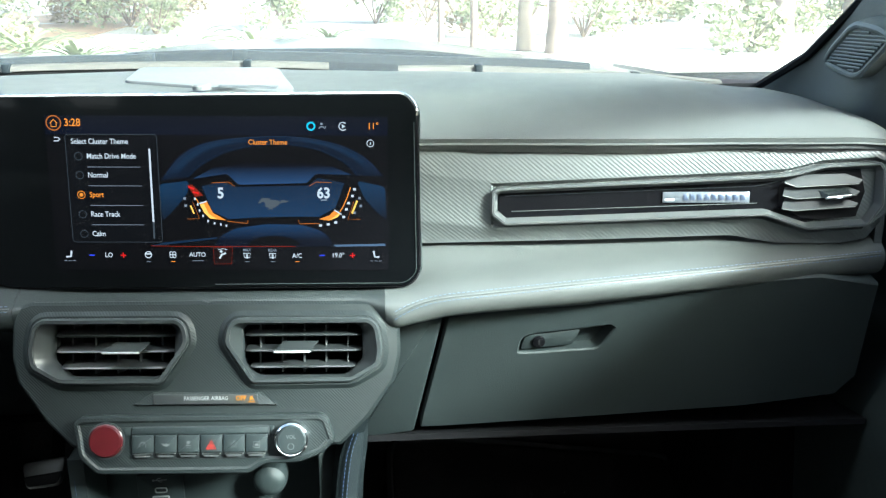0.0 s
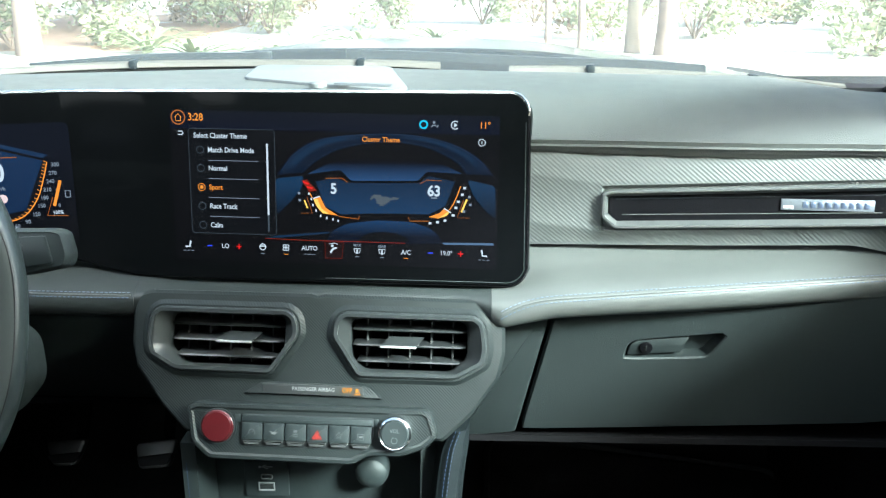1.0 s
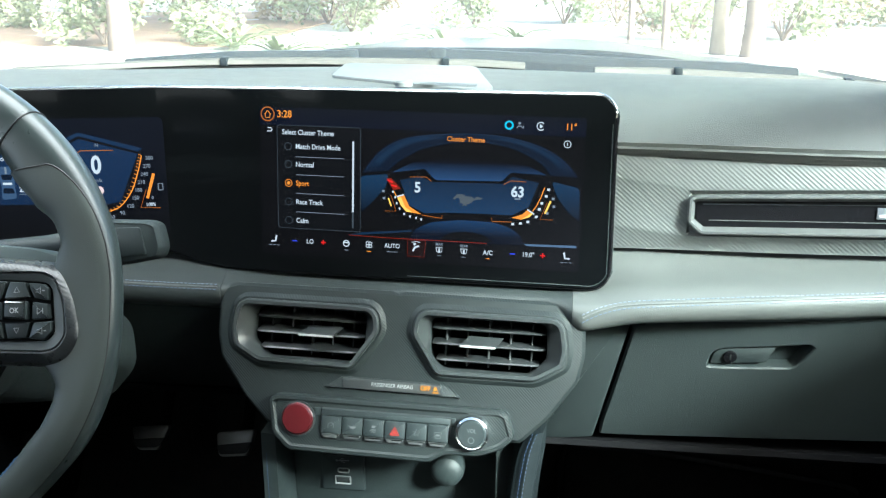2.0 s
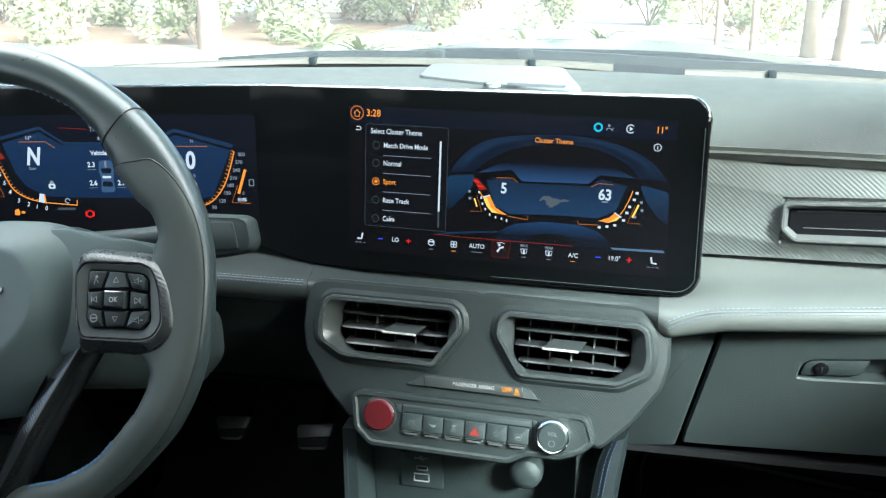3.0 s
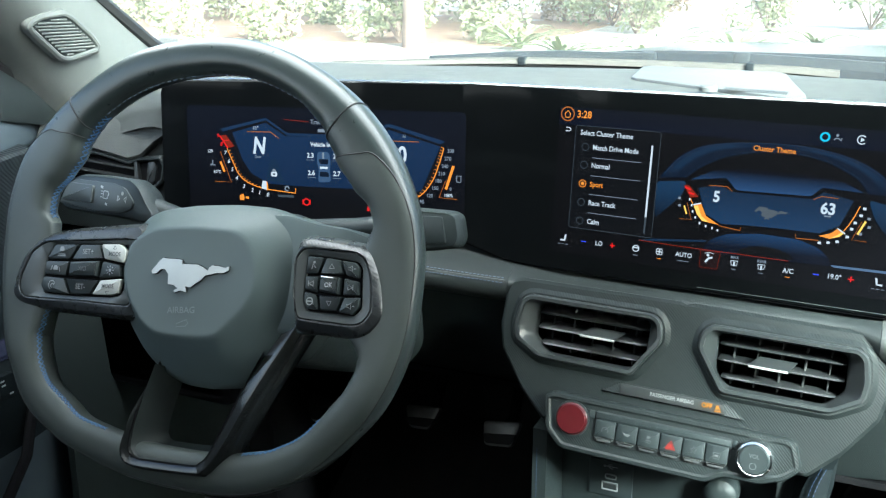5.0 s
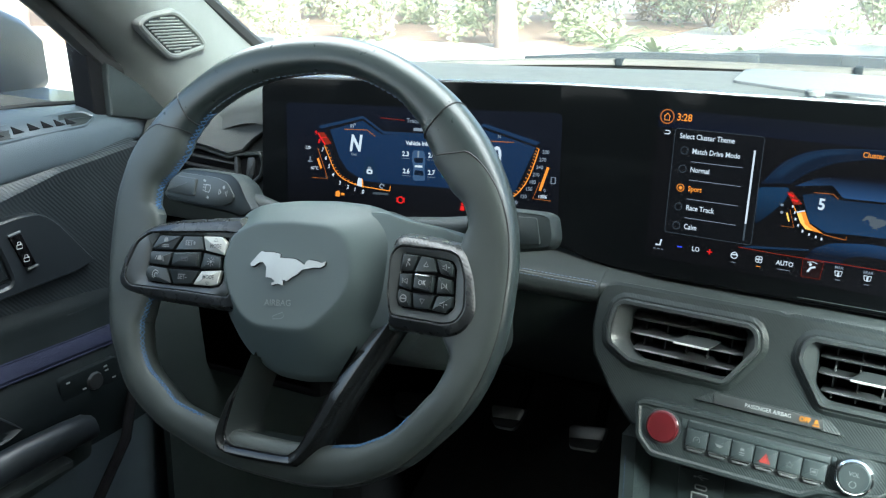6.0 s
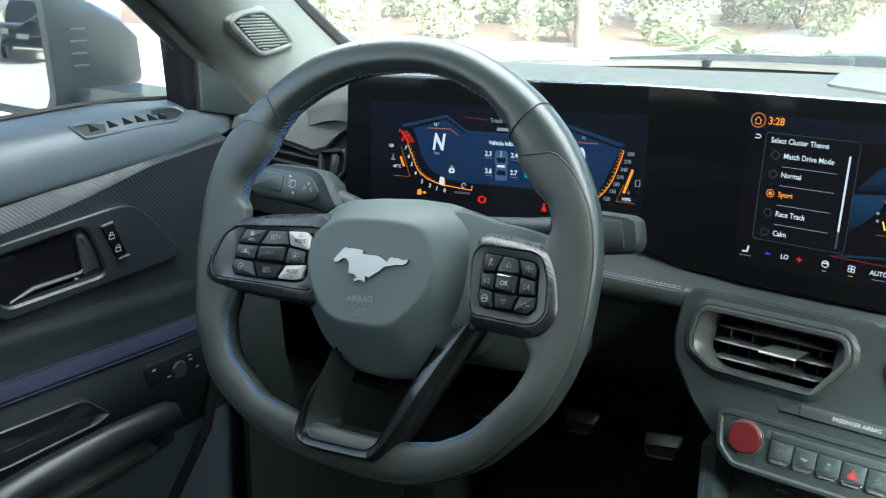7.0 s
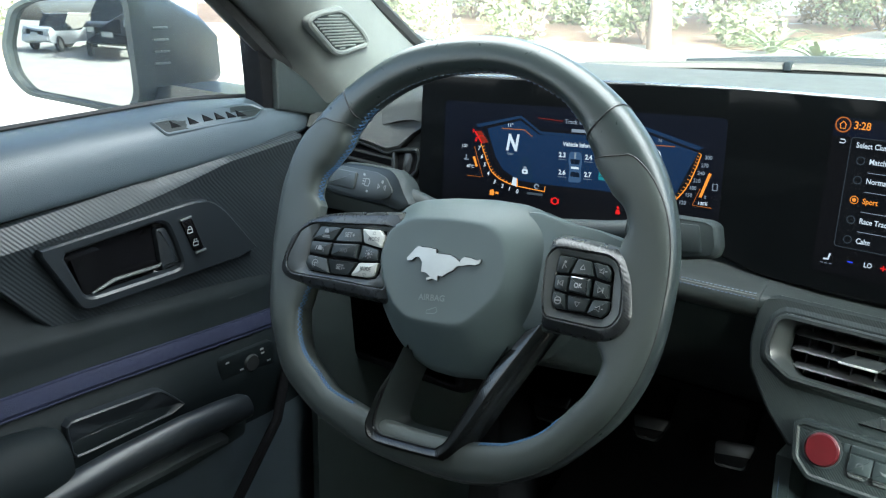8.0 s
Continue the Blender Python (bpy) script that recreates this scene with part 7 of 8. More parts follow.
# ---- outer body, which closes the car below the hood ----
body = thing("coupe_car", (0, 0.5, 0.0), "grey-green painted car body on four black tyres", "car")
part("front_panel", brick(-0.84, 2.40, 0.25, 0.84, 2.46, 0.86, 0.02), PAINT, body)
part("underbody", brick(-0.80, -1.36, 0.19, 0.80, 2.40, 0.225, 0.01), VOID, body)
for s in (-1, 1):
    part("fender_side", brick(min(s * 0.90, s * 0.93), 1.02, 0.30, max(s * 0.90, s * 0.93), 2.42, 0.80, 0.01), PAINT, body)
    for y in (1.75, -0.98):
        tyre = part("tyre", loft([[(s * (0.895 + dx), y + r * math.cos(a), 0.33 + r * math.sin(a)) for a in steps(0, 2 * math.pi * 31 / 32, 31)] for dx, r in ((-0.05, 0.30), (-0.05, 0.33), (0.06, 0.33), (0.075, 0.31), (0.075, 0.22))], True, True, False), RUBBER, body)
        part("rim", loft([[(s * (0.962 - d), y + r * math.cos(a), 0.33 + r * math.sin(a)) for a in steps(0, 2 * math.pi * 31 / 32, 31)] for r, d in ((0.225, 0.0), (0.20, 0.02), (0.05, 0.01))], True, False, True), ALU, tyre)

# ---- trees, shrubs, parked vehicles ----
rng = random.Random(7)


def leaf_cloud(bm, c, rad, n, size, flatness=0.8):
    for _ in range(n):
        d = Vector((rng.gauss(0, 1), rng.gauss(0, 1), rng.gauss(0, 1) * flatness)).normalized() * (rad * rng.random() ** 0.4)
        p = Vector(c) + d
        a = Vector((rng.gauss(0, 1), rng.gauss(0, 1), rng.gauss(0, 0.6))).normalized()
        b = a.cross(Vector((rng.gauss(0, 1), rng.gauss(0, 1), rng.gauss(0, 1)))).normalized()
        s = size * rng.uniform(0.6, 1.4)
        q = [p - a * s, p + b * s * 0.45, p + a * s, p - b * s * 0.45]
        bm.faces.new([bm.verts.new(x) for x in q])


def tree(x, y, r, h, mat, crown=2600, label="tall tree with a bare lower trunk"):
    t = thing("tree", (x, y, 0), label, "tree", "trees")
    bend = rng.uniform(-0.2, 0.2)
    P = spline([(x, y, -0.1), (x + bend * 0.3, y, h * 0.25), (x + bend, y + 0.1, h * 0.6), (x + bend * 1.4, y, h)], 5)
    R = [r * (1.25 if i == 0 else 1.0 - 0.65 * i / len(P)) for i in range(len(P))]
    trunk = part("trunk", tube(P, R, 12), mat, t)
    for v in trunk.data.vertices:
        v.co += Vector((noise.noise(v.co * 3), noise.noise(v.co * 3 + Vector((9, 0, 0))), 0)) * r * 0.25
    bm, crown_bm = bmesh.new(), bmesh.new()
    for k in range(6):
        p = P[rng.randint(int(len(P) * 0.6), len(P) - 1)]
        d = Vector((rng.uniform(-1, 1), rng.uniform(-1, 1), rng.uniform(0.2, 0.7))) * h * 0.42
        tube([p, p + d * 0.5 + Vector((0, 0, 0.1)), p + d], [r * 0.35, r * 0.22, r * 0.08], 6, bm=bm)
        leaf_cloud(crown_bm, p + d, h * 0.26, crown // 6, 0.16)
    part("limbs", bm, mat, t)
    ob = part("crown", crown_bm, LEAF, t, sharp=180)
    ob["kind"] = "stuff"


for x, y, r, h, mat in ((0.92, 12.0, 0.045, 8.0, BARK), (1.36, 12.1, 0.050, 8.2, BARK), (2.05, 12.4, 0.10, 9.0, BARK_PALE), (2.42, 12.0, 0.13, 11.0, BARK), (5.6, 12.5, 0.16, 11.5, BARK), (-5.95, 12.2, 0.15, 12.0, BARK), (-10.6, 13.0, 0.20, 12.0, BARK_PALE), (-7.6, 15.0, 0.20, 10.5, BARK), (8.5, 16, 0.3, 12, BARK), (-14, 10, 0.3, 7, BARK), (-13.0, 7.6, 0.14, 6, BARK), (-12.6, 6.4, 0.10, 6, BARK_PALE), (-13.4, 5.6, 0.12, 6, BARK)):
    tree(x, y, r, h, mat)


def shrub(x, y, rad, n, label="leafy green shrub on the ground", mat=LEAF):
    s = thing("shrub", (x, y, 0), label, "shrub", "shrubs")
    bm = bmesh.new()
    for k in range(7):
        a = 2 * math.pi * k / 7
        tube([(x, y, 0), (x + rad * 0.3 * math.cos(a), y + rad * 0.3 * math.sin(a), rad * 0.5), (x + rad * 0.6 * math.cos(a), y + rad * 0.6 * math.sin(a), rad)], [0.02, 0.012, 0.005], 5, bm=bm)
    part("stems", bm, BARK, s)
    bm = bmesh.new()
    for k in range(6):
        leaf_cloud(bm, (x + rng.uniform(-0.7, 0.7) * rad, y + rng.uniform(-0.7, 0.7) * rad, rad * rng.uniform(0.25, 1.0)), rad * 0.5, n // 4, 0.052)
    ob = part("foliage", bm, mat, s, sharp=180)
    ob["kind"] = "stuff"


for x, y, rad, n in ((4.9, 11.8, 0.55, 900), (3.3, 14.5, 0.7, 700), (1.9, 14.5, 0.6, 500), (6.8, 15, 0.8, 700), (-6.6, 13.0, 0.7, 900), (-5.2, 13.4, 0.6, 700), (-8.4, 12.6, 0.8, 900), (-9.6, 11.6, 0.6, 600), (-3.6, 16, 0.6, 500), (-12.2, 12.2, 0.8, 700), (-11.4, 10.4, 0.6, 500), (-14.5, 7.5, 0.9, 900)):
    shrub(x, y, rad, n)
for k in range(34):
    x = -17 + k * 0.85 + rng.uniform(-0.3, 0.3)
    if -4 < x < 0.5 and k % 2:
        continue
    shrub(x, 17 + rng.uniform(-1.2, 2.5), rng.uniform(0.6, 1.25), 800, *(("dry brown bush on the ground", LEAF_DRY) if k % 3 == 1 else ()))


def strap_plant(x, y, n, length):
    s = thing("strap_leaf_plant", (x, y, 0), "clump of long pale arching strap leaves", "plant", "strap-leaf plants")
    bm = bmesh.new()
    for k in range(n):
        a, up = rng.uniform(0, 2 * math.pi), rng.uniform(0.4, 1.1)
        d = Vector((math.cos(a), math.sin(a), 0))
        q = Vector((-d.y, d.x, 0))
        L_ = length * rng.uniform(0.7, 1.2)
        rows = []
        for f in steps(0, 1, 6):
            p = Vector((x, y, 0.02)) + d * L_ * f + Vector((0, 0, up * L_ * (f - 0.75 * f * f)))
            wd = 0.035 * (1 - f) ** 0.6 + 0.002
            rows.append([p - q * wd, p + Vector((0, 0, -0.008)), p + q * wd])
        loft(rows, False, bm=bm)
    part("leaves", bm, LEAF_PALE, s, sharp=180)


for x, y, n, ln in ((-3.5, 11.5, 34, 0.8), (-2.3, 11.0, 34, 0.8), (-4.4, 12.4, 30, 0.8), (-1.5, 12.6, 30, 0.8), (-0.6, 14, 20, 0.6)):
    strap_plant(x, y, n, ln)
bed = thing("planting_bed", (0, 16, 0), "brown leaf-litter planting bed", "ground", kind="structure")
rows = [[(x, y, 0.02 + 0.05 * noise.noise(Vector((x, y, 0)))) for x in steps(-26, -4.6, 40)] for y in steps(12.8, 22, 14)]
part("litter", sheet(rows, 0.03), MULCH, bed)
rows = [[(x, y, 0.02 + 0.05 * noise.noise(Vector((x, y, 0)))) for x in steps(-19, -12.4, 12)] for y in steps(3.0, 12.0, 14)]
part("litter", sheet(rows, 0.03), MULCH, bed)


def vehicle(name, m, L_, W_, H, paint, label, truck):
    """A parked car seen in the mirror: body, cabin, glass, wheels, lamps."""
    v = thing(name, m.translation, label, "car", "parked cars")
    def put(nm, bm, mat, par=v, lab=""):
        bmesh.ops.transform(bm, matrix=m, verts=bm.verts)
        return part(nm, bm, mat, par, lab)
    h1 = H * (0.60 if truck else 0.55)
    prof = [(-L_ / 2, 0.45), (-L_ / 2 + 0.03, h1 * 0.92), (-L_ / 2 + 0.25, h1), (L_ / 2 - 0.2, h1), (L_ / 2, h1 * 0.9), (L_ / 2, 0.45), (L_ / 2 - 0.15, 0.32), (-L_ / 2 + 0.15, 0.32)]
    put("body", loft([[(x * W_ / 2 * 0.98, y, z) for y, z in [(p[0] * (1 - 0.03 * abs(x) ** 4), p[1]) for p in prof]] for x in (-1, -0.96, 0.96, 1)], True, True, True), paint)
    cab = [(-L_ * 0.22, h1 - 0.01), (-L_ * 0.10, H), (L_ * (0.12 if truck else 0.30), H), (L_ * (0.18 if truck else 0.40), h1 - 0.01)]
    put("cabin", loft([[(x * W_ / 2 * (0.9 - 0.12 * (z - h1) / (H - h1)), y, z) for y, z in cab] for x in (-1, 1)], True, True, True), GREY_GLASS)
    put("roof_panel", brick(-W_ * 0.38, -L_ * 0.10, H - 0.02, W_ * 0.38, L_ * (0.12 if truck else 0.28), H + 0.03, 0.01), paint)
    for sx in (-1, 1):
        for sy in (-0.31, 0.31):
            cx, cy, r = sx * W_ / 2 * 0.93, sy * L_, 0.38 if truck else 0.33
            w = put("wheel", loft([[(cx + dx, cy + rr * math.cos(a), r + rr * math.sin(a)) for a in steps(0, 2 * math.pi * 27 / 28, 27)] for dx, rr in ((-0.11, r * 0.8), (-0.11, r), (0.11, r), (0.12, r * 0.75), (0.12, r * 0.62))], True, True, False), RUBBER)
            put("rim", loft([[(cx + sx * 0.115, cy + rr * math.cos(a), r + rr * math.sin(a)) for a in steps(0, 2 * math.pi * 27 / 28, 27)] for rr in (r * 0.64, r * 0.1)], True, False, True), ALU, w)
        put("headlight", brick(sx * W_ * 0.42 - 0.17, -L_ / 2 - 0.012, h1 * 0.70, sx * W_ * 0.42 + 0.10, -L_ / 2 + 0.08, h1 * 0.84, 0.02), SILVER)
        put("fog_lamp", brick(sx * W_ * 0.36 - 0.06, -L_ / 2 - 0.012, 0.46, sx * W_ * 0.36 + 0.06, -L_ / 2 + 0.05, 0.54, 0.02), SILVER)
    put("grille", brick(-W_ * 0.30, -L_ / 2 - 0.012, h1 * 0.55, W_ * 0.30, -L_ / 2 + 0.05, h1 * 0.84, 0.02), VOID)
    put("bumper", brick(-W_ * 0.47, -L_ / 2 - 0.05, 0.38, W_ * 0.47, -L_ / 2 + 0.1, 0.58, 0.04), VOID if truck else paint)
    put("plate_bar", brick(-0.24, -L_ / 2 - 0.06, 0.52, 0.24, -L_ / 2 - 0.03, 0.63, 0.005), SILVER)


vehicle("parked_truck", pose(-4.45, -13.75, 0, 0, 0, 168), 5.2, 1.95, 1.85, BLACK_PAINT, "black pickup truck parked on the gravel", True)
vehicle("parked_car", pose(-7.2, -14.2, 0, 0, 0, 195), 4.6, 1.85, 1.55, WHITE_PAINT, "white car parked on the gravel", False)

# ---- pictures on the displays ----
S = plane_at((0, 0.7004, 0.90), 5, -2.54, -0.7)
touch = part("touch_display", flat(rounded(box2(-0.1200, -0.0150, 0.1770, 0.1225), 0.004), S, 0.0005), INK, display, "lit touch display with a theme menu")


def mark(name, bm, mat, par):
    return part(name, bm, mat, par, sharp=180)


mark("header_glow", flat(box2(-0.1200, 0.1060, 0.1770, 0.1225), S, 0.00065), HEADER, touch)
mark("home_icon", stroke(arc(-0.1120, 0.1160, 0.0062, 90, 450, 28), 0.0012, S, 0.0009), ORANGE_DIM, touch)
bm = stroke([(-0.1150, 0.1158), (-0.1120, 0.1190), (-0.1090, 0.1158)], 0.0009, S, 0.0009)
stroke([(-0.1142, 0.1158), (-0.1142, 0.1128), (-0.1098, 0.1128), (-0.1098, 0.1158)], 0.0008, S, 0.0009, bm)
mark("home_icon", bm, ORANGE, touch)
words("clock_text", "3:28", 0.0092, S, -0.0960, 0.1162, 0.0009, ORANGE, touch)
mark("back_icon", stroke([(-0.1125, 0.1035), (-0.1090, 0.1035), (-0.1078, 0.1020), (-0.1090, 0.1005), (-0.1130, 0.1005)], 0.0009, S, 0.0009), WHITE, touch)
menu = rounded([(-0.1035, 0.1065), (-0.0240, 0.1065), (-0.0240, 0.0105), (-0.1035, 0.0105)], 0.003)
mark("menu_panel", flat(menu, S, 0.0007), MENU, touch)
mark("menu_border", ring(menu, inset(menu, 0.0004), S, 0.0007, 0.00085, 0.00005), DIM, touch)
words("menu_title", "Select Cluster Theme", 0.0066, S, -0.0985, 0.1000, 0.0009, WHITE, touch, "LEFT", stretch=0.85)
for k, (txt, v) in enumerate((("Match Drive Mode", 0.0872), ("Normal", 0.0706), ("Sport", 0.0532), ("Race Track", 0.0358), ("Calm", 0.0182))):
    words("menu_item", txt, 0.0066, S, -0.0858, v, 0.0009, ORANGE if k == 2 else WHITE, touch, "LEFT", stretch=0.85)
    mark("radio_ring", stroke(arc(-0.0928, v, 0.0033, 0, 360, 24), 0.0006, S, 0.0009), ORANGE if k == 2 else DIM, touch)
    if k == 2:
        mark("radio_dot", flat(arc(-0.0928, v, 0.0017, 0, 345, 16), S, 0.0009), ORANGE, touch)
    if k < 4:
        mark("menu_line", stroke([(-0.0858, v - 0.0094), (-0.0395, v - 0.0094)], 0.0005, S, 0.0009), WHITE_DIM, touch)
mark("scroll_bar", stroke([(-0.0310, 0.0940), (-0.0312, 0.0290)], 0.0017, S, 0.0009), WHITE, touch)
mark("scroll_rest", stroke([(-0.0312, 0.0290), (-0.0313, 0.0139)], 0.0016, S, 0.0009), DIM, touch)
# picture of a wheel and cluster
RIM_IN = [(0.0023, 0.0690), (0.0106, 0.0767), (0.0217, 0.0838), (0.0354, 0.0905), (0.0573, 0.0956), (0.0735, 0.0972), (0.0924, 0.0970), (0.1140, 0.0932), (0.1316, 0.0855), (0.1411, 0.0794), (0.1480, 0.0709)]
RIM_OUT = [(-0.0230, 0.0658), (-0.0159, 0.0757), (-0.0060, 0.0870), (0.0106, 0.0970), (0.0326, 0.1023), (0.0680, 0.1052), (0.1003, 0.1047), (0.1271, 0.1002), (0.1459, 0.0934), (0.1608, 0.0839), (0.1727, 0.0705)]
rim_i, rim_o = ([(p.x, p.y) for p in spline([(*q, 0) for q in r], 5)] for r in (RIM_IN, RIM_OUT))
mark("wheel_picture", loft([lift(S, rim_i, 0.00070), lift(S, rim_o, 0.00070)], False), NAVY, touch)
for n, glowing in enumerate((NAVY_SOFT, NAVY_LIGHT, STEEL)):
    for a, b, lo, hi in ((1, 25, 0.45, 0.95), (27, 50, 0.45, 0.92)):
        a, b, lo, hi = a + 2 * n, b - 2 * n, lo + 0.07 * n, hi - 0.07 * n
        mark("wheel_light", loft([lift(S, mixed(rim_i, rim_o, lo)[a:b], 0.00073 + n * 0.00001), lift(S, mixed(rim_i, rim_o, hi)[a:b], 0.00073 + n * 0.00001)], False), glowing, touch)
mark("wheel_line", stroke(mixed(rim_i, rim_o, 0.93)[2:49], 0.0005, S, 0.00078), NAVYLINE, touch)
bm = bmesh.new()
for k in range(0, 50, 2):
    stroke(mixed(rim_i, rim_o, 0.10)[k:k + 2], 0.0004, S, 0.00078, bm)
mark("wheel_stitches", bm, NAVYLINE, touch)
for grip in ([(-0.0241, 0.0630), (0.0023, 0.0660), (0.0000, 0.0543), (-0.0105, 0.0420), (-0.0233, 0.0291)], [(0.1490, 0.0663), (0.1741, 0.0611), (0.1754, 0.0306), (0.1652, 0.0392), (0.1554, 0.0510)]):
    mark("wheel_light", flat(rounded(grip, 0.004), S, 0.00076), STEELFADE, touch)
mark("hood_picture", flat(rounded([(0.0050, 0.0674), (0.0245, 0.0777), (0.0519, 0.0815), (0.1008, 0.0815), (0.1277, 0.0790), (0.1453, 0.0713), (0.1132, 0.0723), (0.1053, 0.0641), (0.0452, 0.0624), (0.0355, 0.0721)], 0.002), S, 0.00074), HOODGLOW, touch)
CL = [(0.0128, 0.0611), (0.0314, 0.0651), (0.0425, 0.0606), (0.1067, 0.0620), (0.1146, 0.0688), (0.1384, 0.0643), (0.1302, 0.0423), (0.1155, 0.0340), (0.0868, 0.0339), (0.0607, 0.0333), (0.0357, 0.0317), (0.0212, 0.0386)]
mark("cluster_picture", flat([(0.0050, 0.0652), (0.0344, 0.0713), (0.0444, 0.0623), (0.1053, 0.0633), (0.1132, 0.0720), (0.1473, 0.0674), (0.1383, 0.0421), (0.1305, 0.0303), (0.1007, 0.0262), (0.0910, 0.0324), (0.0593, 0.0321), (0.0525, 0.0257), (0.0316, 0.0259), (0.0162, 0.0336)], S, 0.00080), INK, touch)
mark("cluster_picture", flat(CL, S, 0.00084), CLUSTERGLOW, touch)
mark("cluster_line", stroke([(0.0217, 0.0642), (0.0370, 0.0648), (0.0417, 0.0611)], 0.0006, S, 0.0009), ORANGE_DIM, touch)
mark("cluster_line", stroke([(0.1268, 0.0647), (0.1134, 0.0650), (0.1072, 0.0615)], 0.0006, S, 0.0009), ORANGE_DIM, touch)
words("number", "5", 0.0132, S, 0.0292, 0.0546, 0.0009, WHITE, touch, bold=0.03)
words("number", "63", 0.0132, S, 0.1198, 0.0549, 0.0009, WHITE, touch, bold=0.03)
mark("number_unit", stroke([(0.1173, 0.0489), (0.1227, 0.0491)], 0.0012, S, 0.0009), WHITE_DIM, touch)
mark("emblem_picture", flat([(p[0] * 0.36 + 0.0755, p[1] * 0.40 + 0.0480) for p in EMB], S, 0.0009), EMBLEMLIT, touch)
mark("gauge_red", flat([(0.0000, 0.0618), (0.0045, 0.0625), (0.0139, 0.0529), (0.0067, 0.0515)], S, 0.00091), REDLINE, touch)
mark("gauge_red", stroke([(0.0012, 0.0606), (0.0062, 0.0585)], 0.0018, S, 0.00094), REDLIT, touch)
mark("gauge_red", stroke([(0.0048, 0.0560), (0.0100, 0.0548)], 0.0016, S, 0.00094), REDLIT, touch)
mark("gauge_fill", flat([(0.0100, 0.0456), (0.0167, 0.0475), (0.0218, 0.0372), (0.0335, 0.0305), (0.0190, 0.0321), (0.0139, 0.0374)], S, 0.00092), ORANGE, touch)
mark("gauge_fill", flat([(0.1150, 0.0318), (0.1237, 0.0305), (0.1312, 0.0331), (0.1349, 0.0371), (0.1294, 0.0401), (0.1247, 0.0355)], S, 0.00092), ORANGE, touch)
mark("gauge_glow", flat([(0.0105, 0.0446), (0.0140, 0.0455), (0.0180, 0.0365), (0.0250, 0.0318), (0.0190, 0.0323), (0.0141, 0.0374)], S, 0.00094), YELLOW, touch)
mark("gauge_glow", flat([(0.1237, 0.0307), (0.1312, 0.0333), (0.1346, 0.0369), (0.1325, 0.0372), (0.1285, 0.0338)], S, 0.00094), YELLOW, touch)
mark("gauge_needle", stroke([(0.0100, 0.0456), (0.0167, 0.0478)], 0.0012, S, 0.00096), WHITE, touch)
mark("gauge_needle", stroke([(0.1289, 0.0401), (0.1352, 0.0362)], 0.0012, S, 0.00096), WHITE, touch)
mark("gauge_line", stroke([(0.0335, 0.0299), (0.0469, 0.0283), (0.0519, 0.0279), (0.0522, 0.0310)], 0.0007, S, 0.0009), ORANGE_DIM, touch)
mark("gauge_line", stroke([(0.0970, 0.0310), (0.0979, 0.0275), (0.1157, 0.0280)], 0.0007, S, 0.0009), ORANGE_DIM, touch)
mark("gauge_line", stroke([(0.1436, 0.0605), (0.1406, 0.0517), (0.1369, 0.0434), (0.1338, 0.0386)], 0.0009, S, 0.0009), ORANGE, touch)
mark("gauge_line", stroke([(0.0072, 0.0505), (0.0095, 0.0461)], 0.0009, S, 0.0009), ORANGE, touch)
NUMBERS_L = [(0.0064, 0.0499), (0.0086, 0.0450), (0.0100, 0.0395), (0.0128, 0.0346), (0.0170, 0.0300), (0.0226, 0.0280), (0.0282, 0.0269), (0.0330, 0.0257)]
NUMBERS_R = [(0.1471, 0.0587), (0.1452, 0.0527), (0.1416, 0.0463), (0.1396, 0.0408), (0.1372, 0.0339), (0.1300, 0.0289), (0.1233, 0.0272), (0.1165, 0.0261)]
for spots, wd in ((NUMBERS_L, 0.0007), (NUMBERS_R, 0.0013)):
    bm = bmesh.new()
    for u, v in spots:
        flat(box2(u - wd, v - 0.0011, u + wd, v + 0.0011), S, 0.0009, bm)
    mark("gauge_numbers", bm, WHITE, touch)
mark("side_gauge", stroke([(0.0022, 0.0439), (0.0050, 0.0365)], 0.0014, S, 0.0009), YELLOW, touch)
mark("side_gauge", stroke([(0.1493, 0.0486), (0.1446, 0.0369)], 0.0018, S, 0.0009), YELLOW, touch)
mark("side_line", stroke([(-0.0012, 0.0318), (0.0095, 0.0322), (0.0044, 0.0470)], 0.0005, S, 0.0009), ORANGE_DIM, touch)
mark("side_line", stroke([(0.1520, 0.0318), (0.1407, 0.0318), (0.1464, 0.0479)], 0.0005, S, 0.0009), ORANGE_DIM, touch)
for u, v in ((-0.0026, 0.0501), (-0.0020, 0.0437), (0.1514, 0.0508), (0.1524, 0.0438), (0.1467, 0.0376)):
    mark("side_number", flat(box2(u - 0.0012, v - 0.0011, u + 0.0012, v + 0.0011), S, 0.0009), WHITE_DIM, touch)
mark("hub_picture", flat(rounded([(0.0204, 0.0049), (0.0274, 0.0165), (0.0414, 0.0236), (0.0691, 0.0273), (0.0993, 0.0267), (0.1158, 0.0219), (0.1242, 0.0154), (0.1285, 0.0073)], 0.004), S, 0.00082), HUBGLOW, touch)
mark("hub_picture", flat(rounded([(0.0500, 0.0061), (0.0540, 0.0120), (0.0640, 0.0160), (0.0750, 0.0168), (0.0860, 0.0158), (0.0950, 0.0125), (0.0990, 0.0082)], 0.004), S, 0.00088), INK, touch)
mark("floor_light", flat([(-0.0350, 0.0074), (-0.0229, 0.0105), (0.0246, 0.0155), (0.0241, 0.0138), (-0.0221, 0.0083)], S, 0.0008), STEEL, touch)
mark("floor_light", flat([(0.1271, 0.0086), (0.1736, 0.0097), (0.1742, 0.0075), (0.1298, 0.0068)], S, 0.0008), STEELBRIGHT, touch)
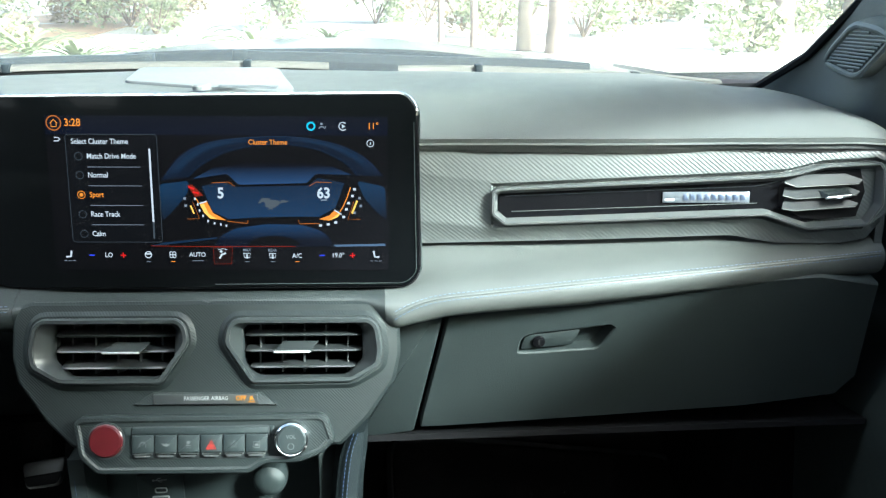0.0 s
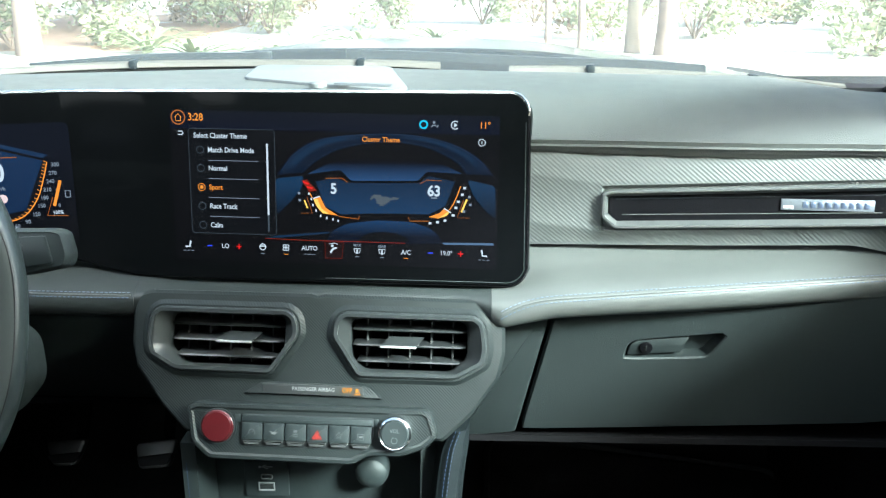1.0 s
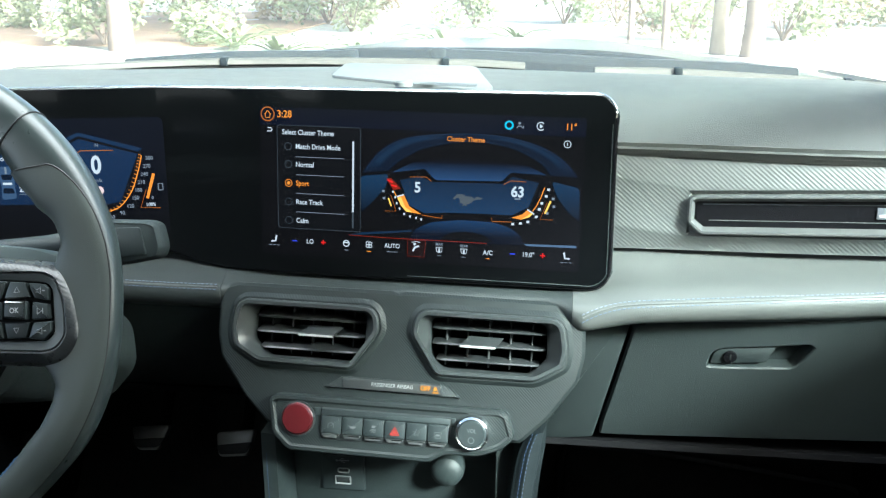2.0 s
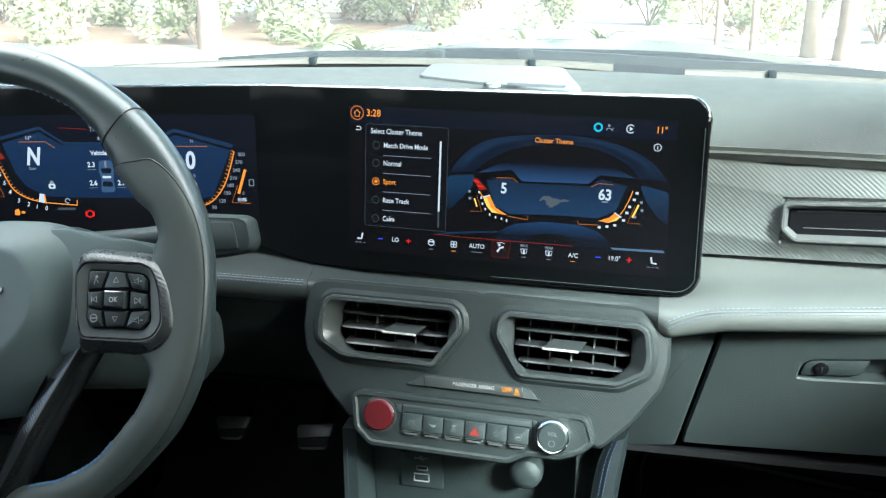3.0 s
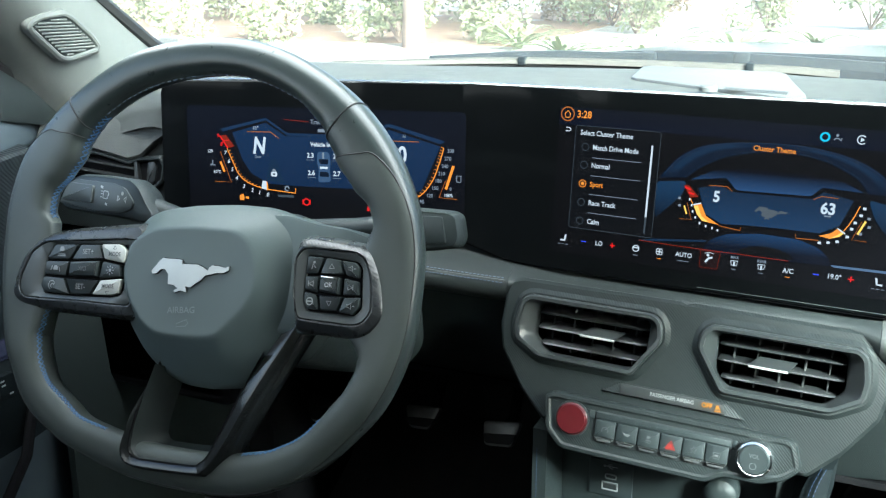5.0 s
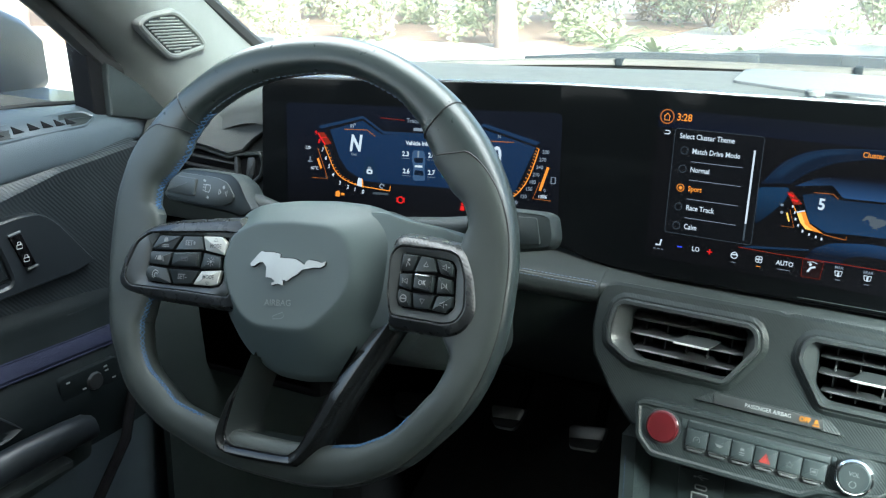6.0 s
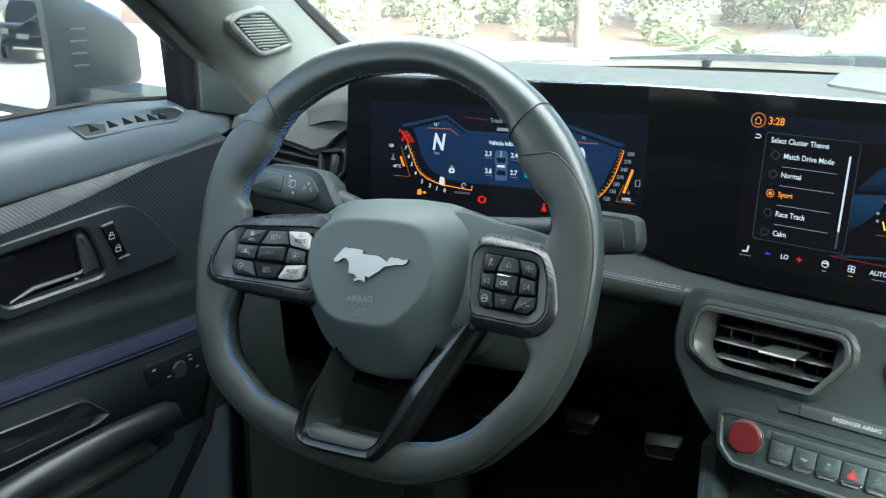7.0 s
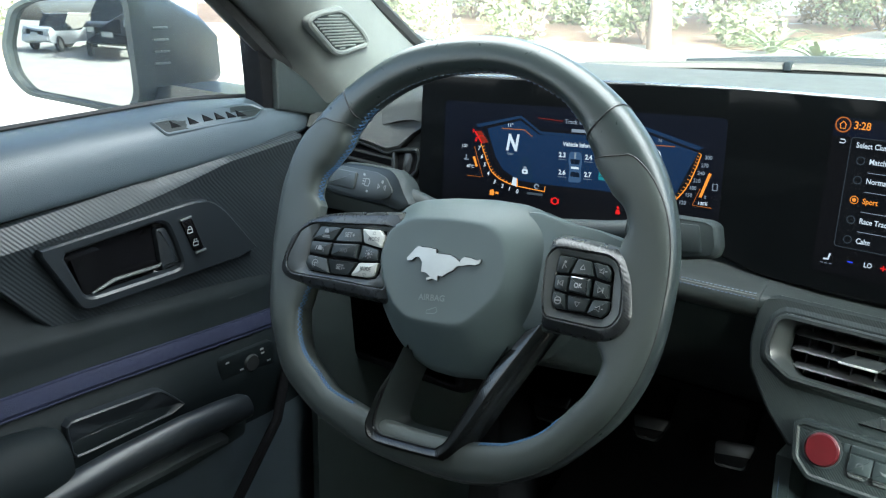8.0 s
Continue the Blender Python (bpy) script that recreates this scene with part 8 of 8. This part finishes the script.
words("theme_title", "Cluster Theme", 0.0062, S, 0.0721, 0.0998, 0.0009, ORANGE, touch)
mark("status_ring", stroke(arc(0.1100, 0.1140, 0.0032, 0, 360, 24), 0.0016, S, 0.0009), CYAN, touch)
bm = flat(arc(0.1192, 0.1160, 0.0012, 0, 330, 12), S, 0.0009)
stroke([(0.1168, 0.1118), (0.1180, 0.1135), (0.1205, 0.1135), (0.1222, 0.1118), (0.1228, 0.1140)], 0.0010, S, 0.0009, bm)
mark("status_icon", bm, WHITE_DIM, touch)
mark("status_icon", stroke(arc(0.1378, 0.1140, 0.0034, 45, 315, 22), 0.0009, S, 0.0009), WHITE, touch)
mark("status_icon", flat([(0.1368, 0.1120), (0.1368, 0.1160), (0.1400, 0.1140)], S, 0.0009), WHITE, touch)
words("outside_temperature", "11°", 0.0080, S, 0.1640, 0.1140, 0.0009, ORANGE, touch)
mark("info_icon", stroke(arc(0.1615, 0.0993, 0.0030, 0, 360, 22), 0.0007, S, 0.0009), WHITE, touch)
mark("info_icon", stroke([(0.1615, 0.0978), (0.1615, 0.1005)], 0.0008, S, 0.0009), WHITE, touch)
# climate row
RV = -0.0012
mark("row_line", stroke([(-0.0350, 0.0074), (-0.0008, 0.0068), (0.0471, 0.0070), (0.0942, 0.0070)], 0.0006, S, 0.0009), REDLINE, touch)


def seat_icon(u, s):
    bm = stroke([(u - s * 0.0022, RV + 0.0042), (u - s * 0.0012, RV - 0.0012), (u + s * 0.0030, RV - 0.0014)], 0.0017, S, 0.0009)
    mark("seat_icon", bm, WHITE, touch)
    bm = bmesh.new()
    for k in (-1, 0, 1):
        stroke([(u + k * 0.0038 - 0.0013, RV - 0.0050), (u + k * 0.0038 + 0.0013, RV - 0.0050)], 0.0006, S, 0.0009, bm)
    mark("level_bars", bm, WHITE_DIM, touch)


seat_icon(-0.1075, -1)
seat_icon(0.1655, 1)
for u in (-0.0875, 0.1172):
    mark("minus", stroke([(u - 0.0024, RV), (u + 0.0024, RV)], 0.0011, S, 0.0009), BLUELIT, touch)
for u in (-0.0597, 0.1445):
    bm = stroke([(u - 0.0024, RV), (u + 0.0024, RV)], 0.0011, S, 0.0009)
    stroke([(u, RV - 0.0024), (u, RV + 0.0024)], 0.0011, S, 0.00092, bm)
    mark("plus", bm, REDLIT, touch)
words("row_text", "LO", 0.0060, S, -0.0725, RV, 0.0009, WHITE, touch)
words("row_text", "19.0°", 0.0060, S, 0.1315, RV, 0.0009, WHITE, touch)
words("row_text", "AUTO", 0.0058, S, 0.0062, RV + 0.0005, 0.0009, WHITE, touch)
words("row_text", "A/C", 0.0060, S, 0.0950, RV - 0.0005, 0.0009, WHITE, touch)
words("row_text", "MAX", 0.0036, S, 0.0502, RV + 0.0048, 0.0009, WHITE_DIM, touch)
words("row_text", "REAR", 0.0036, S, 0.0730, RV + 0.0044, 0.0009, WHITE_DIM, touch)
bm = stroke(arc(-0.0375, RV + 0.0005, 0.0028, 0, 360, 18), 0.0009, S, 0.0009)
stroke([(-0.0400, RV + 0.0012), (-0.0350, RV + 0.0012)], 0.0012, S, 0.00092, bm)
mark("wheel_heat_icon", bm, WHITE, touch)
bm = bmesh.new()
for k in range(4):
    stroke(arc(-0.0158 + 0.0018 * math.cos(k * 1.571 + 0.78), RV + 0.0005 + 0.0018 * math.sin(k * 1.571 + 0.78), 0.0015, 0, 360, 12), 0.0007, S, 0.0009, bm)
mark("fan_icon", bm, WHITE, touch)
tile = [(0.0204, 0.0062), (0.0378, 0.0062), (0.0362, -0.0092), (0.0206, -0.0093)]
mark("airflow_tile", flat(tile, S, 0.00090), REDDARK, touch)
mark("airflow_tile", ring(tile, inset(tile, 0.0004), S, 0.00092, 0.00097, 0.00003), REDLINE, touch)
bm = stroke([(0.0255, RV - 0.003), (0.0280, RV + 0.001), (0.0315, RV + 0.002)], 0.0018, S, 0.00098)
flat(arc(0.0273, RV + 0.0036, 0.0013, 0, 330, 12), S, 0.00098, bm)
stroke([(0.0245, RV + 0.0052), (0.0290, RV + 0.0062), (0.0325, RV + 0.0052)], 0.0006, S, 0.00098, bm)
mark("airflow_icon", bm, WHITE, touch)
for u in (0.0502, 0.0730):
    bm = stroke([(u - 0.0030, RV + 0.0018), (u + 0.0030, RV + 0.0018), (u + 0.0022, RV - 0.0022), (u - 0.0022, RV - 0.0022), (u - 0.0030, RV + 0.0018)], 0.0007, S, 0.0009)
    stroke([(u, RV + 0.001), (u, RV - 0.0030)], 0.0016, S, 0.0009, bm)
    mark("demist_icon", bm, WHITE, touch)
for u, mat_ in ((-0.0375, WHITE_DIM), (-0.0158, ORANGE), (0.0502, WHITE_DIM), (0.0730, WHITE_DIM), (0.0950, ORANGE)):
    mark("state_bar", stroke([(u - 0.0020, RV - 0.0058), (u + 0.0020, RV - 0.0058)], 0.0006, S, 0.0009), mat_, touch)
mark("level_bars", stroke([(0.0010, RV - 0.0050), (0.0030, RV - 0.0050), (0.0095, RV - 0.0050), (0.0115, RV - 0.0050)], 0.0005, S, 0.0009), WHITE_DIM, touch)

# driver's cluster
K = plane_at((-0.33, 0.6884, 0.95), 5, 12.1)
cluster = part("cluster_display", flat(rounded(box2(-0.176, -0.0520, 0.1200, 0.0620), 0.006), K, 0.0005), CLUSTERDARK, display, "lit instrument cluster with gauges")
BODYK = [(-0.1255, 0.0352), (-0.0882, 0.0462), (-0.0672, 0.0330), (-0.0116, 0.0335), (0.0150, 0.0290), (0.0420, 0.0430), (0.0950, 0.0280), (0.0760, -0.0170), (0.0600, -0.0200), (0.0000, -0.0180), (-0.0565, -0.0178), (-0.0871, -0.0165), (-0.1058, -0.0062), (-0.1147, 0.0063)]
mark("gauge_field", flat(inset(BODYK, -0.006), K, 0.0007), FIELDDARK, cluster)
mark("gauge_field", flat(BODYK, K, 0.0008), CLUSTERMAIN, cluster)
mark("field_border", flat([(-0.1385, 0.0387), (-0.0879, 0.0513), (-0.0653, 0.0365), (0.0130, 0.0360), (0.0420, 0.0490), (0.1000, 0.0330), (0.0950, 0.0300), (0.0420, 0.0455), (0.0150, 0.0330), (-0.0652, 0.0335), (-0.0878, 0.0485), (-0.1360, 0.0357)], K, 0.00075), STEELFIELD, cluster)
mark("gauge_red", flat([(-0.1398, 0.0316), (-0.1323, 0.0323), (-0.1234, 0.0208), (-0.1309, 0.0188)], K, 0.00092), REDLINE, cluster)
mark("gauge_red", stroke([(-0.1395, 0.0314), (-0.1310, 0.0192)], 0.0016, K, 0.00095), REDLIT, cluster)
mark("gauge_red", stroke([(-0.1370, 0.0262), (-0.1290, 0.0272)], 0.0007, K, 0.00095), REDLIT, cluster)
GAUGE_K = spline([(-0.1320, 0.0187, 0), (-0.1262, 0.0055, 0), (-0.1192, -0.0085, 0), (-0.1093, -0.0164, 0), (-0.0940, -0.0215, 0), (-0.0760, -0.0236, 0), (-0.0576, -0.0252, 0)], 4)
mark("gauge_line", stroke([(p.x, p.y) for p in GAUGE_K], 0.0010, K, 0.0009), ORANGE, cluster)
mark("gauge_line", stroke([(-0.0576, -0.0256), (-0.0572, -0.0200)], 0.0008, K, 0.0009), ORANGE, cluster)
mark("gauge_needle", flat([(-0.0949, -0.0216), (-0.0886, -0.0232), (-0.0892, -0.0140), (-0.0934, -0.0136)], K, 0.00096), WHITE, cluster)
mark("gauge_needle", flat([(-0.0890, -0.0232), (-0.0872, -0.0236), (-0.0880, -0.0150), (-0.0892, -0.0140)], K, 0.00098), ORANGE, cluster)
for txt, u, v, mat_ in (("9", -0.1418, 0.0312, REDLIT), ("8", -0.1382, 0.0225, REDLIT), ("7", -0.1342, 0.0136, WHITE), ("6", -0.1305, 0.0051, WHITE), ("5", -0.1269, -0.0033, WHITE), ("4", -0.1223, -0.0122, WHITE), ("3", -0.1146, -0.0206, WHITE), ("2", -0.1053, -0.0242, WHITE), ("1", -0.0973, -0.0264, WHITE), ("0", -0.0882, -0.0282, WHITE)):
    words("gauge_number", txt, 0.0060, K, u, v, 0.0009, mat_, cluster, slant=0.2)
bm = bmesh.new()
for p in GAUGE_K[1:17]:
    stroke([(p.x, p.y), (p.x + 0.0026, p.y + 0.0012)], 0.0006, K, 0.0009, bm)
mark("gauge_ticks", bm, ORANGE, cluster)
words("gear_letter", "N", 0.0235, K, -0.0967, 0.0218, 0.0009, WHITE, cluster, stretch=0.74, bold=0.035, slant=0.18)
words("gear_word", "Gear", 0.0040, K, -0.0978, 0.0109, 0.0009, WHITE_DIM, cluster)
words("temperature", "11°", 0.0052, K, -0.0993, 0.0403, 0.0009, WHITE, cluster)
mark("field_line", stroke([(-0.1090, 0.0365), (-0.0833, 0.0368), (-0.0742, 0.0305)], 0.0008, K, 0.0009), ORANGE_DIM, cluster)
mark("field_line", stroke([(0.0730, 0.0318), (0.0430, 0.0318), (0.0330, 0.0260)], 0.0008, K, 0.0009), ORANGE_DIM, cluster)
mark("field_line", stroke([(-0.0690, 0.0500), (-0.0420, 0.0485)], 0.0006, K, 0.0009), REDLINE, cluster)
mark("road_picture", flat([(-0.0900, -0.0133), (-0.0837, 0.0085), (-0.0768, 0.0090), (-0.0704, -0.0151)], K, 0.00085), STEEL, cluster)
mark("car_icon", flat(rounded(box2(-0.0838, -0.0088, -0.0772, -0.0040), 0.0015), K, 0.0009), WHITE, cluster)
mark("car_icon", flat(rounded([(-0.0828, -0.0040), (-0.0820, -0.0010), (-0.0790, -0.0010), (-0.0782, -0.0040)], 0.001), K, 0.0009), WHITE_DIM, cluster)
mark("car_icon", flat(box2(-0.0818, -0.0072, -0.0792, -0.0056), K, 0.00093), NAVY, cluster)
words("track_text", "Track Use", 0.0064, K, -0.0401, 0.0482, 0.0009, WHITE_DIM, cluster, "LEFT")
mark("text_bar", flat(box2(-0.0324, 0.0382, -0.0080, 0.0414), K, 0.0009), WHITE_DIM, cluster)
words("info_title", "Vehicle Information", 0.0060, K, -0.0405, 0.0256, 0.0009, WHITE, cluster, "LEFT", bold=0.03)
for txt, u, v in (("2.3", -0.0406, 0.0142), ("2.4", -0.0126, 0.0141), ("2.6", -0.0398, -0.0036), ("2.7", -0.0125, -0.0035)):
    words("pressure", txt, 0.0068, K, u, v, 0.0009, WHITE, cluster, bold=0.03)
    mark("pressure_line", stroke([(u - 0.0045, v - 0.0045), (u + 0.0045, v - 0.0045)], 0.0004, K, 0.0009), WHITE_DIM, cluster)
mark("car_picture", flat(rounded([(-0.0330, 0.0185), (-0.0205, 0.0186), (-0.0190, 0.0080), (-0.0200, 0.0010), (-0.0188, -0.0121), (-0.0327, -0.0128), (-0.0318, 0.0010), (-0.0338, 0.0080)], 0.003), K, 0.00088), STEELCAR, cluster)
mark("car_picture", flat(rounded([(-0.0319, 0.0110), (-0.0212, 0.0110), (-0.0220, 0.0059), (-0.0305, 0.0060)], 0.0015), K, 0.00092), NAVY, cluster)
mark("car_picture", flat(rounded([(-0.0303, -0.0017), (-0.0216, -0.0021), (-0.0205, -0.0070), (-0.0312, -0.0068)], 0.0015), K, 0.00092), NAVY, cluster)
mark("car_picture", stroke([(-0.0268, 0.0180), (-0.0268, 0.0115)], 0.0018, K, 0.00092), WHITE_DIM, cluster)
mark("car_picture", flat(box2(-0.0305, 0.0012, -0.0222, 0.0034), K, 0.00096), WHITE, cluster)
mark("tyre_mark", flat(rounded(box2(-0.0010, -0.0075, 0.0070, 0.0005), 0.001), K, 0.0009), CYAN_DIM, cluster)
mark("tyre_mark", stroke([(0.0, -0.0035), (0.0060, -0.0035)], 0.0010, K, 0.00094), NAVY, cluster)
bm = stroke(arc(-0.0457, -0.0338, 0.0032, 0, 360, 22), 0.0014, K, 0.0009)
stroke([(-0.0497, -0.0312), (-0.0497, -0.0364)], 0.0010, K, 0.0009, bm)
stroke([(-0.0417, -0.0312), (-0.0417, -0.0364)], 0.0010, K, 0.0009, bm)
mark("brake_warning", bm, REDLIT, cluster)
bm = flat(arc(0.0214, -0.0332, 0.0014, 0, 330, 12), K, 0.0009)
flat([(0.0188, -0.0400), (0.0198, -0.0352), (0.0230, -0.0352), (0.0240, -0.0400)], K, 0.0009, bm)
mark("belt_warning", bm, REDLIT, cluster)
bm = flat([(-0.1192, -0.0298), (-0.1152, -0.0284), (-0.1140, -0.0320), (-0.1148, -0.0352), (-0.1195, -0.0348)], K, 0.0009)
stroke([(-0.1128, -0.0320), (-0.1092, -0.0322)], 0.0024, K, 0.0009, bm)
mark("lamp_warning", bm, ORANGE, cluster)
words("side_number", "120", 0.0046, K, -0.1511, 0.0151, 0.0009, WHITE, cluster)
words("side_number", "60°C", 0.0046, K, -0.1435, -0.0063, 0.0009, WHITE, cluster)
mark("side_gauge", stroke([(-0.1398, 0.0045), (-0.1357, -0.0060)], 0.0026, K, 0.0009), ORANGE, cluster)
mark("side_line", stroke([(-0.1467, -0.0165), (-0.1283, -0.0167), (-0.1395, 0.0151)], 0.0007, K, 0.0009), ORANGE_DIM, cluster)
mark("side_icon", stroke([(-0.1486, 0.0060), (-0.1486, 0.0020), (-0.1515, 0.0008), (-0.1457, 0.0008)], 0.0012, K, 0.0009), WHITE_DIM, cluster)
mark("status_icon", stroke(arc(-0.0666, -0.0208, 0.0022, 0, 300, 14), 0.0014, K, 0.0009), WHITE_DIM, cluster)
mark("text_bar", flat(box2(-0.0769, -0.0300, -0.0594, -0.0275), K, 0.0009), DIM, cluster)
words("speed", "0", 0.0235, K, 0.0560, 0.0175, 0.0009, WHITE, cluster, stretch=0.8, bold=0.03)
words("speed_unit", "km/h", 0.0046, K, 0.0560, 0.0035, 0.0009, WHITE_DIM, cluster)
words("gear_small", "N", 0.0048, K, 0.0580, 0.0366, 0.0009, WHITE_DIM, cluster)
mark("speed_dot", flat(arc(0.0570, -0.0060, 0.0042, 0, 345, 22), K, 0.0009), PINKLIT, cluster)
mark("gauge_line", stroke(spline([(0.0984, 0.0264), (0.0942, 0.0117), (0.0869, -0.0071), (0.0744, -0.0222), (0.0580, -0.0280)], 4), 0.0011, K, 0.0009), ORANGE, cluster)
bm = bmesh.new()
for p in spline([(0.0984, 0.0264), (0.0942, 0.0117), (0.0869, -0.0071), (0.0744, -0.0222), (0.0580, -0.0280)], 5):
    stroke([(p[0], p[1]), (p[0] - 0.0030, p[1] + 0.0012)], 0.0006, K, 0.0009, bm)
mark("gauge_ticks", bm, ORANGE, cluster)
for txt, u, v in (("300", 0.1053, 0.0238), ("270", 0.1025, 0.0161), ("240", 0.0997, 0.0085), ("210", 0.0964, 0.0010), ("180", 0.0931, -0.0064), ("150", 0.0898, -0.0137), ("120", 0.0845, -0.0215), ("90", 0.0765, -0.0280), ("60", 0.0670, -0.0318)):
    words("gauge_number", txt, 0.0052, K, u, v, 0.0009, WHITE_DIM, cluster)
mark("fuel_gauge", stroke([(0.1009, -0.0144), (0.1083, 0.0092)], 0.0028, K, 0.0009), ORANGE, cluster)
mark("side_line", stroke([(0.1124, -0.0239), (0.0941, -0.0229), (0.1003, -0.0060)], 0.0007, K, 0.0009), ORANGE_DIM, cluster)
words("fuel_text", "100%", 0.0048, K, 0.1037, -0.0205, 0.0009, WHITE, cluster)
words("fuel_text", "0", 0.0046, K, 0.1056, -0.0140, 0.0009, WHITE_DIM, cluster)
mark("fuel_icon", stroke([(0.1117, -0.0066), (0.1160, -0.0066), (0.1160, -0.0006), (0.1117, -0.0006), (0.1117, -0.0066)], 0.0009, K, 0.0009), WHITE_DIM, cluster)
mark("lane_icon", stroke([(0.1080, -0.0450), (0.1100, -0.0390), (0.1120, -0.0450), (0.1140, -0.0390)], 0.0008, K, 0.0009), WHITE_DIM, cluster)
